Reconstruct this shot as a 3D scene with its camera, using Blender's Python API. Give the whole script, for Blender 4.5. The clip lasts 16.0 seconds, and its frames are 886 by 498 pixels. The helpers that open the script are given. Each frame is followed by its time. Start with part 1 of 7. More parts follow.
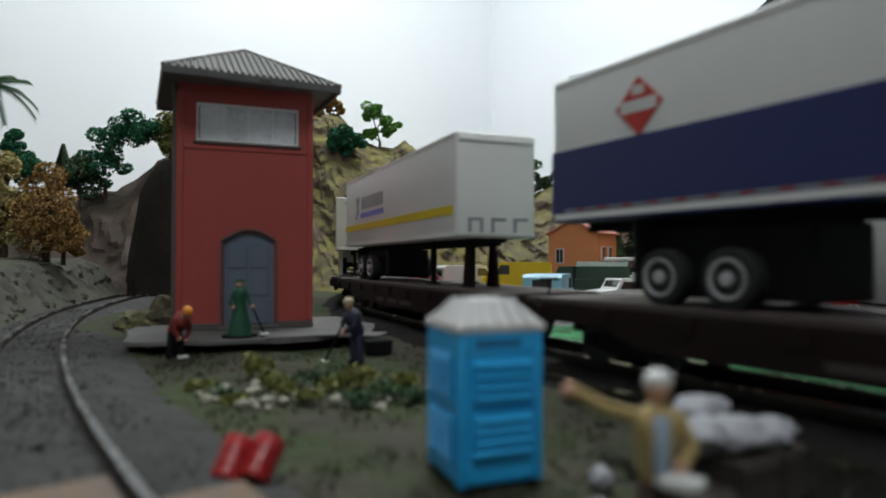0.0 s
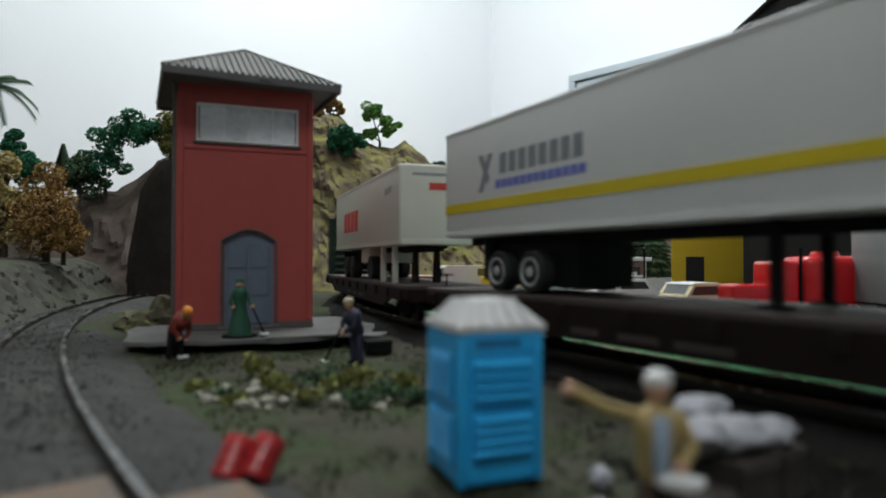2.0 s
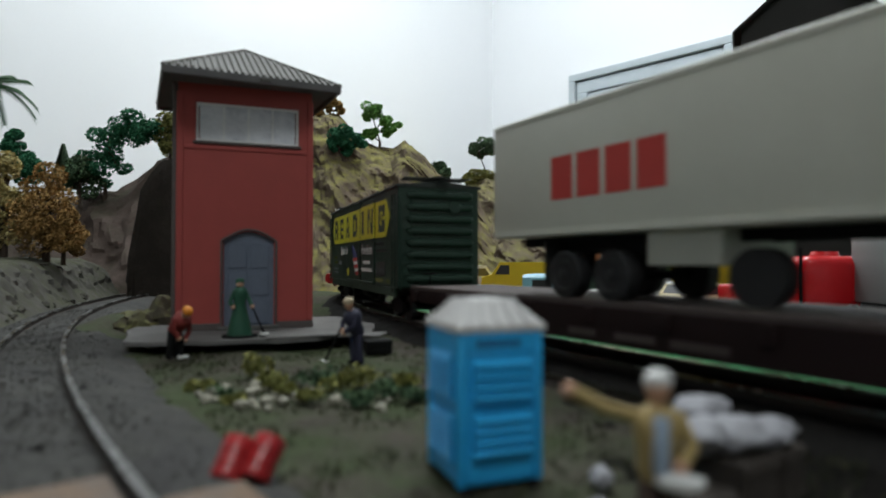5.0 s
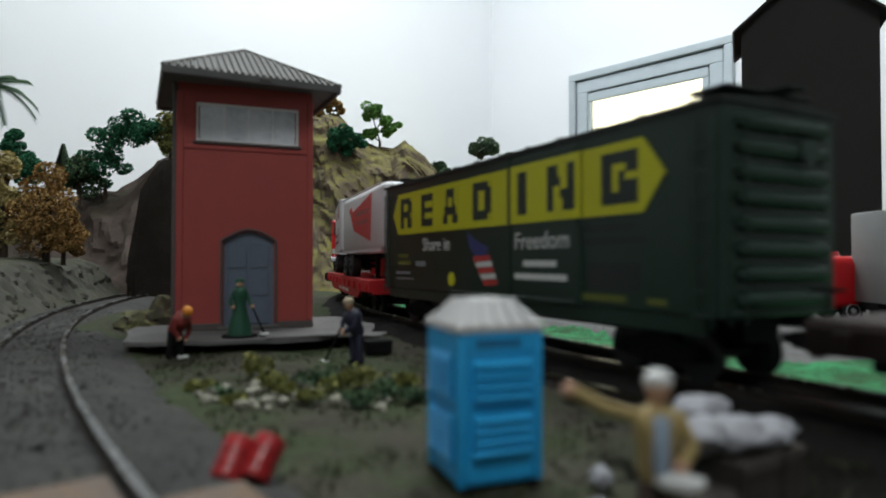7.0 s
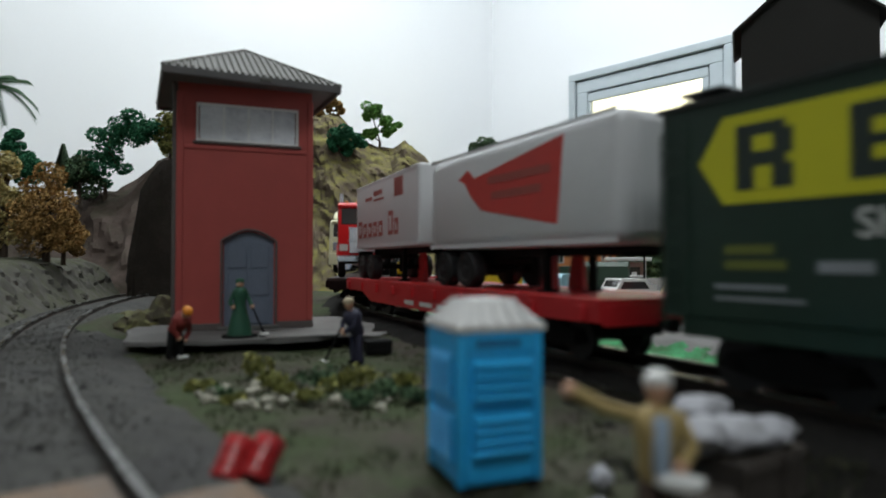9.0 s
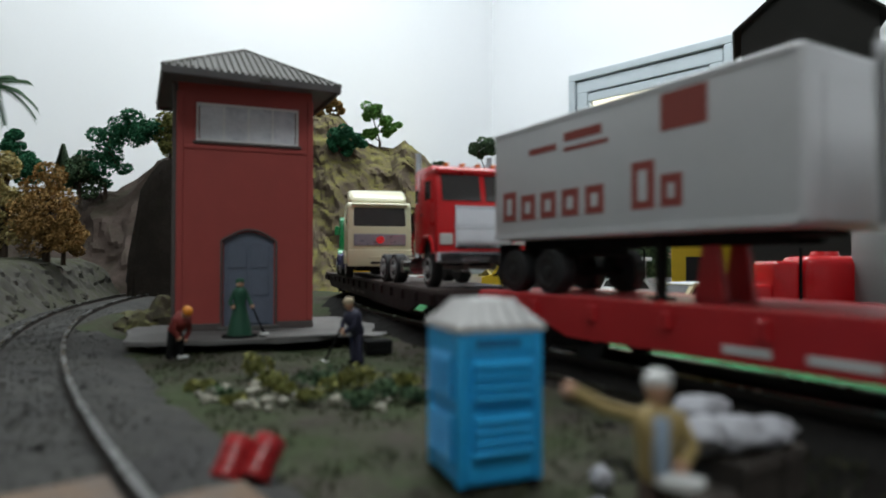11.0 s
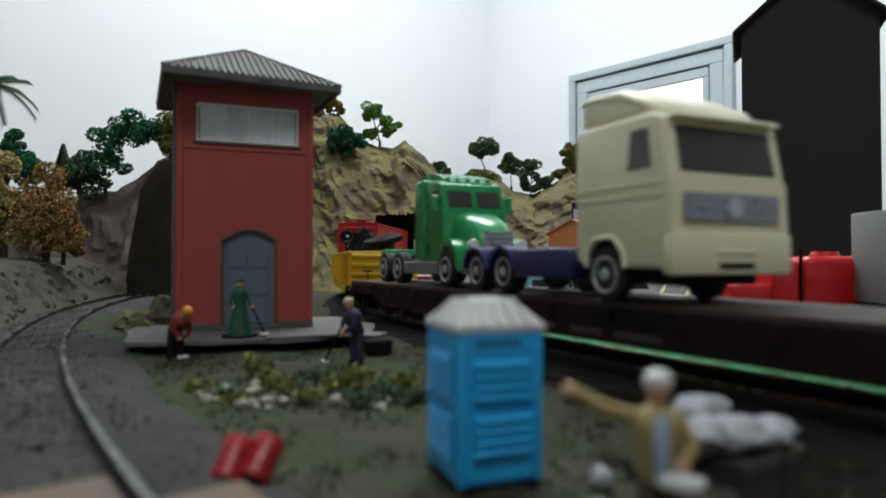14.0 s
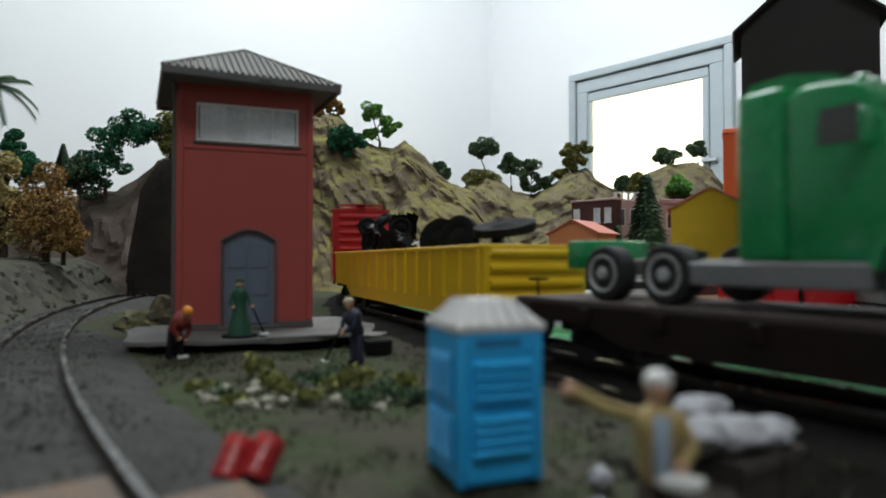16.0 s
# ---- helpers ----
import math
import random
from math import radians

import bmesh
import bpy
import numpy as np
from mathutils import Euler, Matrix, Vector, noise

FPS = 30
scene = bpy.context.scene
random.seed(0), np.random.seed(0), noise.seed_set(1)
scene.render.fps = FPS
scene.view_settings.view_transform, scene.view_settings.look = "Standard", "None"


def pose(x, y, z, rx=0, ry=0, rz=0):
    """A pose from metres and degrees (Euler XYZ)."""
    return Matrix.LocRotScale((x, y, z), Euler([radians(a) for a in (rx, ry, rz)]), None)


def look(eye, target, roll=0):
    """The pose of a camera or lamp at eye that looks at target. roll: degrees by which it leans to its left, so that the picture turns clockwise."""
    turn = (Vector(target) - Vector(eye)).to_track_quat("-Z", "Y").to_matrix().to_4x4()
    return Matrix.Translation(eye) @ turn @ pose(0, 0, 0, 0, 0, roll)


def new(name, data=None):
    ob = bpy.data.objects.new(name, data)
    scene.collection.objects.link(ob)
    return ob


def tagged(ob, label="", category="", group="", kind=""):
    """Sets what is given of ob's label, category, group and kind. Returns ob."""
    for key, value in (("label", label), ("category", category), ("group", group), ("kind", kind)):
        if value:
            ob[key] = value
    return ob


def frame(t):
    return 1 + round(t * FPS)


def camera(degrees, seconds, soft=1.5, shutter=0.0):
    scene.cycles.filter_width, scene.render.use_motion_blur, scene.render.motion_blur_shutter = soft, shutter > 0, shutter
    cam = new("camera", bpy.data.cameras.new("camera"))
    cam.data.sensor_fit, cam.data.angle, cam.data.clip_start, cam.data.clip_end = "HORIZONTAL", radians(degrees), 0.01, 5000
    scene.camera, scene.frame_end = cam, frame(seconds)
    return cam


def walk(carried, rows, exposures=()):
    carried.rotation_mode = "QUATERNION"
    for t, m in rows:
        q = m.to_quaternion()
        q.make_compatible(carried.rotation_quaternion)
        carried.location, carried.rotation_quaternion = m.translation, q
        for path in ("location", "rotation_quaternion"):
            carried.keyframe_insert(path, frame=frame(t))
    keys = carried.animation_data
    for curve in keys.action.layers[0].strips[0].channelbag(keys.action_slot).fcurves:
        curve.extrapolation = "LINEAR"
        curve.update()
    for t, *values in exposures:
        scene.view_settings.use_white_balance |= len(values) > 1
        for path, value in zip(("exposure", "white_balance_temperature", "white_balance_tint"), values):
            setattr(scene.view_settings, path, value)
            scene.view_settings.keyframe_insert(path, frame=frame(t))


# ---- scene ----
# A model railway layout in a room, 1:87.  Lengths below are in millimetres unless scaled by MM.
MM = 0.001
cam = camera(70.96, 16.0, soft=1.8, shutter=0.6)
EYE = (0.0, 0.0, 0.030)
CAMERA_POSE = pose(0, 0, 0.030, 91.09, 0, 0)
walk(cam, [(0.0, CAMERA_POSE), (16.0, CAMERA_POSE)])
cam.data.dof.use_dof = True
cam.data.dof.focus_distance = 0.55
cam.data.dof.aperture_fstop = 16.0
scene.view_settings.exposure = 0.0

# ---- light ----
world = bpy.data.worlds.new("room_world")
scene.world = world
world.use_nodes = True
sky = world.node_tree.nodes.new("ShaderNodeTexSky")
sky.sky_type, sky.sun_disc = "NISHITA", False
sky.sun_elevation, sky.sun_rotation = radians(35), radians(40)
world.node_tree.links.new(sky.outputs["Color"], world.node_tree.nodes["Background"].inputs["Color"])
world.node_tree.nodes["Background"].inputs["Strength"].default_value = 0.1

# Unseen ceiling lamp of the room, assumed above the far half of the layout
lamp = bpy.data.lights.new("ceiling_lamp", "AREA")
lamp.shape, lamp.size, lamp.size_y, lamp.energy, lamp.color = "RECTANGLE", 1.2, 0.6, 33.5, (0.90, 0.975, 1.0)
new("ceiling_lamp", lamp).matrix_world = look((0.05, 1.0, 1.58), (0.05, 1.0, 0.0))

# Second unseen lamp, added above the near edge to brighten sides facing the camera
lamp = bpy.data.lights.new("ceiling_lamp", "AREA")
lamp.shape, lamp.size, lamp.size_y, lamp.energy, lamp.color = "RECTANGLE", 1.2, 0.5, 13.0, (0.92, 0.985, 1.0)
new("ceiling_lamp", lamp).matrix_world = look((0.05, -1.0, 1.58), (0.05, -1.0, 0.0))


# ---- building helpers ----
class M:
    """Gathers faces of one mesh, in millimetres."""

    def __init__(self):
        self.v, self.f, self.m = [], [], []

    def add(self, vs, fs, m=0):
        n = len(self.v)
        self.v += [tuple(p) for p in vs]
        self.f += [tuple(n + i for i in f) for f in fs]
        self.m += [m] * len(fs)
        return self

    def bm(self, b, m=0):
        b.verts.index_update()
        self.add([v.co[:] for v in b.verts], [[v.index for v in f.verts] for f in b.faces], m)
        b.free()
        return self

    def box(self, x0, x1, y0, y1, z0, z1, bev=0.0, m=0, seg=1):
        if bev <= 0:
            vs = [(x, y, z) for x in (x0, x1) for y in (y0, y1) for z in (z0, z1)]
            return self.add(vs, [(0, 1, 3, 2), (4, 6, 7, 5), (0, 4, 5, 1), (2, 3, 7, 6), (0, 2, 6, 4), (1, 5, 7, 3)], m)
        b = bmesh.new()
        bmesh.ops.create_cube(b, size=1.0)
        for v in b.verts:
            v.co = Vector(((x0 + x1) / 2 + v.co.x * (x1 - x0), (y0 + y1) / 2 + v.co.y * (y1 - y0), (z0 + z1) / 2 + v.co.z * (z1 - z0)))
        bmesh.ops.bevel(b, geom=list(b.edges), offset=bev, segments=seg, affect="EDGES", profile=0.5)
        return self.bm(b, m)

    def cyl(self, p0, p1, r0, r1=None, n=14, m=0, cap=True):
        r1 = r0 if r1 is None else r1
        p0, p1 = Vector(p0), Vector(p1)
        q = (p1 - p0).to_track_quat("Z", "Y")
        ring = [(math.cos(2 * math.pi * i / n), math.sin(2 * math.pi * i / n)) for i in range(n)]
        vs = [p0 + q @ Vector((c * r0, s * r0, 0)) for c, s in ring] + [p1 + q @ Vector((c * r1, s * r1, 0)) for c, s in ring]
        fs = [(i, (i + 1) % n, n + (i + 1) % n, n + i) for i in range(n)]
        if cap:
            fs += [tuple(range(n - 1, -1, -1)), tuple(range(n, 2 * n))]
        return self.add(vs, fs, m)

    def tube(self, pts, r, n=6, m=0):
        for a, b in zip(pts[:-1], pts[1:]):
            self.cyl(a, b, r, r, n, m)
        return self

    def prism(self, poly, axis, a0, a1, m=0):
        """poly: points in the other two axes (x, y, z order), drawn out along axis from a0 to a1."""
        def at(p, a):
            return {"x": (a, p[0], p[1]), "y": (p[0], a, p[1]), "z": (p[0], p[1], a)}[axis]
        n = len(poly)
        vs = [at(p, a0) for p in poly] + [at(p, a1) for p in poly]
        fs = [(i, (i + 1) % n, n + (i + 1) % n, n + i) for i in range(n)] + [tuple(range(n - 1, -1, -1)), tuple(range(n, 2 * n))]
        return self.add(vs, fs, m)

    def ball(self, c, r, m=0, sub=2, jit=0.0, seed=0):
        b = bmesh.new()
        bmesh.ops.create_icosphere(b, subdivisions=sub, radius=1.0)
        r = (r, r, r) if isinstance(r, (int, float)) else r
        for v in b.verts:
            k = 1 + jit * noise.noise(v.co * 1.7 + Vector((seed * 3.1, seed, 0)))
            v.co = Vector((c[0] + v.co.x * r[0] * k, c[1] + v.co.y * r[1] * k, c[2] + v.co.z * r[2] * k))
        return self.bm(b, m)

    def lathe(self, prof, c=(0, 0, 0), n=20, m=0, axis="z"):
        vs, fs = [], []
        for r, h in prof:
            for i in range(n):
                a = 2 * math.pi * i / n
                p = (r * math.cos(a), r * math.sin(a), h)
                if axis == "y":
                    p = (p[0], p[2], p[1])
                vs.append((c[0] + p[0], c[1] + p[1], c[2] + p[2]))
        k = len(prof)
        for j in range(k - 1):
            for i in range(n):
                fs.append((j * n + i, j * n + (i + 1) % n, (j + 1) * n + (i + 1) % n, (j + 1) * n + i))
        fs += [tuple(range(n - 1, -1, -1)), tuple((k - 1) * n + i for i in range(n))]
        return self.add(vs, fs, m)


def softened(mm, off, seg=2, angle=25):
    """The same shape with its sharp edges rounded."""
    b = bmesh.new()
    vs = [b.verts.new(p) for p in mm.v]
    for f in mm.f:
        b.faces.new([vs[i] for i in f])
    bmesh.ops.remove_doubles(b, verts=b.verts, dist=0.001)
    bmesh.ops.recalc_face_normals(b, faces=b.faces)
    sharp = [e for e in b.edges if len(e.link_faces) == 2 and e.calc_face_angle() > radians(angle)]
    bmesh.ops.bevel(b, geom=sharp, offset=off, segments=seg, affect="EDGES", profile=0.5, clamp_overlap=True)
    return M().bm(b)


def mesh_of(name, mm, mats, smooth=None):
    me = bpy.data.meshes.new(name)
    me.from_pydata([(x * MM, y * MM, z * MM) for x, y, z in mm.v], [], mm.f)
    for k in (mats if isinstance(mats, (list, tuple)) else [mats]):
        me.materials.append(k)
    me.polygons.foreach_set("material_index", mm.m)
    b = bmesh.new()
    b.from_mesh(me)
    bmesh.ops.recalc_face_normals(b, faces=b.faces)
    b.to_mesh(me)
    b.free()
    if smooth:
        me.polygons.foreach_set("use_smooth", [True] * len(me.polygons))
        me.set_sharp_from_angle(angle=radians(smooth))
    me.update()
    return me


def part(name, mm, mats, parent=None, label="", smooth=35):
    ob = new(name, mesh_of(name, mm, mats, smooth))
    if parent:
        ob.parent = parent
    return tagged(ob, label)


def at(x, y, z, rz=0, rx=0, ry=0):
    return pose(x * MM, y * MM, z * MM, rx, ry, rz)


def thing(name, label, category, m=None, group="", kind=""):
    ob = new(name)
    ob.empty_display_size = 0.01
    if m is not None:
        ob.matrix_basis = m
    return tagged(ob, label, category, group, kind)


def solid(name, mm, mats, label, category, m=None, group="", kind="", smooth=35):
    ob = part(name, mm, mats, None, label, smooth)
    if m is not None:
        ob.matrix_basis = m
    return tagged(ob, "", category, group, kind)


# ---- materials ----
def mat(name, c, rough=0.6, metal=0.0, var=0.18, size=6.0, bump=0.15, fine=0.6, second=None, amount=0.5, spec=0.4, coat=0.0, sharp=False):
    """Colour with variation at two scales (size and fine, in mm), relief, and an optional second colour in patches."""
    m = bpy.data.materials.new(name)
    m.use_nodes = True
    nt, L = m.node_tree, m.node_tree.links.new
    p = nt.nodes["Principled BSDF"]
    p.inputs["Metallic"].default_value = metal
    p.inputs["Specular IOR Level"].default_value = spec
    p.inputs["Coat Weight"].default_value = coat
    co = nt.nodes.new("ShaderNodeTexCoord")
    big, small = nt.nodes.new("ShaderNodeTexNoise"), nt.nodes.new("ShaderNodeTexNoise")
    for nd, s, d in ((big, size, 4.0), (small, fine, 3.0)):
        nd.inputs["Scale"].default_value = 1000.0 / s
        nd.inputs["Detail"].default_value = d
        nd.inputs["Roughness"].default_value = 0.65
        L(co.outputs["Object"], nd.inputs["Vector"])
    mixn = nt.nodes.new("ShaderNodeMath")
    mixn.operation = "MULTIPLY_ADD"
    L(small.outputs["Fac"], mixn.inputs[0])
    mixn.inputs[1].default_value = 0.5
    half = nt.nodes.new("ShaderNodeMath")
    half.operation = "MULTIPLY"
    L(big.outputs["Fac"], half.inputs[0])
    half.inputs[1].default_value = 0.5
    L(half.outputs[0], mixn.inputs[2])
    ramp = nt.nodes.new("ShaderNodeValToRGB")
    e = ramp.color_ramp.elements
    e[0].position, e[1].position = 0.32, 0.68
    e[0].color = (*[x * (1 - var) for x in c], 1)
    e[1].color = (*[min(1, x * (1 + var)) for x in c], 1)
    L(mixn.outputs[0], ramp.inputs["Fac"])
    out = ramp.outputs["Color"]
    if second:
        pick = nt.nodes.new("ShaderNodeTexNoise")
        pick.inputs["Scale"].default_value = 1000.0 / (size * 2.3)
        pick.inputs["Detail"].default_value = 6.0
        pick.inputs["Roughness"].default_value = 0.7
        L(co.outputs["Object"], pick.inputs["Vector"])
        r2 = nt.nodes.new("ShaderNodeValToRGB")
        w = 0.03 if sharp else 0.09
        r2.color_ramp.elements[0].position, r2.color_ramp.elements[1].position = 0.62 - amount * 0.25 - w, 0.62 - amount * 0.25 + w
        L(pick.outputs["Fac"], r2.inputs["Fac"])
        mx = nt.nodes.new("ShaderNodeMix")
        mx.data_type = "RGBA"
        L(r2.outputs["Color"], mx.inputs["Factor"])
        L(out, mx.inputs["A"])
        var2 = nt.nodes.new("ShaderNodeMix")
        var2.data_type = "RGBA"
        L(small.outputs["Fac"], var2.inputs["Factor"])
        var2.inputs["A"].default_value = (*[x * (1 - var) for x in second], 1)
        var2.inputs["B"].default_value = (*[min(1, x * (1 + var)) for x in second], 1)
        L(var2.outputs["Result"], mx.inputs["B"])
        out = mx.outputs["Result"]
    L(out, p.inputs["Base Color"])
    rr = nt.nodes.new("ShaderNodeMapRange")
    L(big.outputs["Fac"], rr.inputs["Value"])
    rr.inputs["To Min"].default_value, rr.inputs["To Max"].default_value = max(0.03, rough - 0.12), min(1, rough + 0.12)
    L(rr.outputs["Result"], p.inputs["Roughness"])
    if bump:
        bp = nt.nodes.new("ShaderNodeBump")
        bp.inputs["Strength"].default_value = bump
        bp.inputs["Distance"].default_value = fine * MM * 0.5
        L(mixn.outputs[0], bp.inputs["Height"])
        L(bp.outputs["Normal"], p.inputs["Normal"])
    return m


def rock_mat(name, rock, moss, amount, size):
    """Rock with moss where the ground lies flatter."""
    m = mat(name, rock, 0.9, 0, 0.28, size, 0.6, size * 0.12, second=[x * 0.7 for x in rock], amount=0.45, spec=0.15)
    nt, L = m.node_tree, m.node_tree.links.new
    p = nt.nodes["Principled BSDF"]
    old = p.inputs["Base Color"].links[0].from_socket
    geo = nt.nodes.new("ShaderNodeNewGeometry")
    sep = nt.nodes.new("ShaderNodeSeparateXYZ")
    L(geo.outputs["Normal"], sep.inputs["Vector"])
    co = nt.nodes.new("ShaderNodeTexCoord")
    nz = nt.nodes.new("ShaderNodeTexNoise")
    nz.inputs["Scale"].default_value = 1000.0 / (size * 0.9)
    nz.inputs["Detail"].default_value = 8.0
    nz.inputs["Roughness"].default_value = 0.72
    L(co.outputs["Object"], nz.inputs["Vector"])
    ad = nt.nodes.new("ShaderNodeMath")
    ad.operation = "MULTIPLY_ADD"
    L(sep.outputs["Z"], ad.inputs[0])
    ad.inputs[1].default_value = 0.28
    L(nz.outputs["Fac"], ad.inputs[2])
    r = nt.nodes.new("ShaderNodeValToRGB")
    r.color_ramp.elements[0].position, r.color_ramp.elements[1].position = 0.76 - amount * 0.4, 1.06 - amount * 0.4
    L(ad.outputs[0], r.inputs["Fac"])
    mx = nt.nodes.new("ShaderNodeMix")
    mx.data_type = "RGBA"
    L(r.outputs["Color"], mx.inputs["Factor"])
    L(old, mx.inputs["A"])
    nv = nt.nodes.new("ShaderNodeTexNoise")
    nv.inputs["Scale"].default_value = 1000.0 / (size * 0.2)
    L(co.outputs["Object"], nv.inputs["Vector"])
    mm2 = nt.nodes.new("ShaderNodeMix")
    mm2.data_type = "RGBA"
    L(nv.outputs["Fac"], mm2.inputs["Factor"])
    mm2.inputs["A"].default_value = (*[x * 0.6 for x in moss], 1)
    mm2.inputs["B"].default_value = (*[x * 1.5 for x in moss], 1)
    L(mm2.outputs["Result"], mx.inputs["B"])
    L(mx.outputs["Result"], p.inputs["Base Color"])
    return m


def glow(name, c, strength):
    m = bpy.data.materials.new(name)
    m.use_nodes = True
    p = m.node_tree.nodes["Principled BSDF"]
    p.inputs["Base Color"].default_value = (*c, 1)
    p.inputs["Emission Color"].default_value = (*c, 1)
    p.inputs["Emission Strength"].default_value = strength
    return m


def leaf_mat(name, c, c2):
    m = bpy.data.materials.new(name)
    m.use_nodes = True
    nt, L = m.node_tree, m.node_tree.links.new
    p = nt.nodes["Principled BSDF"]
    p.inputs["Roughness"].default_value = 0.8
    p.inputs["Specular IOR Level"].default_value = 0.15
    geo = nt.nodes.new("ShaderNodeNewGeometry")
    ramp = nt.nodes.new("ShaderNodeValToRGB")
    e = ramp.color_ramp.elements
    e[0].color, e[1].color = (*[x * 0.55 for x in c], 1), (*c2, 1)
    k = ramp.color_ramp.elements.new(0.55)
    k.color = (*c, 1)
    L(geo.outputs["Random Per Island"], ramp.inputs["Fac"])
    L(ramp.outputs["Color"], p.inputs["Base Color"])
    return m


WALL = mat("wall_paint", (0.80, 0.81, 0.83), 0.9, 0, 0.015, 300, 0.03, 4)
CEIL = mat("ceiling_paint", (0.82, 0.82, 0.82), 0.9, 0, 0.02, 300, 0.03, 5)
FLOORM = mat("floor_boards", (0.28, 0.19, 0.12), 0.5, 0, 0.25, 120, 0.1, 5)
SASH = mat("window_paint", (0.42, 0.47, 0.50), 0.45, 0, 0.05, 40, 0.04, 3)
DARKGAP = mat("sash_gap", (0.05, 0.06, 0.07), 0.8, 0, 0.1)
DAY = glow("daylight", (1.0, 0.96, 0.74), 1.5)
DIRT = mat("dirt", (0.058, 0.051, 0.041), 0.95, 0, 0.45, 16, 0.9, 1.1, second=(0.045, 0.058, 0.028), amount=0.55, spec=0.1)
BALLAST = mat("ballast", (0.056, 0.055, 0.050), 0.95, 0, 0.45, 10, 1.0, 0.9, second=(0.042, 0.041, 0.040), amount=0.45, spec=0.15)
# Dark ballast of the train's track, darkened further for the shade on it
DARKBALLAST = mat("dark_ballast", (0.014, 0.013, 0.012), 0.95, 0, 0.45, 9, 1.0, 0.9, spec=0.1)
TURF = mat("green_turf", (0.05, 0.24, 0.10), 0.95, 0, 0.6, 5, 1.0, 0.8, second=(0.045, 0.11, 0.05), amount=0.5, spec=0.1)
GRAVEL = mat("grey_gravel", (0.12, 0.116, 0.112), 0.95, 0, 0.4, 6, 0.8, 0.8)
ASPHALT = mat("street_asphalt", (0.085, 0.082, 0.08), 0.9, 0, 0.15, 25, 0.3, 0.8)
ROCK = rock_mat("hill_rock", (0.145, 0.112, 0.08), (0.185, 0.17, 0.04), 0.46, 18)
ROCKFAR = rock_mat("far_rock", (0.165, 0.13, 0.10), (0.14, 0.13, 0.042), 0.50, 20)
ROCKDARK = rock_mat("dark_rock", (0.105, 0.078, 0.066), (0.05, 0.048, 0.03), 0.3, 24)
BANKM = rock_mat("bank_soil", (0.078, 0.073, 0.064), (0.05, 0.054, 0.028), 0.40, 12)
# Cliff rock with the shade beside the tower put into its colour
CLIFFSHADE = rock_mat("cliff_rock", (0.04, 0.033, 0.028), (0.03, 0.032, 0.02), 0.4, 16)
MOUND = rock_mat("mound_rock", (0.10, 0.088, 0.066), (0.10, 0.10, 0.035), 0.55, 9)
# Ground by the near rail, its colour blackened to stand in for shade
GROUNDSHADE = mat("oiled_dark_ground", (0.011, 0.010, 0.009), 0.95, 0, 0.45, 10, 0.9, 1.0, second=(0.018, 0.018, 0.012), amount=0.4, spec=0.05)
STONEWALL = mat("tunnel_stone", (0.034, 0.030, 0.027), 0.95, 0, 0.4, 9, 0.8, 1.5, spec=0.1)
RAILM = mat("rail_steel", (0.19, 0.187, 0.18), 0.27, 1.0, 0.15, 20, 0.1, 0.5)
RUSTRAIL = mat("rail_side", (0.034, 0.027, 0.022), 0.8, 0.2, 0.3, 5, 0.3, 0.5)
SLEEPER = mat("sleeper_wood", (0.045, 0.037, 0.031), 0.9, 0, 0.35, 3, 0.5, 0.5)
# Sleeper wood again, with the shade on the train's track put into its colour
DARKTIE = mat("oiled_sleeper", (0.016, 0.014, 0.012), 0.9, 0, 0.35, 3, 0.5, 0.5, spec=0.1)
CORK = mat("crossing_board", (0.19, 0.105, 0.05), 0.85, 0, 0.3, 12, 0.5, 0.8, second=(0.13, 0.10, 0.08), amount=0.5)
TOWERRED = mat("tower_red_plastic", (0.38, 0.068, 0.058), 0.55, 0, 0.10, 9, 0.12, 0.5)
TOWERDARK = mat("tower_trim", (0.11, 0.09, 0.085), 0.7, 0, 0.2, 5, 0.2, 0.5)
ROOFTILE = mat("roof_tile_plastic", (0.105, 0.10, 0.088), 0.7, 0, 0.18, 5, 0.2, 0.5)
ROOFDARK = mat("roof_eave_plastic", (0.12, 0.115, 0.115), 0.6, 0, 0.15, 6, 0.15, 0.5)
PANE = mat("frosted_pane", (0.78, 0.79, 0.83), 0.22, 0, 0.12, 7, 0.05, 1.0, second=(0.50, 0.51, 0.57), amount=0.35, spec=0.7)
PANEBAR = mat("window_bar", (0.80, 0.80, 0.80), 0.6, 0, 0.05)
DOORGREY = mat("door_grey", (0.135, 0.16, 0.21), 0.6, 0, 0.12, 6, 0.15, 0.6)
CONCRETE = mat("grey_card", (0.16, 0.155, 0.148), 0.85, 0, 0.22, 9, 0.3, 0.8, second=(0.115, 0.11, 0.106), amount=0.4)
TOILETBLUE = mat("toilet_blue_plastic", (0.026, 0.40, 0.80), 0.35, 0, 0.10, 5, 0.1, 0.5, coat=0.15)
TOILETROOF = mat("toilet_roof_plastic", (0.56, 0.55, 0.54), 0.5, 0, 0.10, 4, 0.1, 0.5)
REDGLOSS = mat("red_gloss", (0.55, 0.012, 0.016), 0.22, 0, 0.08, 4, 0.05, 0.5, coat=0.3)
WHITETRAILER = mat("white_trailer_paint", (0.76, 0.76, 0.74), 0.42, 0, 0.04, 14, 0.06, 0.6, coat=0.1)
CREAMTRAILER = mat("cream_trailer_paint", (0.60, 0.60, 0.52), 0.45, 0, 0.05, 14, 0.06, 0.6, coat=0.1)
SILVERTRAILER = mat("pale_trailer_paint", (0.64, 0.64, 0.65), 0.4, 0.0, 0.05, 12, 0.06, 0.6, coat=0.1)
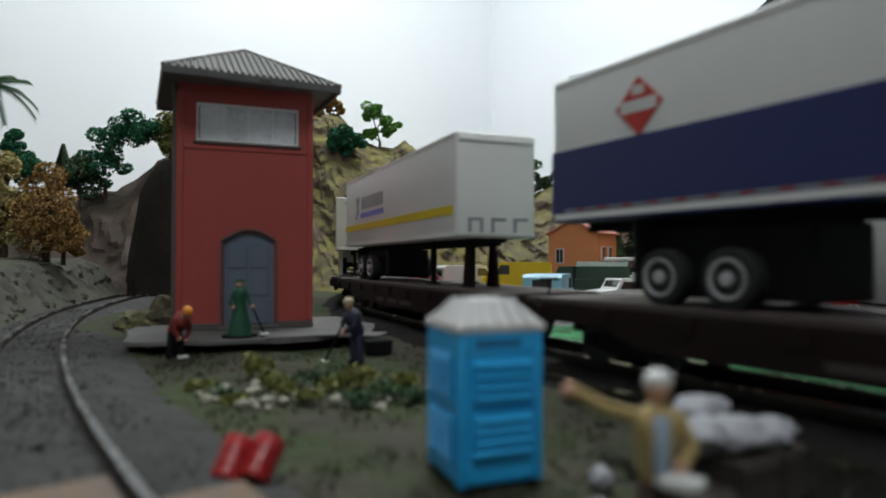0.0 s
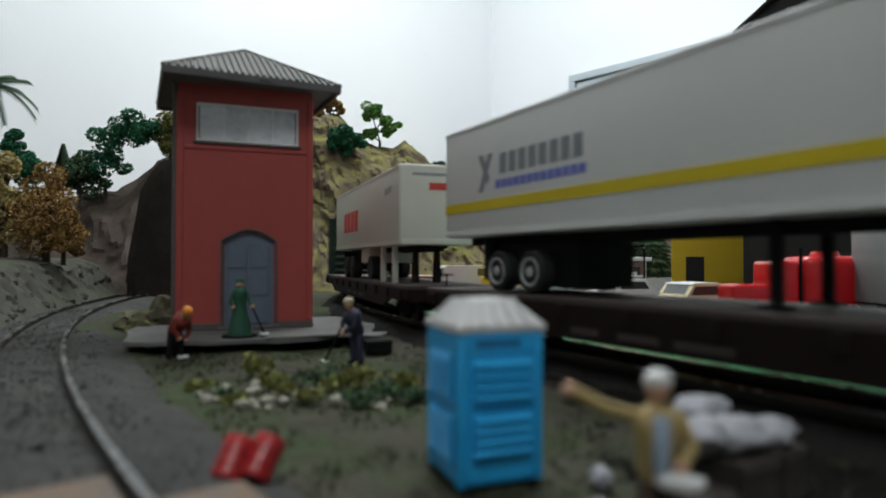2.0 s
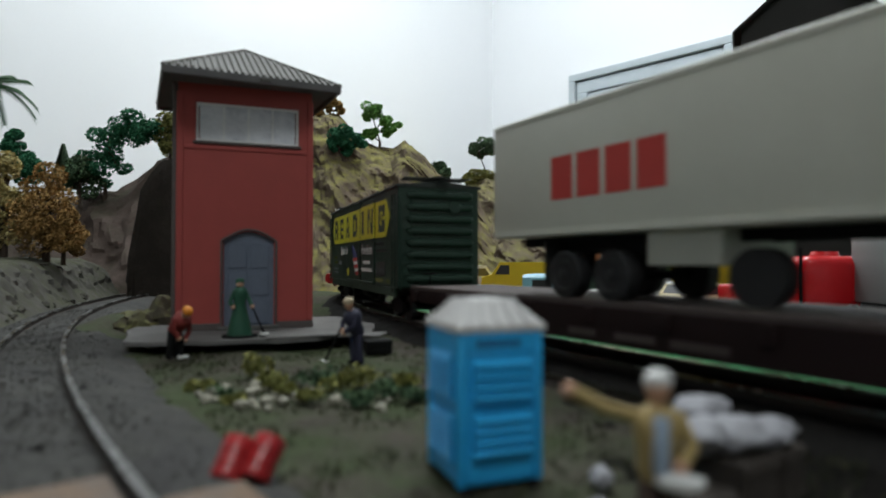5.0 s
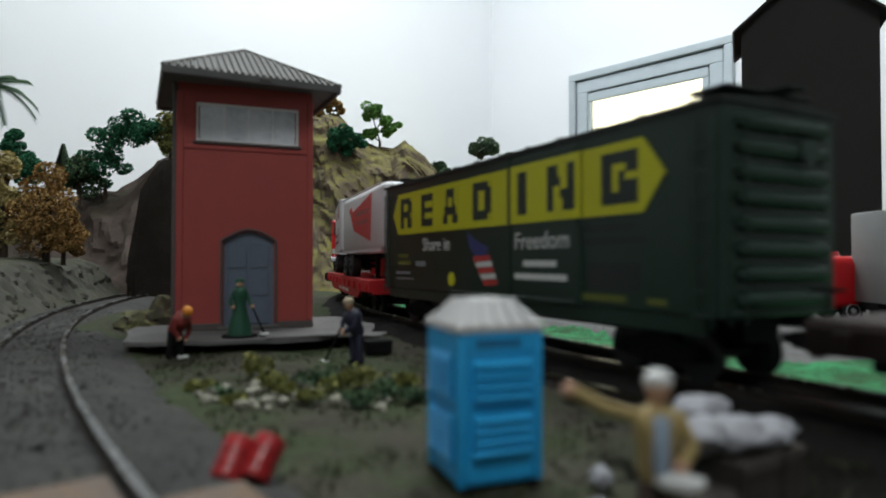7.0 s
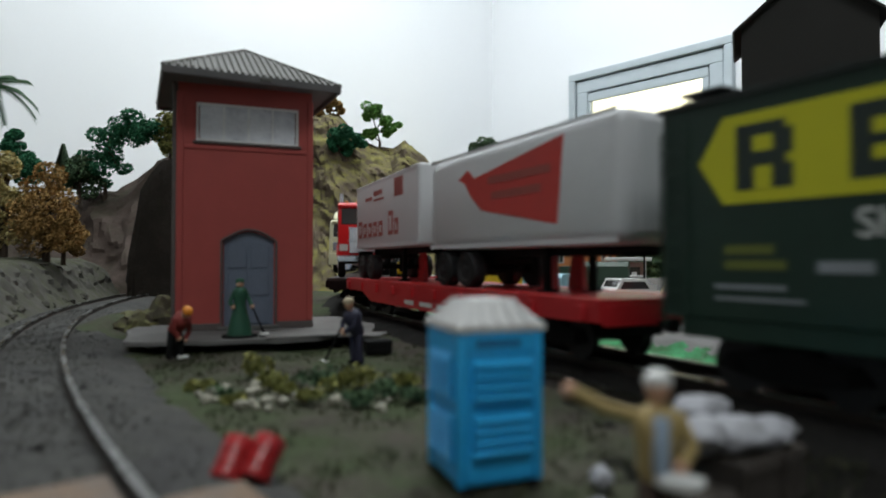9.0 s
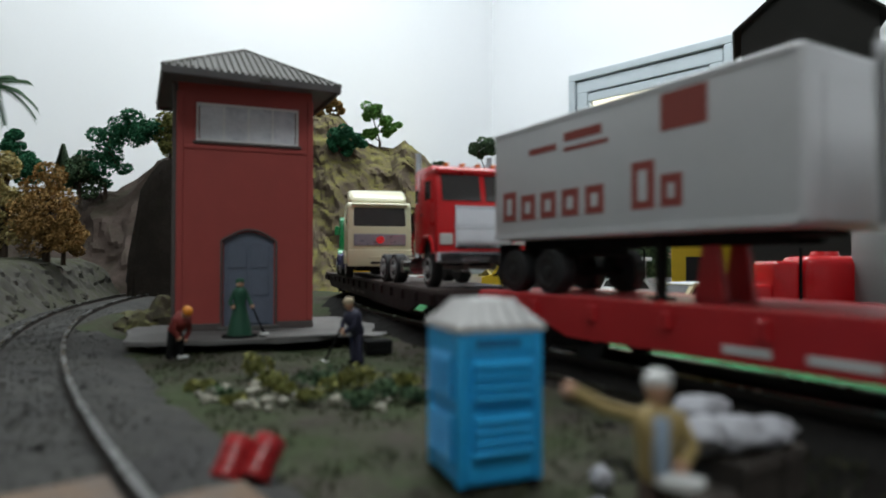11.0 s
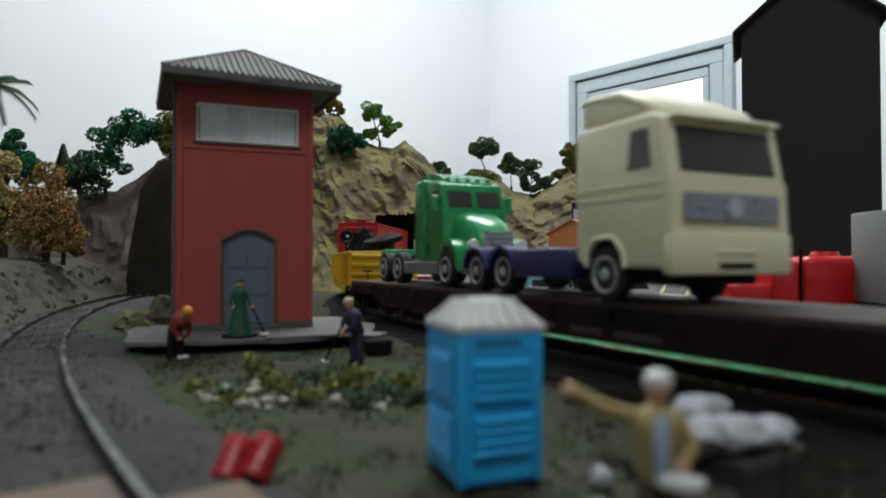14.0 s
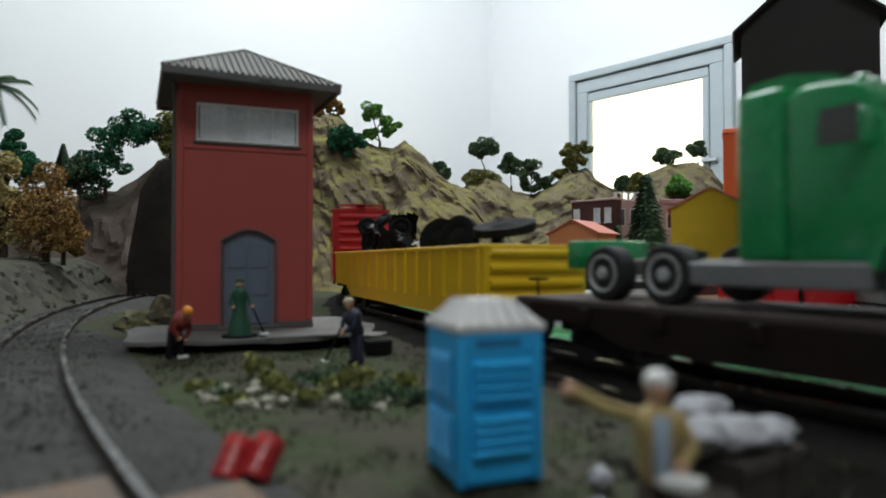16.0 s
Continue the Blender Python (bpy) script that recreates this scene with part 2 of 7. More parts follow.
NAVY = mat("navy_paint", (0.016, 0.025, 0.125), 0.4, 0, 0.1, 12, 0.05, 0.6, coat=0.1)
YELLOWSTRIPE = mat("yellow_stripe", (0.72, 0.55, 0.015), 0.5, 0, 0.06)
BROWNCAR = mat("boxcar_brown", (0.014, 0.006, 0.006), 0.7, 0, 0.2, 8, 0.2, 0.6, spec=0.2)
DECK = mat("deck_boards", (0.058, 0.042, 0.038), 0.7, 0, 0.22, 8, 0.3, 0.7)
REDCAR = mat("flatcar_red", (0.48, 0.018, 0.022), 0.42, 0, 0.1, 8, 0.1, 0.6)
GREENCAR = mat("boxcar_green", (0.018, 0.040, 0.028), 0.34, 0, 0.14, 8, 0.1, 0.6, spec=0.3)
GREENROOF = mat("boxcar_roof", (0.022, 0.028, 0.026), 0.65, 0, 0.2, 6, 0.15, 0.6)
YELLOWBAND = mat("yellow_band", (0.62, 0.60, 0.02), 0.5, 0, 0.05, 8, 0.03, 0.6)
LETTERBLACK = mat("dark_lettering", (0.022, 0.035, 0.03), 0.5, 0, 0.1)
LETTERWHITE = mat("white_lettering", (0.70, 0.70, 0.68), 0.6, 0, 0.05)
LETTERGREY = mat("grey_lettering", (0.27, 0.29, 0.31), 0.6, 0, 0.05)
LETTERBLUE = mat("blue_lettering", (0.18, 0.20, 0.58), 0.6, 0, 0.05)
LETTERRED = mat("red_lettering", (0.56, 0.055, 0.045), 0.6, 0, 0.08)
LETTERBROWN = mat("brownred_lettering", (0.34, 0.075, 0.06), 0.6, 0, 0.08)
LETTERGREEN = mat("olive_lettering", (0.14, 0.16, 0.03), 0.6, 0, 0.08)
FLAGBLUE = mat("flag_blue", (0.05, 0.06, 0.20), 0.6, 0, 0.05)
YELLOWCAR = mat("gondola_yellow", (0.80, 0.50, 0.014), 0.45, 0, 0.08, 9, 0.1, 0.6)
BLACK = mat("black_plastic", (0.012, 0.012, 0.013), 0.55, 0, 0.2, 5, 0.15, 0.6)
UNDER = mat("underframe_black", (0.009, 0.009, 0.009), 0.8, 0, 0.3, 5, 0.2, 0.6, spec=0.15)
TYRE = mat("tyre_rubber", (0.014, 0.014, 0.015), 0.75, 0, 0.2, 3, 0.2, 0.5)
RIM = mat("wheel_rim", (0.46, 0.46, 0.46), 0.4, 0.2, 0.12, 3, 0.1, 0.5)
CHROME = mat("chrome_plate", (0.80, 0.82, 0.86), 0.13, 1.0, 0.05, 5, 0.02, 0.5)
CABRED = mat("cab_red", (0.74, 0.018, 0.022), 0.3, 0, 0.07, 8, 0.04, 0.6, coat=0.25)
CABCREAM = mat("cab_cream", (0.80, 0.77, 0.53), 0.35, 0, 0.05, 8, 0.04, 0.6, coat=0.2)
CABGREEN = mat("cab_green", (0.012, 0.27, 0.085), 0.28, 0, 0.08, 8, 0.04, 0.6, coat=0.3)
CHASSISNAVY = mat("chassis_navy", (0.022, 0.024, 0.10), 0.45, 0, 0.12, 6, 0.06, 0.6)
CHASSISGREY = mat("chassis_grey", (0.20, 0.19, 0.17), 0.5, 0.2, 0.15, 6, 0.08, 0.6)
GREYPLATE = mat("grey_grille", (0.36, 0.38, 0.43), 0.3, 0.4, 0.1, 4, 0.05, 0.5)
SCREEN = mat("dark_windscreen", (0.05, 0.046, 0.045), 0.06, 0, 0.1, 6, 0.0, 1, spec=0.8)
LAMPGLASS = mat("headlamp", (0.7, 0.7, 0.66), 0.15, 0.2, 0.05, 3, 0.0, 1, spec=0.8)
AMBER = mat("amber_lens", (0.7, 0.2, 0.02), 0.3, 0, 0.05)
BARK = mat("bark", (0.075, 0.055, 0.04), 0.95, 0, 0.3, 4, 0.4, 0.6)
LEAF_DARK = leaf_mat("leaf_dark_green", (0.062, 0.115, 0.06), (0.14, 0.21, 0.11))
LEAF_DEEP = leaf_mat("leaf_blue_green", (0.03, 0.15, 0.075), (0.07, 0.25, 0.13))
LEAF_MID = leaf_mat("leaf_mid_green", (0.12, 0.30, 0.06), (0.24, 0.46, 0.11))
LEAF_OLIVE = leaf_mat("leaf_olive", (0.17, 0.18, 0.05), (0.30, 0.28, 0.09))
LEAF_RUST = leaf_mat("leaf_rust", (0.30, 0.18, 0.06), (0.46, 0.29, 0.11))
LEAF_TAN = leaf_mat("leaf_tan", (0.48, 0.40, 0.17), (0.62, 0.53, 0.25))
PALM = mat("palm_leaf", (0.05, 0.15, 0.055), 0.6, 0, 0.25, 5, 0.1, 0.6)
STONE = mat("pale_stone", (0.29, 0.275, 0.22), 0.9, 0, 0.3, 4, 0.5, 0.6)
SKIN = mat("figure_skin", (0.52, 0.30, 0.20), 0.6, 0, 0.08)


# ---- the two tracks ----
def lay(x0, y0, deg, bend, bend2, s0, s1, lo, hi):
    """Centre line by arc length: heading deg (to the left of +y) at s = 0, bending within lo..hi, straight or level-bent outside."""
    s = np.arange(s0, s1 + 0.5, 1.0)
    sc = np.clip(s, lo, hi)
    th = radians(deg) + bend * sc + bend2 * sc ** 2 / 2
    x, y = np.cumsum(-np.sin(th)), np.cumsum(np.cos(th))
    i = int(np.argmin(abs(s)))
    return s, x - x[i] + x0, y - y[i] + y0, th


# side line of the train (15 mm from the track's centre)
PS, PX, PY, PT = lay(29.6, 150.0, 28.5, -0.000591, -0.00000347, -1500, 1600, -170, 450)


def rail_point(s, u=15.0):
    x, y, a = np.interp(s, PS, PX), np.interp(s, PS, PY), np.interp(s, PS, PT)
    return x + u * math.cos(a), y + u * math.sin(a), a


LS, LX, LY, LT = lay(-30.6, 65.5, 38.0, -0.000778, -0.00000116, -500, 900, -120, 600)


def left_point(s, u=0.0):
    x, y, a = np.interp(s, LS, LX), np.interp(s, LS, LY), np.interp(s, LS, LT)
    return x + (u - 8.25) * math.cos(a), y + (u - 8.25) * math.sin(a), a


RAIL_Z = 6.5
LEFT_RAIL_Z = 5.0
TRACK_PTS = np.array([rail_point(s)[:2] for s in range(-700, 620, 6)])
TRACK_DIR = np.array([rail_point(s)[2] for s in range(-700, 620, 6)])
LEFT_PTS = np.array([left_point(s)[:2] for s in range(-300, 700, 6)])


def smooth01(a, b, x):
    t = np.clip((x - a) / (b - a), 0, 1)
    return t * t * (3 - 2 * t)


def train_side(x, y):
    """Signed distance from the train's track; positive on its far side."""
    d = np.hypot(TRACK_PTS[:, 0] - x, TRACK_PTS[:, 1] - y)
    i = int(np.argmin(d))
    a = TRACK_DIR[i]
    return math.copysign(d[i], (x - TRACK_PTS[i, 0]) * math.cos(a) + (y - TRACK_PTS[i, 1]) * math.sin(a))


def ground_z(x, y):
    sd = train_side(x, y)
    z = float(smooth01(48, 60, sd)) * (3.0 + 9.0 * float(smooth01(420, 620, y))) + 1.5 * float(smooth01(-40, -14, sd)) * float(1 - smooth01(40, 48, sd))
    z += 8.0 * math.exp(-((x + 137) / 16) ** 2 - ((y - 268) / 26) ** 2)
    dl = float(np.min(np.hypot(LEFT_PTS[:, 0] - x, LEFT_PTS[:, 1] - y)))
    rough = 0.25 + 0.75 * float(smooth01(14, 30, dl)) * float(smooth01(12, 24, abs(sd)))
    z += rough * (1.5 * noise.noise(Vector((x / 30, y / 30, 0.3))) + 0.7 * noise.noise(Vector((x / 8, y / 8, 2))) + 0.35 * noise.noise(Vector((x / 3, y / 3, 5))))
    return z - 0.2


# ---- room ----
COR = Vector((176, 2208, 0))
ROOM = Matrix.Translation(COR * MM) @ Matrix.Rotation(math.atan2(-0.724, 0.69), 4, "Z")
# in the room's own axes the window wall runs along +x from the corner, the other wall along -y
RW, RD, ZF, ZC = 4200, 4200, -950, 1650
WX0, WX1, WZ0, WZ1 = 340, 842, -40, 612
LAYOUT_NAME = "ground"


def room():
    w = M()
    w.box(-120, RW + 120, 0, 120, ZF, WZ0)
    w.box(-120, RW + 120, 0, 120, WZ1, ZC)
    w.box(-120, WX0, 0, 120, WZ0, WZ1)
    w.box(WX1, RW + 120, 0, 120, WZ0, WZ1)
    solid("wall_north", w, WALL, "white painted room wall with a window", "wall", ROOM, kind="structure")
    solid("wall_west", M().box(-120, 0, -RD, 0, ZF, ZC), WALL, "white painted room wall behind the hills", "wall", ROOM, kind="structure")
    solid("wall_south", M().box(-120, RW + 120, -RD - 120, -RD, ZF, ZC), WALL, "white painted room wall", "wall", ROOM, kind="structure")
    solid("wall_east", M().box(RW, RW + 120, -RD, 0, ZF, ZC), WALL, "white painted room wall", "wall", ROOM, kind="structure")
    solid("ceiling", M().box(-120, RW + 120, -RD - 120, 120, ZC, ZC + 100), CEIL, "white painted ceiling", "ceiling", ROOM, kind="structure")
    solid("floor", M().box(-120, RW + 120, -RD - 120, 120, ZF - 60, ZF), FLOORM, "brown wooden room floor", "floor", ROOM, kind="structure")
    win = thing("window_1", "blue-grey painted window with bright daylight behind it", "window", ROOM, kind="structure")
    f = M()
    for a in ((WX0, WX1, WZ1 - 22, WZ1), (WX0, WX1, WZ0, WZ0 + 22), (WX0, WX0 + 22, WZ0 + 22, WZ1 - 22), (WX1 - 22, WX1, WZ0 + 22, WZ1 - 22)):
        f.box(a[0], a[1], -22, 60, a[2], a[3], 2)
    part("window_frame", f, SASH, win)
    g = M()
    for a in ((WX0 + 22, WX1 - 22, WZ1 - 26, WZ1 - 22), (WX0 + 22, WX0 + 26, WZ0 + 22, WZ1 - 26), (WX1 - 26, WX1 - 22, WZ0 + 22, WZ1 - 26)):
        g.box(a[0], a[1], -8, 3, a[2], a[3])
    part("frame_gap", g, DARKGAP, win, "dark gap round the sash")
    s = M()
    for a in ((WX0 + 26, WX1 - 26, WZ1 - 62, WZ1 - 26), (WX0 + 26, WX0 + 62, WZ0 + 22, WZ1 - 62), (WX1 - 62, WX1 - 26, WZ0 + 22, WZ1 - 62)):
        s.box(a[0], a[1], -14, 4, a[2], a[3], 2)
    sash = part("sash", s, SASH, win)
    b = M()
    for a in ((WX0 + 62, WX1 - 62, WZ1 - 66, WZ1 - 62), (WX1 - 66, WX1 - 62, WZ0 + 22, WZ1 - 66)):
        b.box(a[0], a[1], -6, 1, a[2], a[3])
    part("sash_groove", b, DARKGAP, sash)
    s2 = M()
    for a in ((WX0 + 62, WX1 - 66, WZ1 - 92, WZ1 - 66), (WX0 + 62, WX0 + 72, WZ0 + 22, WZ1 - 92), (WX1 - 84, WX1 - 66, WZ0 + 22, WZ1 - 92)):
        s2.box(a[0], a[1], -10, 2, a[2], a[3], 2)
    part("inner_sash", s2, SASH, sash)
    part("handle", M().box(WX1 - 84, WX1 - 40, -22, -10, 290, 302, 2), CHROME, sash, "small metal latch")
    solid("backdrop", M().box(WX0 - 400, WX1 + 400, 420, 424, WZ0 - 400, WZ1 + 500), DAY, "bright overcast daylight outside the window", "backdrop", ROOM, kind="structure")


def spread(lo, a, b, hi, fine, grow):
    inner = list(np.arange(a, b, fine))
    right, left, step, x, y = [], [], fine, b, a
    while x < hi:
        right.append(x)
        step *= grow
        x += step
    step = fine
    while y > lo:
        step *= grow
        y -= step
        left.append(y)
    return left[::-1] + inner + right + [hi]


def ground():
    xs, ys = spread(-1900, -175, 170, 2400, 2.0, 1.05), spread(-1200, 45, 300, 2500, 2.0, 1.045)
    inv = ROOM.inverted()
    g = M()
    nx = len(xs)
    vs = [(x, y, ground_z(x, y)) for y in ys for x in xs]
    ok = []
    for x, y, z in vs:
        p = inv @ Vector((x * MM, y * MM, 0))
        ok.append(p.x > 0 and p.y < 0)
    fs, mi = [], []
    for j in range(len(ys) - 1):
        for i in range(nx - 1):
            q = (j * nx + i, j * nx + i + 1, (j + 1) * nx + i + 1, (j + 1) * nx + i)
            if any(ok[k] for k in q):
                c = vs[q[0]]
                sd = train_side(c[0], c[1])
                fs.append(q)
                edge = (54 if c[1] > 170 else 84) + 7 * noise.noise(Vector((c[0] / 7, c[1] / 7, 9)))
                shade_edge = -62 + 30 * noise.noise(Vector((c[0] / 14, c[1] / 14, 3)))
                # Material 4 is the blackened shade strip on the track's near side
                mi.append(1 if 13 < sd < edge and c[1] < 420 else 2 if edge <= sd < 96 and c[1] < 420 else 3 if sd >= 84 and c[1] < 900 else 4 if shade_edge < sd <= 13 and c[1] < 160 + 40 * noise.noise(Vector((c[0] / 11, c[1] / 11, 6))) and c[0] > 30 + 30 * noise.noise(Vector((c[0] / 9, c[1] / 9, 2))) else 0)
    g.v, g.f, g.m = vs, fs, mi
    solid("ground", g, [DIRT, TURF, GRAVEL, ASPHALT, GROUNDSHADE], "dark earth scenery ground of the layout with turf", "ground", kind="structure", smooth=80)


def track(name, pt, s0, s1, top, label, bed, wid):
    """One track: bed, sleepers and two rails."""
    tr = thing(name, label, "track", kind="structure")
    b = M()
    step = 2.5
    ns = int((s1 - s0) / step)
    cross = [(-wid - 9, -top + 0.1), (-wid - 3, -3.6), (-wid, -2.5), (-wid * 0.7, -2.1), (-wid * 0.35, -2.2), (0, -2.1), (wid * 0.35, -2.2), (wid * 0.7, -2.1), (wid, -2.5), (wid + 3, -3.6), (wid + 9, -top + 0.1)]
    for i in range(ns + 1):
        s = s0 + i * step
        for u, z in cross:
            x, y, a = pt(s, u)
            b.v.append((x, y, top + z + (0.5 * noise.noise(Vector((x / 2.2, y / 2.2, 1))) + 0.4 * noise.noise(Vector((x / 9, y / 9, 4))))))
        if i:
            k = len(cross)
            for j in range(k - 1):
                b.f.append(((i - 1) * k + j, (i - 1) * k + j + 1, i * k + j + 1, i * k + j))
                b.m.append(0)
    part("ballast_bed", b, bed, tr, "loose grey model ballast", smooth=80)
    for side in (-8.25, 8.25):
        r = M()
        prof = [(-1.2, -2.6), (-1.2, -2.3), (-0.35, -2.0), (-0.35, -0.7), (-0.55, -0.5), (-0.55, 0), (0.55, 0), (0.55, -0.5), (0.35, -0.7), (0.35, -2.0), (1.2, -2.3), (1.2, -2.6)]
        k, n = len(prof), int((s1 - s0) / 5) + 1
        for i in range(n):
            for u, z in prof:
                x, y, a = pt(s0 + i * 5, side + u)
                r.v.append((x, y, top + z))
            if i:
                for j in range(k - 1):
                    r.f.append(((i - 1) * k + j, (i - 1) * k + j + 1, i * k + j + 1, i * k + j))
                    r.m.append(0 if prof[j][1] >= -0.5 and prof[j + 1][1] >= -0.5 else 1)
        part("rail", r, [RAILM, RUSTRAIL], tr, "steel rail with rusty web", smooth=40)
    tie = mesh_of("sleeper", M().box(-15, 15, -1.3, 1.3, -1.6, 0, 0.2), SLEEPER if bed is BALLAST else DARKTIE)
    n = 0
    s = max(s0, -60)
    while s < min(s1, 420) and n < 90:
        x, y, a = pt(s, 0)
        ob = new("sleeper", tie)
        ob.parent = tr
        ob.matrix_basis = at(x, y, top - 2.45, math.degrees(a))
        s += 6.9
        n += 1


def fan_hill(name, sky_line, y_front, y_back, base, material, label, seed, cell=5.0, crag=1.0, tunnel=None):
    """A hill whose crest runs over a row of (sideways slope, crest height) at depth y_back, falling to y_front."""
    bs = [p[0] for p in sky_line]
    zs = [p[1] for p in sky_line]
    nb = int((bs[-1] - bs[0]) * y_back / cell) + 1
    nd = int((y_back - y_front) / cell * 1.5) + 1
    back = max(4, nd // 3)
    h = M()
    rows = nd + back
    for j in range(rows + 1):
        for i in range(nb + 1):
            b = bs[0] + (bs[-1] - bs[0]) * i / nb
            crest = float(np.interp(b, bs, zs))
            if j <= nd:
                k = j / nd
                y = y_front + (y_back - y_front) * k
                prof = 0.10 * k + 0.90 * float(smooth01(0.0, 1.0, k ** 0.85))
            else:
                k = (j - nd) / back
                y = y_back + 150 * k
                prof = 1 - 0.98 * k
            x = b * min(y, y_back)
            z = base + (crest - base) * prof
            q = Vector((x / 60, y / 60, z / 95 + seed * 7.3))
            amp = crag * min(1.0, 4 * prof + 0.2) * (1.0 if j < nd else 0.4)
            rid = 1 - abs(noise.noise(q * 1.6 + Vector((seed, 0, 0)))) * 2
            # slabs of rock that dip to the right
            u, w = q.x * 0.87 + q.z * 0.79, q.x * 0.5 - q.z * 1.37
            slab = abs(noise.noise(Vector((u * 2.6, w * 0.8, seed)))) + 0.5 * abs(noise.noise(Vector((u * 6.5, w * 2.0, seed + 4.0))))
            y2 = y + amp * (14 * noise.noise(q) - 8 * rid + 4 * noise.noise(q * 4.1) + 15.0 * slab + 2.2 * noise.noise(q * 9.3) + 1.6 * noise.noise(q * 21))
            x2 = x + amp * (6 * noise.noise(q * 2.3 + Vector((9, 9, 1))))
            z2 = z + amp * (3.0 * noise.noise(q * 3.1 + Vector((3, 1, 5))) + 1.6 * noise.noise(q * 8.0) + 1.2 * noise.noise(q * 19.0)) * (1 if j < nd else 0.3)
            h.v.append((x2, y2, z2))
    w = nb + 1
    for j in range(rows):
        for i in range(nb):
            q = (j * w + i, j * w + i + 1, (j + 1) * w + i + 1, (j + 1) * w + i)
            if tunnel:
                c = [sum(h.v[k][a] for k in q) / 4 for a in range(3)]
                if tunnel == "left" and float(np.min(np.hypot(LEFT_PTS[:, 0] - c[0], LEFT_PTS[:, 1] - c[1]))) < 19 and c[2] < 56:
                    continue
                if tunnel != "left" and abs(train_side(c[0], c[1])) < 24 and c[2] < 82:
                    continue
            h.f.append(q)
            h.m.append(0)
    return solid(name, h, material, label, "hill", kind="structure", smooth=22)


def sl(px, py, depth):
    """Sideways slope and height of a crest."""
    return ((px - 784) / 1100, 30 + (462 - py) * depth / 1100)


def land():
    fan_hill("hill_1", [sl(a, b, 800) for a, b in ((360, 330), (470, 240), (545, 205), (600, 206), (630, 238), (652, 256), (695, 266), (716, 250), (732, 262), (748, 282), (790, 320), (835, 340), (875, 400))],
             600, 800, -4, ROCK, "craggy brown rock hill with yellow moss", 1, 3.0, 1.0, True)
    fan_hill("hill_2", [sl(a, b, 1000) for a, b in ((790, 420), (815, 345), (835, 318), (862, 312), (890, 322), (905, 338), (945, 346), (985, 322), (1012, 303), (1036, 298), (1052, 315), (1090, 338), (1130, 400))],
             800, 1000, 2, ROCKFAR, "brown rock hill with mossy ledges", 2, 3.8, 1.1)
    fan_hill("hill_3", [sl(a, b, 1150) for a, b in ((1090, 400), (1125, 345), (1150, 305), (1182, 292), (1230, 288), (1262, 300), (1284, 330), (1320, 390))],
             960, 1150, 2, ROCKFAR, "rounded grey-brown rock hill", 3, 4.5, 0.9)
    fan_hill("hill_4", [sl(a, b, 640) for a, b in ((-260, 360), (-60, 330), (40, 345), (120, 350), (185, 340), (212, 338), (248, 312), (285, 282), (330, 278), (420, 290), (470, 360))],
             500, 640, -4, ROCKDARK, "dark brown rock slope above the curve", 4, 5, 0.8)
    bank()


def bank():
    """Earth bank that follows the outer side of the curved track."""
    us = [-20.5, -22.5, -24.5, -26.5, -28.5, -30.5, -32.5, -34.5, -36.5, -38.5, -41, -44, -48, -53, -59, -66, -75, -86, -100, -118, -140]
    prof_u, prof_z = [-140, -75, -55, -44, -38, -32, -27, -23, -20.5], [34, 32, 31, 28.5, 24, 15, 8, 3.5, 1.0]
    h, k, n = M(), len(us), 165
    for i in range(n + 1):
        s = 130 + i * 2.2
        for u in us:
            wob = 5.0 * noise.noise(Vector((s / 40, 2.0, 1.0))) + 2.0 * noise.noise(Vector((s / 11, 5.0, 1.0)))
            x, y, _ = left_point(s, u)
            z = float(np.interp(u + wob * float(smooth01(-22, -34, u)), prof_u, prof_z))
            amp = float(smooth01(-21, -30, u))
            ledge = abs(noise.noise(Vector((x / 9 + z / 5, y / 9, z / 4))))
            x += amp * (3.0 * noise.noise(Vector((x / 7, y / 7, z / 5))) - 5.0 * ledge)
            z += amp * (1.6 * noise.noise(Vector((x / 12, y / 12, 3))) + 0.9 * noise.noise(Vector((x / 4, y / 4, 8))))
            h.v.append((x, y, z))
        if i:
            for j in range(k - 1):
                a = (i - 1) * k + j
                h.f.append((a, a + 1, a + 1 + k, a + k))
                h.m.append(0)
    solid("hill_5", h, BANKM, "grey earth bank beside the curved track", "hill", kind="structure", smooth=25)


def shaded_cliff():
    # Near-black cliff stands in for the shaded, tunnel-like recess by the tower
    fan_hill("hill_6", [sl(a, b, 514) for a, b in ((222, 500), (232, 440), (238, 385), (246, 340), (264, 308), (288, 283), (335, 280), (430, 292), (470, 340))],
             500, 514, -6, CLIFFSHADE, "rock cliff beside the tower, its shade painted near-black", 6, 4.0, 0.55)


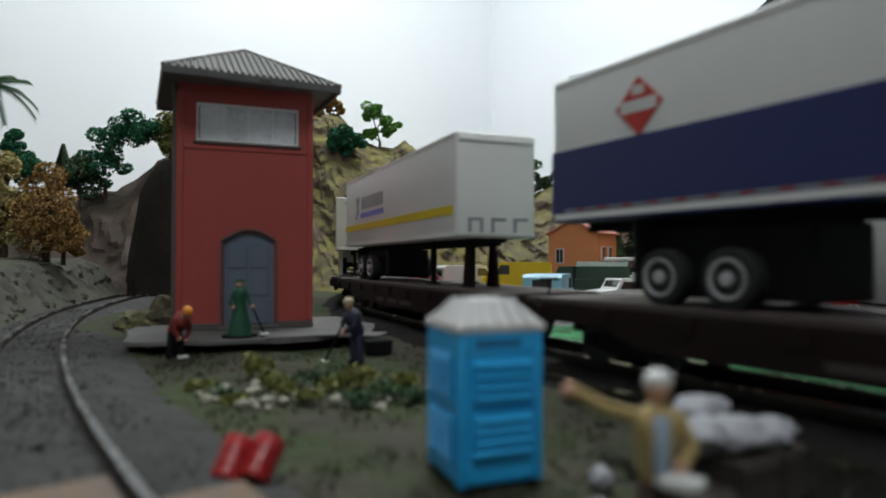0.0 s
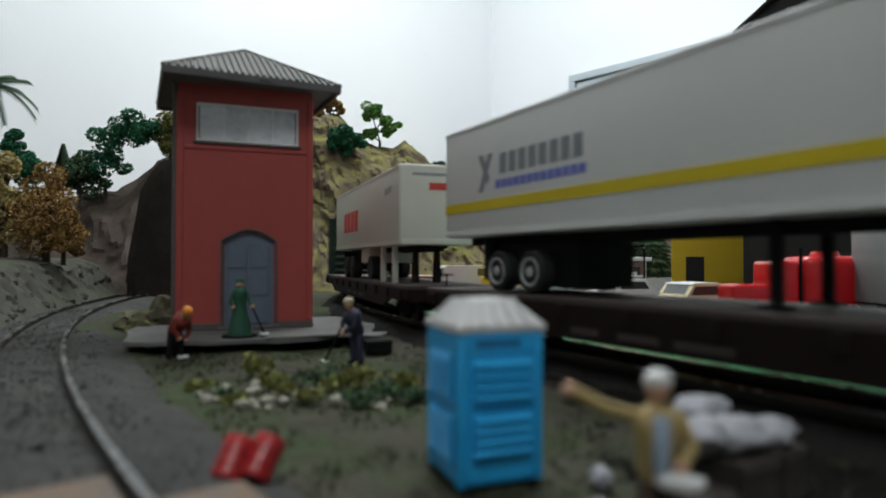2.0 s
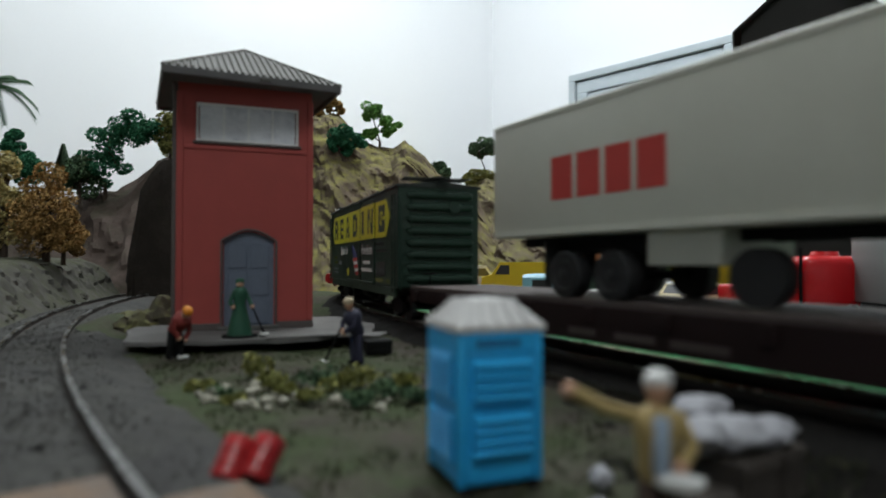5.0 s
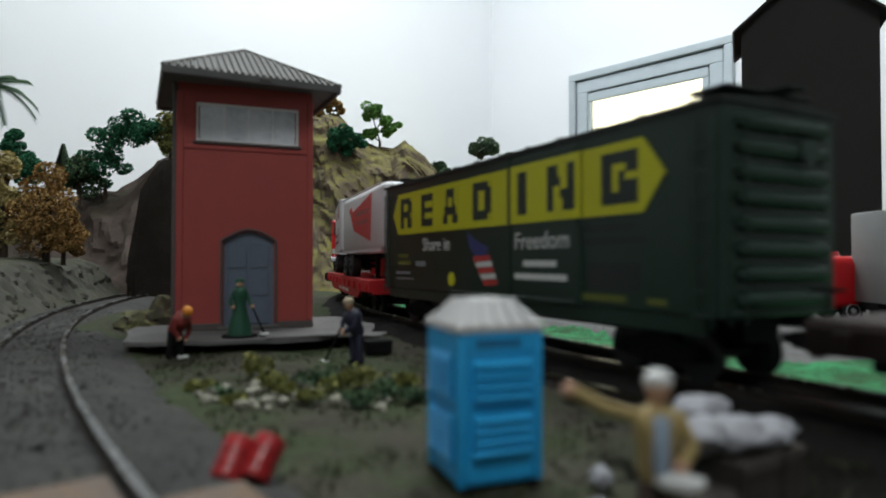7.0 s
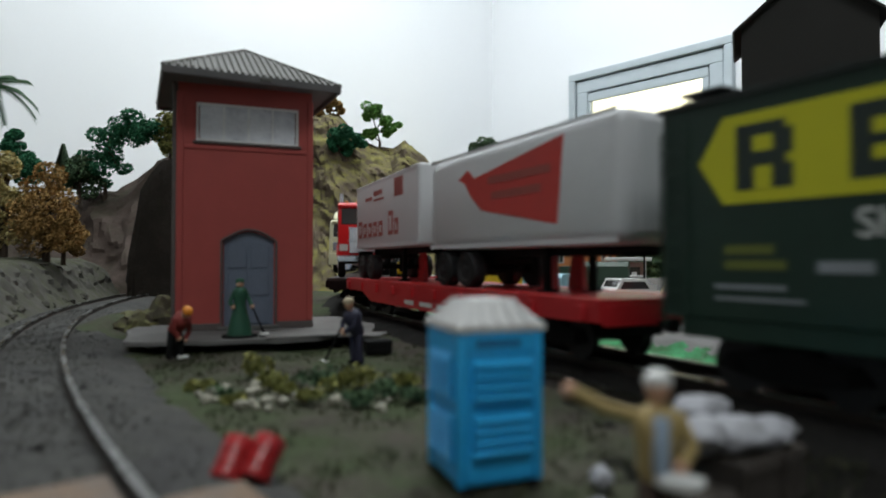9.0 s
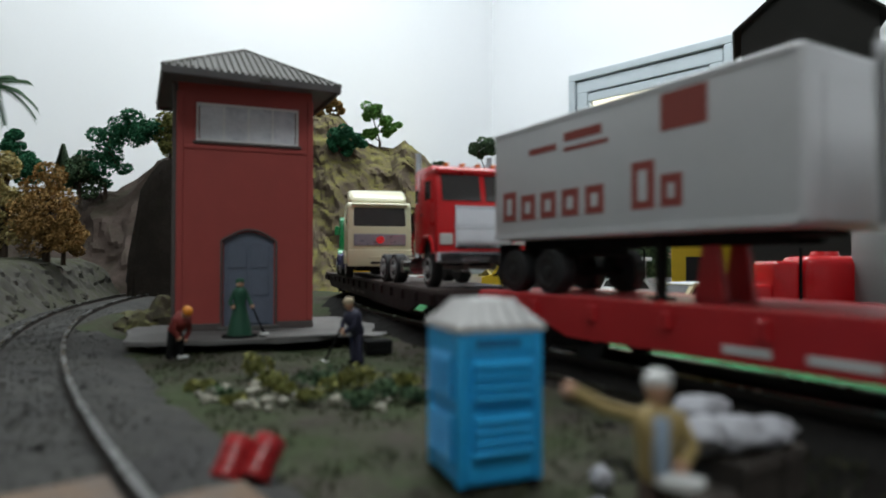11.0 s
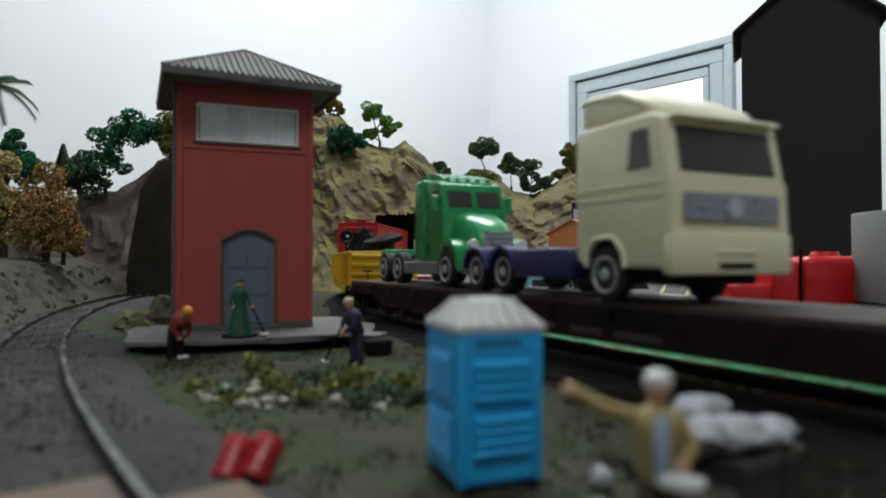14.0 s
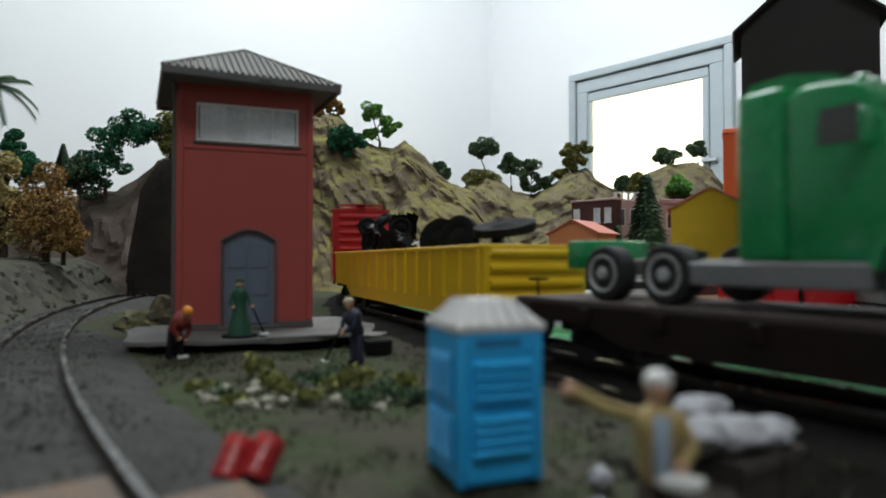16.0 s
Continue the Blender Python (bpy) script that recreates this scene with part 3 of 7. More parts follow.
# ---- signal tower ----
def tower():
    t = thing("signal_tower", "red brick-coloured plastic signal tower with hipped grey roof", "signal tower", at(-98, 229, 4.0, 20.5))
    W, D, H = 49.0, 41.0, 94.0
    # front wall with window and door openings
    wx0, wx1, wz0, wz1 = 6.2, 43.8, 71.0, 85.5
    dx0, dx1, dz = 16.2, 34.6, 37.0
    gx, gz = [0, wx0, dx0, dx1, wx1, W], [0, dz, wz0, wz1, H]
    w = M()
    for i in range(5):
        for j in range(4):
            if (j == 0 and i == 2) or (j == 2 and 1 <= i <= 3):
                continue
            w.box(gx[i], gx[i + 1], 0, 1.6, gz[j], gz[j + 1])
    fw = part("front_wall", w, TOWERRED, t)
    b = bmesh.new()
    b.from_mesh(fw.data)
    bmesh.ops.remove_doubles(b, verts=b.verts, dist=0.00001)
    b.to_mesh(fw.data)
    b.free()
    part("side_wall", M().box(0, 1.6, 1.6, D, 0, H), TOWERRED, t)
    part("side_wall", M().box(W - 1.6, W, 1.6, D, 0, H), TOWERRED, t)
    part("back_wall", M().box(1.6, W - 1.6, D - 1.6, D, 0, H), TOWERRED, t)
    part("plinth", M().box(-0.6, dx0 - 1, -0.5, 0, 0, 2.6, 0.2), TOWERDARK, t)
    part("plinth", M().box(dx1 + 1, W + 0.6, -0.5, 0, 0, 2.6, 0.2), TOWERDARK, t)
    part("corner_pilaster", M().box(-0.5, 1.9, -0.5, 2, 2.6, H - 5, 0.3), TOWERRED, t)
    part("corner_pilaster", M().box(W - 1.9, W + 0.5, -0.5, 2, 2.6, H - 5, 0.3), TOWERRED, t)
    part("band", M().box(1.9, W - 1.9, -0.4, 0, 67.8, 69.4, 0.2), TOWERRED, t)
    # arched door
    arch = [(dx0, 0)] + [(dx0 + (dx1 - dx0) * i / 10, dz - 3.4 + 3.4 * math.sin(math.pi * i / 10)) for i in range(11)] + [(dx1, 0)]
    door = part("door", M().prism(arch, "y", 1.0, 1.9), DOORGREY, t, "grey panelled door with an arched head")
    for i in range(2):
        for j in range(3):
            x = dx0 + 1.6 + i * 8.2
            part("panel", M().box(x, x + 6.8, 0.65, 1.0, 2 + j * 10.6, 11.2 + j * 10.6, 0.25), DOORGREY, door)
    part("arch_infill", M().prism([(dx0, dz - 3.4)] + [(dx0 + (dx1 - dx0) * i / 10, dz - 3.4 + 3.4 * math.sin(math.pi * i / 10)) for i in range(11)] + [(dx1, dz - 3.4), (dx1, dz + 0.1), (dx0, dz + 0.1)], "y", 0.0, 1.0), TOWERRED, t)
    rim = M()
    pts = [(dx0 - 0.8, -0.3, 0)] + [(dx0 - 0.8 + (dx1 - dx0 + 1.6) * i / 12, -0.3, dz - 3.4 + 4.3 * math.sin(math.pi * i / 12)) for i in range(13)] + [(dx1 + 0.8, -0.3, 0)]
    rim.tube(pts, 0.5, 6)
    part("door_surround", rim, TOWERDARK, t)
    part("doorstep", M().box(dx0 - 2, dx1 + 2, -3.2, 0, 0, 1.4, 0.2), CONCRETE, t)
    # window band with panes
    win = part("window", M().box(wx0, wx1, 0.5, 1.5, wz0, wz0 + 0.9).box(wx0, wx1, 0.5, 1.5, wz1 - 0.9, wz1).box(wx0, wx0 + 0.9, 0.5, 1.5, wz0 + 0.9, wz1 - 0.9).box(wx1 - 0.9, wx1, 0.5, 1.5, wz0 + 0.9, wz1 - 0.9), PANEBAR, t, "pale window frame with four panes")
    step = (wx1 - wx0 - 1.8) / 4
    for i in range(4):
        x = wx0 + 0.9 + i * step
        part("pane", M().box(x + 0.35, x + step - 0.35, 1.0, 1.3, wz0 + 0.9, wz1 - 0.9), PANE, win)
        if i:
            part("mullion", M().box(x - 0.35, x + 0.35, 0.6, 1.4, wz0 + 0.9, wz1 - 0.9), PANEBAR, win)
    part("sill", M().box(wx0 - 1, wx1 + 1, -0.9, 0.4, wz0 - 1.1, wz0, 0.2), TOWERDARK, win)
    # roof: soffit, fascia, four tiled slopes
    e, zc = 8.2, 92.4
    x0, x1, y0, y1 = -e + 2.6, W + e, -e - 1.2, D + e + 1.2
    r = part("roof", M().box(x0, x1, y0, y1, zc, zc + 1.2, 0.2), ROOFDARK, t, "grey ribbed hipped roof with deep eaves")
    # the loose roof sits slightly turned on the walls
    r.matrix_basis = at((x0 + x1) / 2 - 1.7, (y0 + y1) / 2 - 3.0, 0, 5.8) @ at(-(x0 + x1) / 2, -(y0 + y1) / 2, 0)
    part("fascia", M().box(x0 - 0.5, x1 + 0.5, y0 - 0.5, y0 + 0.4, zc - 1.4, zc + 1.6, 0.3), ROOFDARK, r)
    part("fascia", M().box(x0 - 0.5, x1 + 0.5, y1 - 0.4, y1 + 0.5, zc - 1.4, zc + 1.6, 0.3), ROOFDARK, r)
    part("fascia", M().box(x0 - 0.5, x0 + 0.4, y0 + 0.4, y1 - 0.4, zc - 1.4, zc + 1.6, 0.3), ROOFDARK, r)
    part("fascia", M().box(x1 - 0.4, x1 + 0.5, y0 + 0.4, y1 - 0.4, zc - 1.4, zc + 1.6, 0.3), ROOFDARK, r)
    part("gutter_clip", M().box(27, 31, y0 - 0.9, y0 - 0.4, zc - 0.6, zc + 1.0, 0.2), ROOFTILE, r)
    ax, ay, az = (x0 + x1) / 2, (y0 + y1) / 2, zc + 20.0
    zb = zc + 1.4
    cor = [(x0 - 0.3, y0 - 0.3, zb), (x1 + 0.3, y0 - 0.3, zb), (x1 + 0.3, y1 + 0.3, zb), (x0 - 0.3, y1 + 0.3, zb)]
    apex = (ax, ay, az)
    for k in range(4):
        a, b = Vector(cor[k]), Vector(cor[(k + 1) % 4])
        ap = Vector(apex)
        n = (b - a).cross(ap - a).normalized()
        sl_ = M()
        sl_.add([a, b, ap, a - n * 0.8, b - n * 0.8, ap - n * 0.8], [(0, 1, 2), (5, 4, 3), (0, 3, 4, 1), (1, 4, 5, 2), (2, 5, 3, 0)])
        slope = part("roof_slope", sl_, ROOFTILE, r)
        ribs = 26
        mid = (a + b) / 2
        for i in range(1, ribs):
            f = i / ribs
            base = a + (b - a) * f
            up = 1 - abs(2 * f - 1)
            tip = base + (ap - mid) * up
            part("tile_rib", M().cyl(base + n * 0.15, tip + n * 0.15, 0.62, 0.55, 6), ROOFTILE, slope)
    for c in cor:
        part("hip_ridge", M().cyl(c, apex, 0.8, 0.7, 8), ROOFTILE, r)
    part("downpipe", M().cyl((-1.0, 1.2, 2.0), (-1.0, 1.2, H - 2), 1.0, 1.0, 10).tube([(-1.0, 1.2, H - 2), (-2.6, -1.5, H)], 0.9, 8), TOWERDARK, t, "dark drain pipe at the corner")
    slab = M()
    slab.prism([(-14, -26), (-6, -31), (4, -30), (12, -34), (26, -33), (33, -36), (47, -34), (55, -29), (66, -27), (71, -14), (75, 4), (66, 44), (-12, 46), (-18, 10), (-15, -8)], "z", 2.7, 4.0)
    # Inset near-black block paints the shadow below the slab's overhanging edge
    slab.prism([(-8, -18), (2, -24), (28, -26), (46, -26), (58, -18), (64, 2), (58, 38), (-6, 40), (-10, 6)], "z", 0.0, 2.7, 1)
    solid("platform_slab", slab, [CONCRETE, UNDER], "thin grey card slab under the signal tower", "slab", at(-98, 229, 0, 19))
    solid("paving_piece", M().box(0, 26, 0, 14, 0, 0.8, 0.2), CONCRETE, "pale broken paving piece", "paving", at(-58, 205, 4.0, 24))
    solid("paving_piece", M().box(0, 15, 0, 10, 0, 0.9, 0.2), CONCRETE, "pale broken paving piece", "paving", at(-36, 213, 4.0, -8))


# ---- rolling stock ----
def speed_line(t):
    """Arc length that the train has run by t seconds."""
    ts = [-1.0, 0.0, 4.2, 6.3, 9.2, 11.3, 16.0, 17.0]
    ds = [-67.4, 0.0, 283.1, 428.6, 635.0, 781.4, 1102.0, 1170.2]
    return STRETCH * float(np.interp(t, ts, ds))


MOVING = []
# running distances and places on the train share one scale
STRETCH = 1.022


def rides(ob, front, rear, lift=0.0, side=0.0, yaw=0.0):
    """The thing rides the train between two places of it (distance behind the train's zero mark)."""
    mid, half = STRETCH * (front + rear) / 2, (rear - front) / 2
    MOVING.append((ob, mid - half, mid + half, lift, side, yaw))
    return ob


def ride_pose(front, rear, lift, side, yaw, t):
    run = speed_line(t)
    c, bd = (front + rear) / 2, (rear - front) * 0.36
    xa, ya, _ = rail_point(c - bd - run)
    xb, yb, _ = rail_point(c + bd - run)
    a = math.atan2(ya - yb, xa - xb)
    return at((xa + xb) / 2 - side * math.sin(a), (ya + yb) / 2 + side * math.cos(a), RAIL_Z + lift, math.degrees(a) + yaw)


def motions():
    for ob, front, rear, lift, side, yaw in MOVING:
        walk(ob, [(i * 0.25, ride_pose(front, rear, lift, side, yaw, i * 0.25)) for i in range(65)])


def wheel_set(x, r=4.6):
    m = M()
    for y in (-8.0, 8.0):
        k = 1 if y > 0 else -1
        m.lathe([(r, -1.2 * k), (r, 0.6 * k), (r + 0.7, 0.8 * k), (r + 0.7, 1.2 * k)][:: 1], (x, y, r), 20, 0, "y")
    m.cyl((x, -8, r), (x, 8, r), 0.9, 0.9, 8)
    return m


def bogie(car, x):
    b = M()
    for y in (-10.2, 10.2):
        b.prism([(x - 13, 4.0), (x - 11, 6.6), (x - 5, 7.4), (x - 3, 9.2), (x + 3, 9.2), (x + 5, 7.4), (x + 11, 6.6), (x + 13, 4.0), (x + 9, 3.2), (x + 4, 2.2), (x - 4, 2.2), (x - 9, 3.2)], "y", y - 0.7, y + 0.7)
        for dx in (-9.6, 9.6):
            b.cyl((x + dx, y - 1.3 * (1 if y < 0 else -1) * -1, 4.6), (x + dx, y + (1.5 if y > 0 else -1.5), 4.6), 1.5, 1.3, 10)
        for dx in (-1.6, 0, 1.6):
            b.cyl((x + dx, y, 3.4), (x + dx, y, 7.6), 0.7, 0.7, 8)
    b.box(x - 3, x + 3, -10, 10, 5, 9.5, 0.4)
    g = part("bogie", b, UNDER, car, "black sprung bogie")
    for dx in (-9.6, 9.6):
        part("wheelset", wheel_set(x + dx), BLACK, g)


def coupler(car, x, d):
    m = M().box(min(x, x + d * 4), max(x, x + d * 4), -0.9, 0.9, 8.2, 10.0, 0.2)
    m.box(min(x + d * 2.6, x + d * 5), max(x + d * 2.6, x + d * 5), -1.8, 1.2, 7.6, 10.6, 0.3)
    part("coupler", m, UNDER, car)


def flatcar(length, deck, colour, label, stakes=True, posts=()):
    """Flat wagon: fish-belly sides, decked top, bogies.  Its front is +x, its origin on the rails."""
    c = thing("flatcar", label, "flatcar", group="wagons of the train")
    h = length / 2
    for y in (-16.6, 16.6):
        s = 1 if y > 0 else -1
        side = [(-h, deck - 1.2), (h, deck - 1.2), (h, deck - 5.2), (h - 26, deck - 5.6), (h - 38, deck - 9.4), (-h + 38, deck - 9.4), (-h + 26, deck - 5.6), (-h, deck - 5.2)]
        sp = part("side_sill", M().prism(side, "y", y - 0.7, y + 0.7), colour, c)
        if stakes:
            k = max(3, int(length / 19))
            for i in range(k):
                x = -h + 6 + (length - 12) * i / (k - 1)
                part("stake_pocket", M().box(x - 1.2, x + 1.2, y + s * 0.7 - (0 if s > 0 else 1.0), y + s * 0.7 + (1.0 if s > 0 else 0), deck - 5.0, deck - 1.6, 0.2), colour, sp)
        for i in range(3):
            x = -18 + i * 15
            bars = M().box(x, x + 9 + 2 * i, y + s * 0.7 - (0.12 if s < 0 else 0), y + s * 0.7 + (0 if s < 0 else 0.12), deck - 8.0, deck - 6.4)
            part("lettering_bar", bars, LETTERWHITE if colour is REDCAR else DECK, sp, "small pale lettering")
    part("centre_beam", M().box(-h + 4, h - 4, -5, 5, deck - 9, deck - 1.3, 0.3), UNDER, c)
    part("end_beam", M().box(h - 1.6, h, -15.9, 15.9, deck - 6.2, deck - 1.2, 0.3), colour, c)
    part("end_beam", M().box(-h, -h + 1.6, -15.9, 15.9, deck - 6.2, deck - 1.2, 0.3), colour, c)
    d = part("deck", M().box(-h + 0.1, h - 0.1, -17.2, 17.2, deck - 1.2, deck - 0.35), DECK if colour is not REDCAR else colour, c, "worn deck")
    n = int(length / 6.4)
    board = mesh_of("board", M().box(-3.0, 3.0, -17.0, 17.0, deck - 0.4, deck, 0.12), DECK if colour is not REDCAR else colour)
    for i in range(n):
        o = new("board", board)
        o.parent = d
        o.matrix_basis = at(-h + (i + 0.5) * length / n, 0, 0)
    for x in (-h + 27, h - 27):
        bogie(c, x)
    coupler(c, h, 1)
    coupler(c, -h, -1)
    w = M()
    w.cyl((-h - 0.5, -9, deck - 1.4), (-h - 0.5, -9, deck + 4), 0.3, 0.3, 6)
    w.lathe([(2.6, -0.3), (2.6, 0.3), (2.1, 0.3), (2.1, -0.3)], (-h - 0.5, -9, deck + 4.2), 14)
    part("brake_wheel", w, UNDER, c)
    for x in posts:
        p = M()
        p.prism([(x - 3, deck), (x + 4, deck), (x + 2.0, deck + 14.2), (x - 0.6, deck + 14.2)], "y", -5.5, -3.8)
        p.prism([(x - 3, deck), (x + 4, deck), (x + 2.0, deck + 14.2), (x - 0.6, deck + 14.2)], "y", 3.8, 5.5)
        p.box(x - 2.4, x + 4, -6, 6, deck + 14.2, deck + 15.4, 0.3)
        part("trailer_hitch", p, colour, c, "folding hitch stand")
    return c


def wheel(par, x, y, z, r=5.7, w=4.2, rim=RIM, dual=True):
    """A road wheel; its outer face looks along -y or +y."""
    s = -1 if y < 0 else 1
    tw = M().lathe([(r * 0.6, -w / 2), (r * 0.93, -w / 2), (r, -w / 2 + 0.5), (r, w / 2 - 0.5), (r * 0.93, w / 2), (r * 0.6, w / 2)], (x, y, z), 22, 0, "y")
    ty = part("wheel", tw, TYRE, par, "black rubber tyre")
    rm = M().lathe([(r * 0.68, 0), (r * 0.68, 0.5 * s), (r * 0.6, 0.5 * s), (r * 0.5, -0.5 * s), (r * 0.26, -0.5 * s), (r * 0.22, 0.7 * s), (r * 0.1, 0.8 * s)], (x, y + s * (w / 2 - 0.2), z), 18, 0, "y")
    rp = part("rim", rm, rim, ty, "pale metal rim")
    return ty


def rounded_box(x0, x1, y0, y1, z0, z1, rad, seg=3, m=0):
    """Box with rounded upright edges and small round top edges."""
    mm = M()
    return mm.box(x0, x1, y0, y1, z0, z1, rad, m, seg)


def letters(text, size, material, m, par, name="lettering"):
    cu = bpy.data.curves.new(name, "FONT")
    cu.body, cu.size, cu.extrude = text, size * MM, 0.00004
    tmp = new(name, cu)
    dg = bpy.context.evaluated_depsgraph_get()
    me = bpy.data.meshes.new_from_object(tmp.evaluated_get(dg))
    bpy.data.objects.remove(tmp)
    me.materials.clear()
    me.materials.append(material)
    ob = new(name, me)
    ob.parent = par
    ob.matrix_basis = m
    return ob


def side_bars(rows, y, material, par, name="lettering_bar", label=""):
    """Flat bars on the near side: rows of (x0, x1, z0, z1)."""
    for x0, x1, z0, z1 in rows:
        part(name, M().box(x0, x1, y - 0.12, y, z0, z1), material, par, label)


def trailer(length, z0, z1, paint, label, axle_x, wheels_light=True, legs=True, round_front=1.0):
    """Road semi-trailer: box body on a frame, tandem axle, landing legs.  Front is +x, z = 0 is the deck it stands on."""
    t = thing("semi_trailer", label, "trailer", group="trailers on the train")
    h = length / 2
    body = part("body", rounded_box(-h, h, -14.6, 14.6, z0, z1, round_front, 3), paint, t)
    for s in (-1, 1):
        part("top_rail", M().box(-h + 1, h - 1, s * 14.6 - (0.25 if s < 0 else 0), s * 14.6 + (0.25 if s > 0 else 0), z1 - 1.7, z1 - 0.7), paint, body)
        part("bottom_rail", M().box(-h + 1, h - 1, s * 14.6 - (0.3 if s < 0 else 0), s * 14.6 + (0.3 if s > 0 else 0), z0 + 0.4, z0 + 1.8), paint, body)
    part("rear_door", M().box(-h - 0.3, -h, -13.4, -0.3, z0 + 1.2, z1 - 1.4), paint, body)
    part("rear_door", M().box(-h - 0.3, -h, 0.3, 13.4, z0 + 1.2, z1 - 1.4), paint, body)
    part("frame", M().box(-h + 3, h - 8, -6, -4, z0 - 2.4, z0, 0.2).box(-h + 3, h - 8, 4, 6, z0 - 2.4, z0, 0.2), UNDER, t, "black steel frame rails")
    sub = M().box(axle_x - 15, axle_x + 14, -7, 7, z0 - 4.5, z0 - 2.4, 0.3)
    for dx in (-7.6, 7.6):
        sub.cyl((axle_x + dx, -12, 5.7), (axle_x + dx, 12, 5.7), 1.1, 1.1, 8)
        sub.box(axle_x + dx - 1, axle_x + dx + 1, -7, -5, 5.7, z0 - 2.4).box(axle_x + dx - 1, axle_x + dx + 1, 5, 7, 5.7, z0 - 2.4)
    part("suspension", sub, UNDER, t)
    if wheels_light:
        part("axle_housing", M().box(axle_x - 14, axle_x + 21, -9.6, 9.6, 1.6, z0 - 2.4, 0.6), UNDER, t, "black moulded axle housing")
    for dx in (-7.6, 7.6):
        for y in (-12.2, 12.2):
            wheel(t, axle_x + dx, y, 5.7, 5.7, 4.6, RIM if wheels_light else BLACK)
    part("mud_flap", M().box(axle_x - 14.5, axle_x - 15, -14, -7, 3, z0 - 1).box(axle_x - 14.5, axle_x - 15, 7, 14, 3, z0 - 1), BLACK, t)
    if legs:
        for y in (-8, 8):
            g = M().box(h - 36, h - 34, y - 1, y + 1, 0.6, z0, 0.2).box(h - 37.5, h - 32.5, y - 1.8, y + 1.8, 0, 0.7, 0.2)
            part("landing_leg", g, paint if paint is CREAMTRAILER else UNDER, t)
    part("kingpin_plate", M().box(h - 18, h - 4, -6, 6, z0 - 1.2, z0, 0.2), UNDER, t)
    return t


def boxcar(length, top, floor, paint, roof, label, name="boxcar"):
    """Boxcar with ribbed ends, sliding side door, roof with running board."""
    c = thing(name, label, "boxcar", group="wagons of the train")
    h = length / 2
    body = part("body", M().box(-h, h, -16.6, 16.6, floor, top - 1.5, 0.4), paint, c)
    rf = M()
    rf.prism([(-17.3, top - 2.4), (17.3, top - 2.4), (17.3, top - 1.5), (0, top), (-17.3, top - 1.5)], "x", -h - 0.5, h + 0.5)
    r = part("roof", rf, roof, c)
    n = 12
    for i in range(n):
        x = -h + 6 + (length - 12) * i / (n - 1)
        part("roof_rib", M().prism([(-17.0, top - 1.5), (17.0, top - 1.5), (17.0, top - 1.0), (0, top + 0.5), (-17.0, top - 1.0)], "x", x - 0.6, x + 0.6), roof, r)
    part("running_board", M().box(-h - 3.5, h + 3.5, -2.8, 2.8, top + 1.0, top + 1.5), roof, r)
    for d in (-1, 1):
        part("roof_walk", M().box(d * (h - 6) - 4.5, d * (h - 6) + 4.5, -13, 13, top + 1.2, top + 1.7), roof, r)
        for i in range(8):
            z = floor + 3.4 + i * (top - floor - 8.0) / 7.2
            rib = M().cyl((d * h, -11.5, z), (d * h, 12.5, z), 1.6, 1.6, 12)
            for y in (-11.5, 12.5):
                rib.ball((d * h, y, z), (1.6, 2.0, 1.6), 0, 1)
            part("end_rib", rib, paint, body)
        lad = M()
        for y in (-15.6, -11.4):
            lad.cyl((d * (h + 1.0), y, floor - 1), (d * (h + 1.0), y, top - 6), 0.25, 0.25, 6)
        for i in range(8):
            z = floor + 1 + i * 4.4
            lad.cyl((d * (h + 1.0), -15.6, z), (d * (h + 1.0), -11.4, z), 0.25, 0.25, 6)
        part("ladder", lad, paint, body)
        side_l = M()
        for x in (d * (h - 1.4), d * (h - 5.6)):
            side_l.cyl((x, -17.5, floor - 2), (x, -17.5, top - 5), 0.25, 0.25, 6)
        for i in range(8):
            z = floor + 0.5 + i * 4.4
            side_l.cyl((d * (h - 1.4), -17.5, z), (d * (h - 5.6), -17.5, z), 0.25, 0.25, 6)
        part("side_ladder", side_l, paint, body)
    part("brake_wheel", M().cyl((h + 1.2, 6, top - 10), (h + 1.9, 6, top - 10), 2.4, 2.4, 16), paint, body)
    # sliding door and its posts on the near side
    dr = part("side_door", M().box(13.0, 40.5, -17.2, -16.6, floor + 1.5, top - 3.6, 0.2), paint, c)
    for x, zt in ((12.0, top - 2.6), (41.4, floor + 19)):
        part("door_post", M().box(x - 0.6, x + 0.6, -17.4, -16.6, floor, zt, 0.15), paint, dr)
    part("door_track", M().box(-22, 40, -17.6, -16.6, floor + 0.2, floor + 1.2, 0.15), paint, dr)
    part("sill", M().box(-h + 4, h - 4, -16.4, -15.4, floor - 3.5, floor, 0.2).box(-h + 4, h - 4, 15.4, 16.4, floor - 3.5, floor, 0.2), paint, c)
    part("centre_beam", M().box(-h + 4, h - 4, -5, 5, floor - 5.5, floor, 0.3), UNDER, c)
    tank = M().cyl((-12, -9, floor - 5), (2, -9, floor - 5), 2.4, 2.4, 12)
    part("air_tank", tank, UNDER, c)
    for x in (-h + 21, h - 21):
        bogie(c, x)
    coupler(c, h, 1)
    coupler(c, -h, -1)
    return c


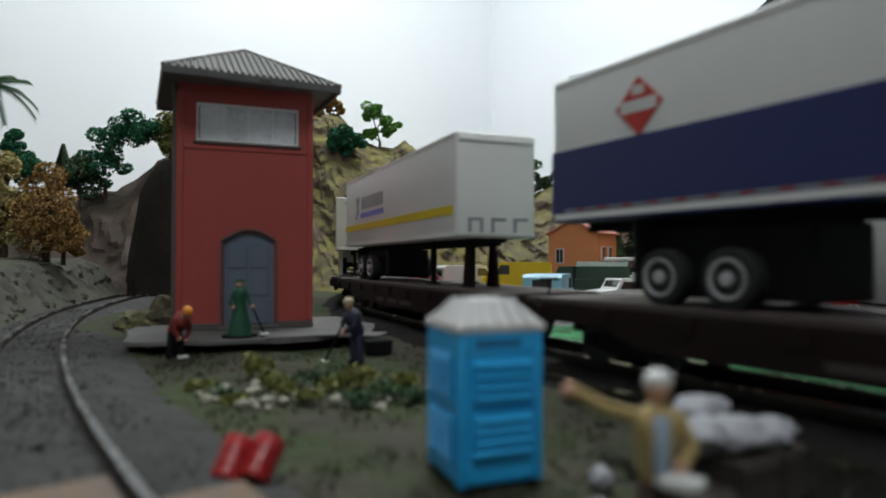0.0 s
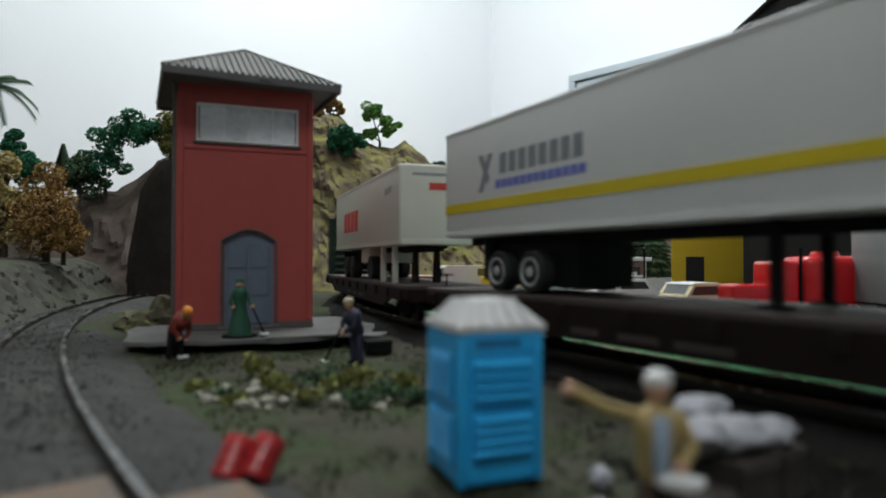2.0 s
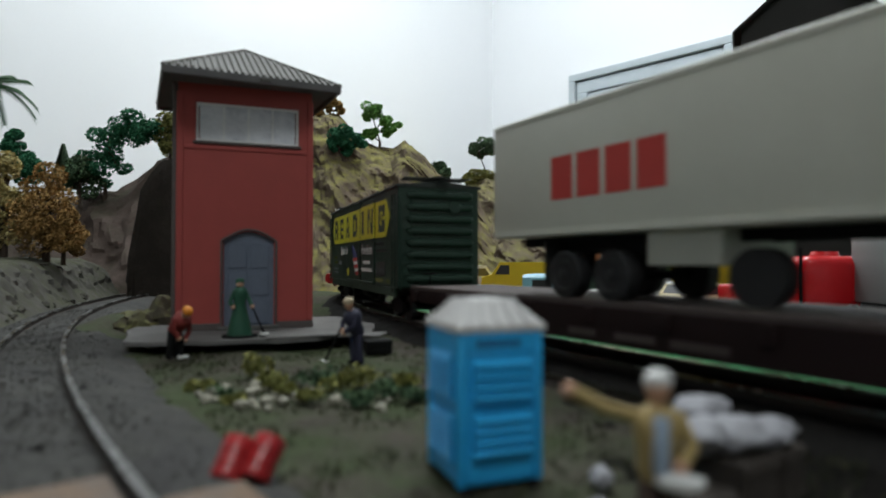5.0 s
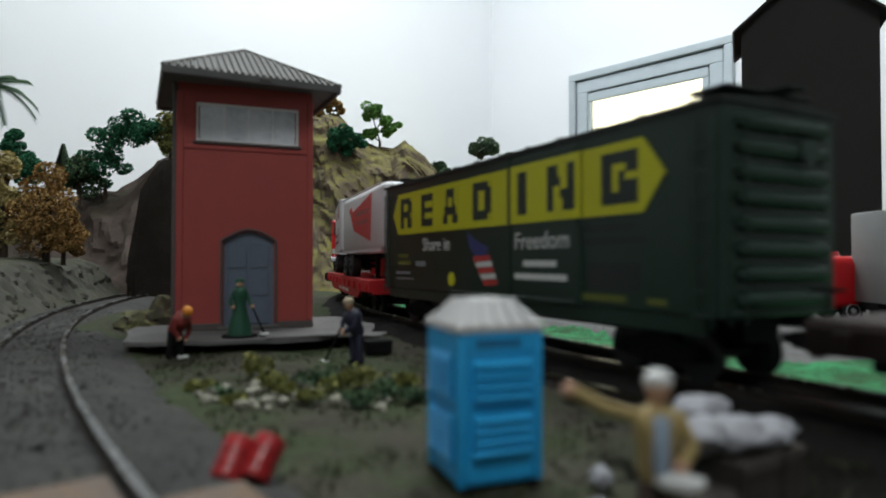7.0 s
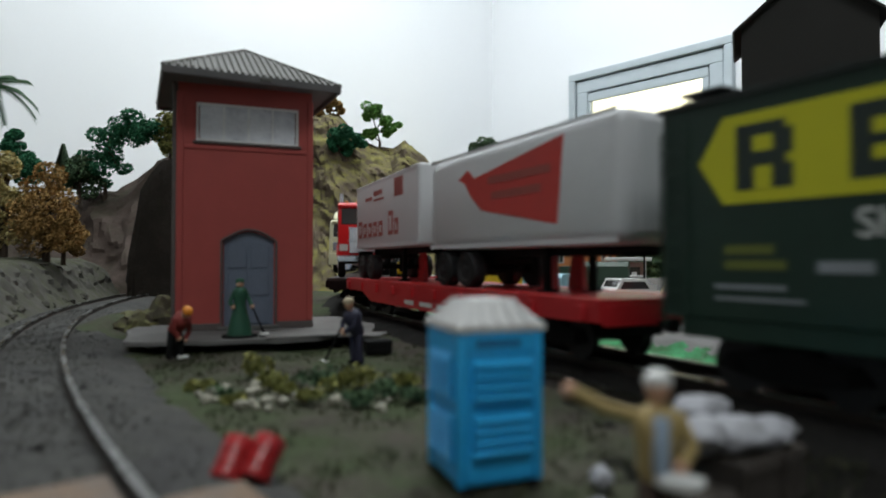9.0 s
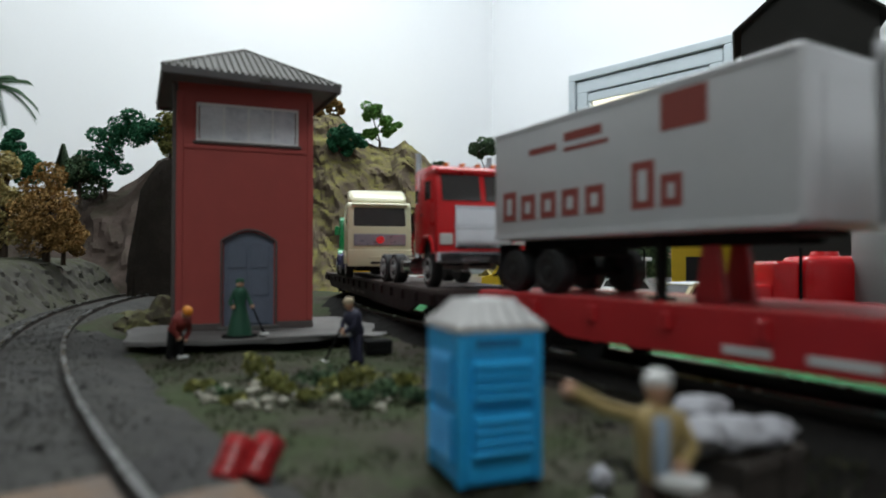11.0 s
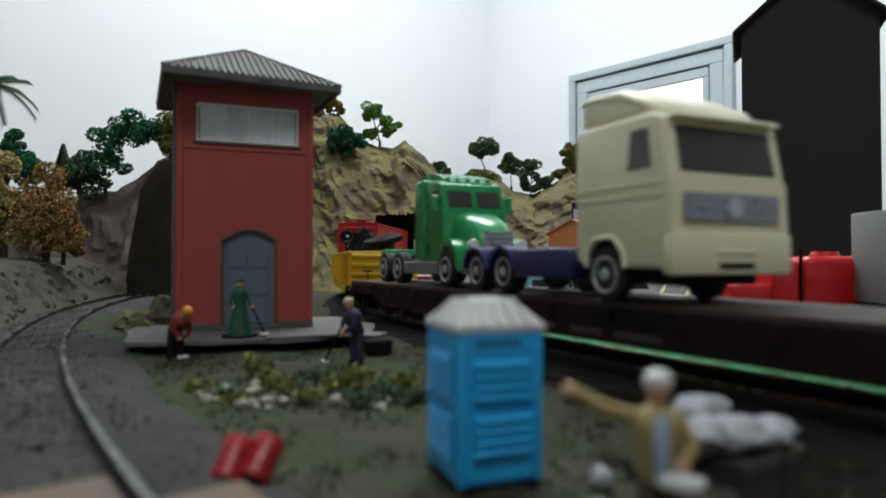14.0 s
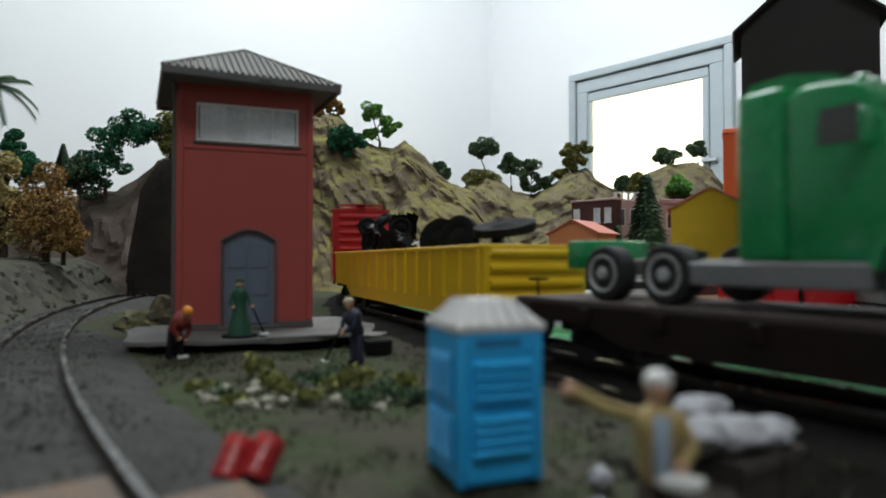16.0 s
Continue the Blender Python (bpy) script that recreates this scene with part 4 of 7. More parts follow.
def train():
    """The cars in running order."""
    D = 14.5
    # navy and white trailer on a brown flat
    f = flatcar(184, D, BROWNCAR, "brown flatcar with wooden deck carrying a navy and white trailer", posts=(78,))
    rides(f, -170, 14)
    t = trailer(157, 18.5, 53.0, WHITETRAILER, "white and navy blue box semi-trailer on a brown flatcar", -38.5)
    body = [o for o in t.children if o.name.startswith("body")][0]
    part("navy_panel", M().box(-78.7, 78.7, -14.85, 14.85, 18.3, 35.6, 0.2), NAVY, body, "navy blue lower half")
    for i in range(22):
        x = -74 + i * 7
        part("marker_dash", M().box(x, x + 4.2, -15.0, -14.85, 20.7, 21.3), LETTERGREY, body, "pale reflective dash")
        part("marker_dash", M().box(x + 4.2, x + 7, -15.0, -14.85, 20.7, 21.3), LETTERBROWN, body, "red reflective dash")
    dia = M().prism([(-51.0, 47.8), (-44.7, 41.6), (-51.0, 35.4), (-57.3, 41.6)], "y", -14.95, -14.6)
    sign = part("diamond_sign", dia, LETTERRED, body, "red diamond sign with a white band")
    part("sign_band", M().box(-55.9, -46.1, -15.02, -14.9, 40.4, 43.0), LETTERWHITE, sign)
    part("sign_mark", M().box(-52.5, -49.5, -15.02, -14.9, 44.0, 46.0), LETTERWHITE, sign)
    rides(t, -151, 6, D)

    # white trailer with yellow stripe
    f = flatcar(184, D, BROWNCAR, "brown flatcar with wooden deck carrying a yellow-striped trailer", posts=(48,))
    rides(f, 22, 206)
    t = trailer(143, 16.0, 50.4, WHITETRAILER, "white box semi-trailer with a yellow stripe, on a flatcar", -34, round_front=1.4)
    body = [o for o in t.children if o.name.startswith("body")][0]
    part("yellow_stripe", M().box(-70.6, 69.0, -14.82, -14.6, 23.6, 26.6), YELLOWSTRIPE, body, "yellow stripe along the side")
    side_bars([(-40 + i * 4.4, -36.8 + i * 4.4, 33.4, 39.2) for i in range(8)], -14.6, LETTERGREY, body, "sign_bar", "grey company lettering")
    side_bars([(-42 + i * 2.9, -39.6 + i * 2.9, 29.4, 31.8) for i in range(13)], -14.6, LETTERBLUE, body, "sign_bar", "blue company lettering")
    mark = M().prism([(-51, 29), (-48.6, 29), (-43.6, 40), (-46, 40)], "y", -14.72, -14.6).prism([(-51, 40), (-48.6, 40), (-45, 33), (-46.4, 31)], "y", -14.74, -14.62)
    part("company_mark", mark, LETTERGREY, body, "grey crossed company mark")
    for i in range(3):
        y = 11.4 - i * 8.2
        b = M().box(71.5, 71.75, y - 5.4, y, 21.6, 22.6).box(71.5, 71.75, y - 5.4, y - 4.2, 17.8, 21.6)
        if i == 2:
            b.box(71.5, 71.75, y - 1.2, y, 17.8, 21.6)
        part("front_bracket", b, LETTERGREY, body, "grey moulded bracket")
    part("reefer_lip", M().box(71.5, 72.1, -13.6, 13.6, 47.2, 48.4, 0.2), WHITETRAILER, body)
    rides(stretched(t, 1.025, 1.0, 1.0), 52.5, 195.5, D + 0.4)

    # cream trailer
    f = flatcar(208, D, BROWNCAR, "brown flatcar with wooden deck carrying a cream trailer", posts=(71,))
    rides(f, 214, 424)
    t = trailer(134, 15.2, 47.0, CREAMTRAILER, "cream box semi-trailer with red lettering, on a flatcar", -30.5, False, legs=False)
    body = [o for o in t.children if o.name.startswith("body")][0]
    side_bars([(-42 + i * 9.0, -34.6 + i * 9.0, 24.0, 34.6) for i in range(4)], -14.6, LETTERRED, body, "sign_bar", "red company lettering")
    side_bars([(45 + i * 2.8, 47.0 + i * 2.8, 36.4 + 0.2 * i, 38.8 + 0.2 * i) for i in range(4)], -14.6, LETTERGREY, body, "sign_bar", "small grey lettering")
    part("front_sign", M().box(67, 67.15, -3, 5, 37.0, 39.8), LETTERRED, body, "small red sign")
    part("front_lettering", M().box(67, 67.15, -9.5, 6, 42.6, 43.6), LETTERGREY, body, "small grey lettering")
    part("front_rail", M().box(67, 67.5, -14, 14, 15.4, 17.6, 0.2), CREAMTRAILER, body)
    for x in (32.5, 51.5):
        part("side_post", M().box(x - 1.2, x + 1.2, -13, -11, 0, 15.2, 0.2), CREAMTRAILER, t, "cream support leg")
    part("belly_box", M().box(-16, 2, -11, 11, 8, 15.2, 0.4), CREAMTRAILER, t)
    part("spare_wheel", M().cyl((9.5, -12.5, 6), (9.5, -8.5, 6), 5.4, 5.4, 18), TYRE, t)
    rides(stretched(t, 1.03, 1.05, 1.0), 232, 370.5, D)

    # green boxcar with a yellow band
    b = boxcar(159, 54.4, 13.0, GREENCAR, GREENROOF, "dark green boxcar with a yellow arrow band and white lettering")
    body = [o for o in b.children if o.name.startswith("body")][0]
    y = -16.72
    part("yellow_band", M().prism([(-71, 41.0), (-66.0, 33.4), (11.2, 33.4), (11.2, 48.8), (-66.0, 48.8)], "y", -16.85, -16.55), YELLOWBAND, body, "yellow band with arrow end")
    part("yellow_band", M().prism([(42.2, 33.4), (61, 33.4), (67, 41.0), (61, 48.8), (42.2, 48.8)], "y", -16.85, -16.55), YELLOWBAND, body, "yellow band with arrow end")
    part("yellow_band", M().box(13.1, 42.2, -17.45, -17.2, 33.4, 48.8), YELLOWBAND, body, "yellow band on the sliding door")

    def big_mark(x, w, yy, gaps):
        ob = part("band_mark", M().box(x - w / 2, x + w / 2, yy - 0.1, yy, 35.6, 46.8), LETTERBLACK, body, "dark block lettering")
        for x0, x1, z0, z1 in gaps:
            part("band_gap", M().box(x + x0, x + x1, yy - 0.16, yy - 0.1, z0, z1), YELLOWBAND, ob)
    big_mark(-58.5, 10, -16.85, ((-1.8, 1.6, 42.0, 44.6), (-1.6, 1.4, 35.6, 39.4), (3.8, 5.0, 45.4, 46.8), (4.0, 5.0, 39.6, 41.0)))
    big_mark(-40.5, 9, -16.85, ((-1.4, 4.5, 42.0, 44.2), (-1.4, 4.5, 38.2, 40.2)))
    big_mark(-23, 10, -16.85, ((-1.2, 1.2, 41.0, 44.0), (-1.6, 1.6, 35.6, 38.4), (-5, -2.8, 41.4, 46.8), (2.8, 5, 41.4, 46.8), (-5, -4, 38.4, 41.4), (4, 5, 38.4, 41.4)))
    big_mark(-3, 10.5, -16.85, ((-1.8, 1.6, 38.4, 44.2), (3.7, 5.25, 45.0, 46.8), (3.7, 5.25, 35.6, 37.4)))
    big_mark(18.8, 4, -17.45, ())
    big_mark(35, 10.5, -17.45, ((-2.6, -0.2, 35.6, 41.6), (-0.2, 0.9, 35.6, 38.6), (0.2, 2.6, 40.8, 46.8), (-0.9, 0.2, 43.8, 46.8)))
    big_mark(54.3, 11, -16.85, ((-2.0, 2.0, 42.6, 44.2), (-2.0, -0.2, 38.2, 42.6), (1.8, 5.5, 40.6, 42.2)))
    letters("Share in", 6.4, LETTERWHITE, at(-44.5, y, 27.0, 0, 90), body)
    letters("Freedom", 6.4, LETTERWHITE, at(14.8, -17.3, 26.6, 0, 90), body)
    side_bars([(19, 33, 22.0, 23.6), (15, 37, 18.6, 20.2)], -17.2, LETTERWHITE, body, "lettering_bar", "small white lettering")
    side_bars([(41, 58, 30.0, 31.2), (41, 62, 27.2, 28.4), (44, 60, 17.2, 23.0)], -16.66, GREENROOF, body, "weathered_patch", "faded panel")
    side_bars([(-66, -57, 24.6, 26.2), (-66, -55, 22.0, 23.6), (41, 56, 14.6, 16.2), (62, 67, 14.6, 16.0)], -16.66, LETTERGREEN, body, "lettering_bar", "small olive lettering")
    side_bars([(-68, -55, 18.6, 19.4), (-68, -52, 16.6, 17.2), (-50, -42, 21.6, 23.4)], -16.66, LETTERGREY, body, "lettering_bar", "small grey lettering")
    em = part("flag_emblem", M().prism([(-12, 32.5), (-10, 31.0), (-4, 28.6), (0, 27.6), (-0.5, 25.2), (-7, 24.6), (-11, 28)], "y", -16.75, -16.6), FLAGBLUE, body, "striped flag emblem")
    for i in range(5):
        z = 24.8 - i * 1.75
        part("flag_stripe", M().prism([(-8.5 + i * 1.3, z), (1.0 + i * 1.0, z + 0.4), (1.6 + i * 0.9, z - 1.1), (-8 + i * 1.6, z - 1.6)], "y", -16.76, -16.6), LETTERRED if i % 2 == 0 else LETTERWHITE, em)
    part("yellow_dot", M().cyl((-22.5, -16.78, 17.6), (-22.5, -16.6, 17.6), 2.3, 2.3, 18), YELLOWBAND, body, "yellow spot")
    rides(b, 430, 595)

    # red flat with two short trailers
    f = flatcar(194, D + 0.6, REDCAR, "bright red flatcar carrying two short trailers", posts=(60, -30))
    rides(f, 603, 797)
    for k, (a, z, lab) in enumerate(((602, 695, "short white trailer with a red pennant mark on its side"), (703, 793, "short white trailer with brown-red lettering on its side"))):
        L_ = z - a
        up_ = 2.0 * k
        t = trailer(L_, 12.0 + up_, 43.0 + 0.8 * up_, SILVERTRAILER, lab, -L_ / 2 + 17, False, round_front=4.0 if k == 0 else 1.4)
        body = [o for o in t.children if o.name.startswith("body")][0]
        if k == 0:
            part("pennant_mark", M().prism([(-26, 34), (-20, 36.5), (-16, 33.5), (27, 39.5), (24.5, 17.5), (-12, 23.5), (-18, 28), (-22, 32.6)], "y", -14.78, -14.6), LETTERRED, body, "red bird-like pennant mark")
            side_bars([(-8, 22, 30.8, 33.0), (-6, 18, 26.2, 28.4)], -14.78, LETTERBROWN, body, "sign_bar", "dark red company lettering")
        else:
            marks = [(-40 + i * 8.4, -34.0 + i * 8.4, 19.2, 27.2 if i == 0 else 25.8) for i in range(5)] + [(8, 14.2, 19.2, 29.2), (15.8, 21.2, 19.2, 25.8)]
            side_bars(marks, -14.6, LETTERBROWN, body, "sign_bar", "brown-red company lettering")
            side_bars([(a + 1.9, b - 1.9, c + 1.7, d - 1.9) for a, b, c, d in marks], -14.72, SILVERTRAILER, body, "sign_gap")
            side_bars([(-28, -17, 36.0, 37.6), (-14, -1, 37.4, 39.6), (-14, 1, 35.0, 36.0)], -14.6, LETTERBROWN, body, "sign_bar", "small brown-red lettering")
            part("square_mark", M().box(16, 27, -14.78, -14.6, 34.5, 42), LETTERBROWN, body, "brown-red square mark")
        part("front_rib", M().box(L_ / 2 - 0.1, L_ / 2 + 0.35, -9, 9, 15, 40, 0.15), SILVERTRAILER, body)
        rides(t, a, z, D + 0.6)

    # long brown flat with three road tractors
    f = flatcar(316, D, BROWNCAR, "long brown flatcar carrying three road tractors")
    rides(f, 805, 1121)
    rides(stretched(cab_over(), 1.09, 1.14, 1.0), 817, 894, D, 0.0, -5.0)
    rides(stretched(cream_tractor(), 1.06, 1.12, 1.0), 932, 1013, D, 0.0, -4.0)
    rides(green_tractor(), 1011, 1101, D)

    g = gondola(186, "yellow ribbed gondola loaded with black wheel parts")
    rides(g, 1130, 1316)
    r = boxcar(158, 55.5, 13.0, REDCAR, REDCAR, "tall red boxcar with ribbed ends")
    rides(r, 1333, 1491)


def stretched(t, sx, sy, sz):
    """The same thing with its bodywork drawn out; road wheels keep their round shape."""
    S = Matrix.Diagonal((sx, sy, sz, 1))

    def go(ob, acc, shift):
        for c in ob.children:
            m = acc @ c.matrix_basis
            if shift is not None or c.name.startswith("wheel") and c.name[5:6] in ("", "."):
                mv = shift
                if mv is None:
                    q = [sum(v.co[k] for v in c.data.vertices) / len(c.data.vertices) for k in range(3)]
                    mv = Vector((q[0] * (sx - 1), q[1] * (sy - 1), 0))
                c.data.transform(Matrix.Translation(mv) @ m)
                c.matrix_basis = Matrix.Identity(4)
                go(c, m, mv)
            else:
                c.data.transform(S @ m)
                c.matrix_basis = Matrix.Identity(4)
                go(c, m, None)
    go(t, Matrix.Identity(4), None)
    return t


def tractor_wheels(t, xs, front_x, rim, r=5.7):
    for x in xs:
        for y in (-12.0, 12.0):
            wheel(t, x, y, r, r, 4.8, rim)
    for y in (-12.4, 12.4):
        wheel(t, front_x, y, r, r, 3.6, rim)


def cab_over():
    """Red flat-faced road tractor; front is +x, length 77."""
    t = thing("road_tractor", "red cab-over road tractor with chrome grille and stack", "truck", group="road tractors on the flatcar")
    fr = M().box(-39, 34, -5.2, -3.4, 6, 9.6, 0.2).box(-39, 34, 3.4, 5.2, 6, 9.6, 0.2)
    for x in (-38, -25, -12, 4):
        fr.box(x, x + 2, -3.4, 3.4, 6.6, 9.2)
    part("frame", fr, CHASSISGREY, t, "grey frame rails")
    part("fifth_wheel", M().cyl((-25, 0, 9.6), (-25, 0, 11.2), 6.2, 6.2, 18), CHASSISGREY, t)
    for s in (-1, 1):
        part("fuel_tank", M().cyl((-3, s * 10.3, 7.0), (5, s * 10.3, 7.0), 3.4, 3.4, 16), CHROME, t, "silver fuel tank")
        part("battery_box", M().box(-11, -4, s * 10 - 2.8, s * 10 + 2.8, 4.4, 9.2, 0.4), CHASSISGREY, t)
        part("quarter_fender", M().box(-13.5, -12, s * 8 - 4, s * 8 + 4, 7, 10.5, 0.3), CHASSISGREY, t)
    prof = [(13.4, 11.5), (13.4, 40), (15.5, 41.4), (30, 41.0), (34.6, 38.6), (36.8, 27.5), (36.8, 11.5), (33.6, 11.5), (32.6, 14.4), (29.6, 16.8), (25.0, 16.8), (22.0, 14.4), (21.0, 11.5)]
    cab = part("cab", softened(M().prism(prof, "y", -14.2, 14.2), 0.8), CABRED, t)
    part("roof_lip", M().box(27, 36.2, -14.4, 14.4, 37.8, 39.4, 0.4), CABRED, cab)
    for i in range(5):
        part("marker_lamp", M().box(31, 33, -10 + i * 5 - 0.7, -10 + i * 5 + 0.7, 40.6, 41.6, 0.2), AMBER, cab)
    tilt = math.degrees(math.atan2(2.4, 11.1))
    for y0, y1 in ((-12.6, -0.8), (0.8, 12.6)):
        w = M().box(-0.3, 0.35, y0, y1, 0, 9.0, 0.2)
        o = part("windscreen", w, SCREEN, cab, "dark tinted windscreen")
        o.matrix_basis = at(36.7, 0, 28.6, 0, 0, -tilt)
    for s in (-1, 1):
        part("side_window", M().box(25.0, 30.5, s * 14.2 - 0.2, s * 14.2 + 0.2, 29.6, 36.0, 0.15), SCREEN, cab)
        part("sleeper_window", M().box(14.8, 17.6, s * 14.2 - 0.2, s * 14.2 + 0.2, 29.5, 34.0, 0.15), SCREEN, cab)
        part("door_seam", M().box(20.2, 20.5, s * 14.2 - 0.15, s * 14.2 + 0.15, 18, 37.6), LETTERBROWN, cab)
        part("door_handle", M().box(21.4, 23.4, s * 14.5 - 0.25, s * 14.5 + 0.25, 24.4, 25.0), CHROME, cab)
        part("wheel_arch", M().tube([(21.0, s * 14.3, 11.5), (22.0, s * 14.3, 14.6), (25, s * 14.3, 17.2), (29.6, s * 14.3, 17.2), (32.6, s * 14.3, 14.6), (33.6, s * 14.3, 11.5)], 0.55, 6), CABRED, cab)
        st = M().cyl((11.4, s * 12.4, 10), (11.4, s * 12.4, 28), 1.25, 1.25, 12).cyl((11.4, s * 12.4, 28), (11.4, s * 12.4, 48), 1.0, 1.0, 12)
        part("exhaust_pipe", st, CHROME, t, "chrome exhaust stack")
        hl = M().box(36.7, 37.4, s * 11.6 - 2.0, s * 11.6 + 2.0, 14.2, 18.0, 0.3)
        part("headlamp", hl, LAMPGLASS, cab)
    gr = part("grille", M().box(36.8, 37.9, -9.0, 9.0, 13.0, 26.6, 0.4), CHROME, cab, "silver grille plate")
    for i in range(6):
        part("grille_bar", M().box(37.8, 38.15, -8.2, 8.2, 14.2 + i * 1.4, 14.9 + i * 1.4), CHROME, gr)
    part("grille_rim", M().box(37.7, 38.5, -9.4, 9.4, 19.4, 20.6, 0.2).box(37.6, 38.3, -9.4, 9.4, 26.0, 27.0, 0.2), CHROME, gr)
    part("bumper", M().box(35, 38.8, -14.6, 14.6, 8.2, 12.0, 0.7), CHROME, t, "chrome bumper")
    part("wheel_housing", M().box(21.4, 33.2, -13.4, 13.4, 7.5, 16.4, 0.3), UNDER, t)
    tractor_wheels(t, (-30.5, -14.5), 27.0, RIM, 6.0)
    return t


def cream_tractor():
    """Cream European road tractor on a navy chassis; length 81, front +x."""
    t = thing("road_tractor", "cream cab-over road tractor with roof fairing and navy chassis", "truck", group="road tractors on the flatcar")
    part("frame", M().box(-40, 30, -6, 6, 5.6, 9.8, 0.4), CHASSISNAVY, t, "navy blue chassis")
    for s in (-1, 1):
        part("side_skirt", M().box(-13, 11, s * 11 - 3.6, s * 11 + 3.6, 4.6, 12.0, 0.7, 0, 2), CHASSISNAVY, t)
        for x in (-34.5, -19.0):
            arc = [(x - 7.0, 6.5), (x - 6.4, 9.5), (x - 4.2, 12.2), (x, 13.3), (x + 4.2, 12.2), (x + 6.4, 9.5), (x + 7.0, 6.5), (x + 6.0, 6.5), (x + 5.5, 9.0), (x + 3.6, 11.2), (x, 12.2), (x - 3.6, 11.2), (x - 5.5, 9.0), (x - 6.0, 6.5)]
            part("mudguard", M().prism(arc, "y", s * 12 - 3.2, s * 12 + 3.2), CHASSISNAVY, t)
    part("fifth_wheel", M().cyl((-26, 0, 9.8), (-26, 0, 11.4), 6.0, 6.0, 18), BLACK, t)
    prof = [(13, 9.0), (13, 37.5), (14.5, 39), (36.6, 38.6), (38.8, 37.0), (40.9, 25.0), (40.9, 7.4), (29.0, 7.4), (28.4, 10.8), (25.6, 13.8), (20.2, 13.8), (17.4, 10.8), (16.8, 7.4)]
    cm = softened(M().prism(prof, "y", -14.3, 14.3), 1.3, 3)
    cab = part("cab", cm, CABCREAM, t)
    fair = part("roof_fairing", softened(M().prism([(13, 38.6), (13, 46.4), (16, 46.8), (26, 45.8), (34, 41.6), (36.6, 38.6)], "y", -12.8, 12.8), 1.6, 3), CABCREAM, cab)
    for s in (-1, 1):
        part("fairing_edge", M().tube([(13.4, s * 12.6, 45.0), (16, s * 12.6, 45.4), (26, s * 12.6, 44.4), (33, s * 12.6, 40.8)], 0.5, 6), CABCREAM, fair)
        part("side_window", M().prism([(30.0, 27.5), (36.4, 27.5), (35.6, 35.4), (31.0, 35.4)], "y", s * 14.3 - 0.2, s * 14.3 + 0.2), SCREEN, cab)
        part("trim_line", M().box(14, 39.6, s * 14.3 - 0.25, s * 14.3 + 0.25, 21.8, 22.3), CABCREAM, cab)
        part("trim_line", M().box(14, 39.6, s * 14.3 - 0.25, s * 14.3 + 0.25, 24.2, 24.6), CABCREAM, cab)
        part("headlamp", M().box(41.2, 41.9, s * 10.8 - 2.2, s * 10.8 + 2.2, 11.0, 13.8, 0.3), LAMPGLASS, cab)
        part("wheel_arch", M().tube([(16.8, s * 14.3, 7.6), (17.4, s * 14.3, 10.9), (20.2, s * 14.3, 14.0), (25.6, s * 14.3, 14.0), (28.4, s * 14.3, 10.9), (29.0, s * 14.3, 7.6)], 0.5, 6), CABCREAM, cab)
        part("corner_deflector", M().prism([(39.0, 14.0), (41.4, 14.0), (41.0, 25.0), (39.0, 25.0)], "y", s * 13.2 - 0.9, s * 13.2 + 0.9), CABCREAM, cab)
    tilt = math.degrees(math.atan2(2.6, 12.0))
    w = part("windscreen", M().box(-0.3, 0.4, -11.6, 11.6, 0, 9.6, 0.25), SCREEN, cab, "dark glossy windscreen")
    w.matrix_basis = at(40.7, 0, 26.4, 0, 0, -tilt)
    part("sun_visor", M().box(38.2, 41.2, -12.6, 12.6, 36.6, 37.6, 0.3), CABCREAM, cab)
    gr = part("grille", M().box(41.0, 41.7, -11.6, 11.6, 16.6, 22.4, 0.3), GREYPLATE, cab, "silver-grey grille panel")
    part("round_badge", M().cyl((41.6, 0, 19.5), (42.1, 0, 19.5), 1.9, 1.9, 18), CHROME, gr, "round badge")
    for i in range(3):
        part("grille_bar", M().box(41.5, 41.9, -11, 11, 17.2 + i * 1.8, 17.8 + i * 1.8), GREYPLATE, gr)
    bp = part("bumper", M().box(38.8, 42.2, -14.4, 14.4, 6.2, 14.6, 0.8, 0, 2), CABCREAM, cab)
    part("bumper_slot", M().box(42.0, 42.35, -4.2, 4.2, 7.4, 8.6), BLACK, bp)
    part("bumper_step", M().box(42.0, 42.5, -5, 5, 10.2, 11.2, 0.2), CABCREAM, bp)
    part("front_axle", M().box(14, 38, -10, 10, 4.0, 7.4, 0.4), UNDER, t)
    part("wheel_housing", M().box(17.2, 28.6, -13.4, 13.4, 5.5, 13.4, 0.3), UNDER, t)
    tractor_wheels(t, (-34.5, -19.0), 22.6, RIM, 6.0)
    return t


DULLGREY = mat("dull_grey_plastic", (0.19, 0.19, 0.20), 0.6, 0, 0.1, 6, 0.08, 0.6)


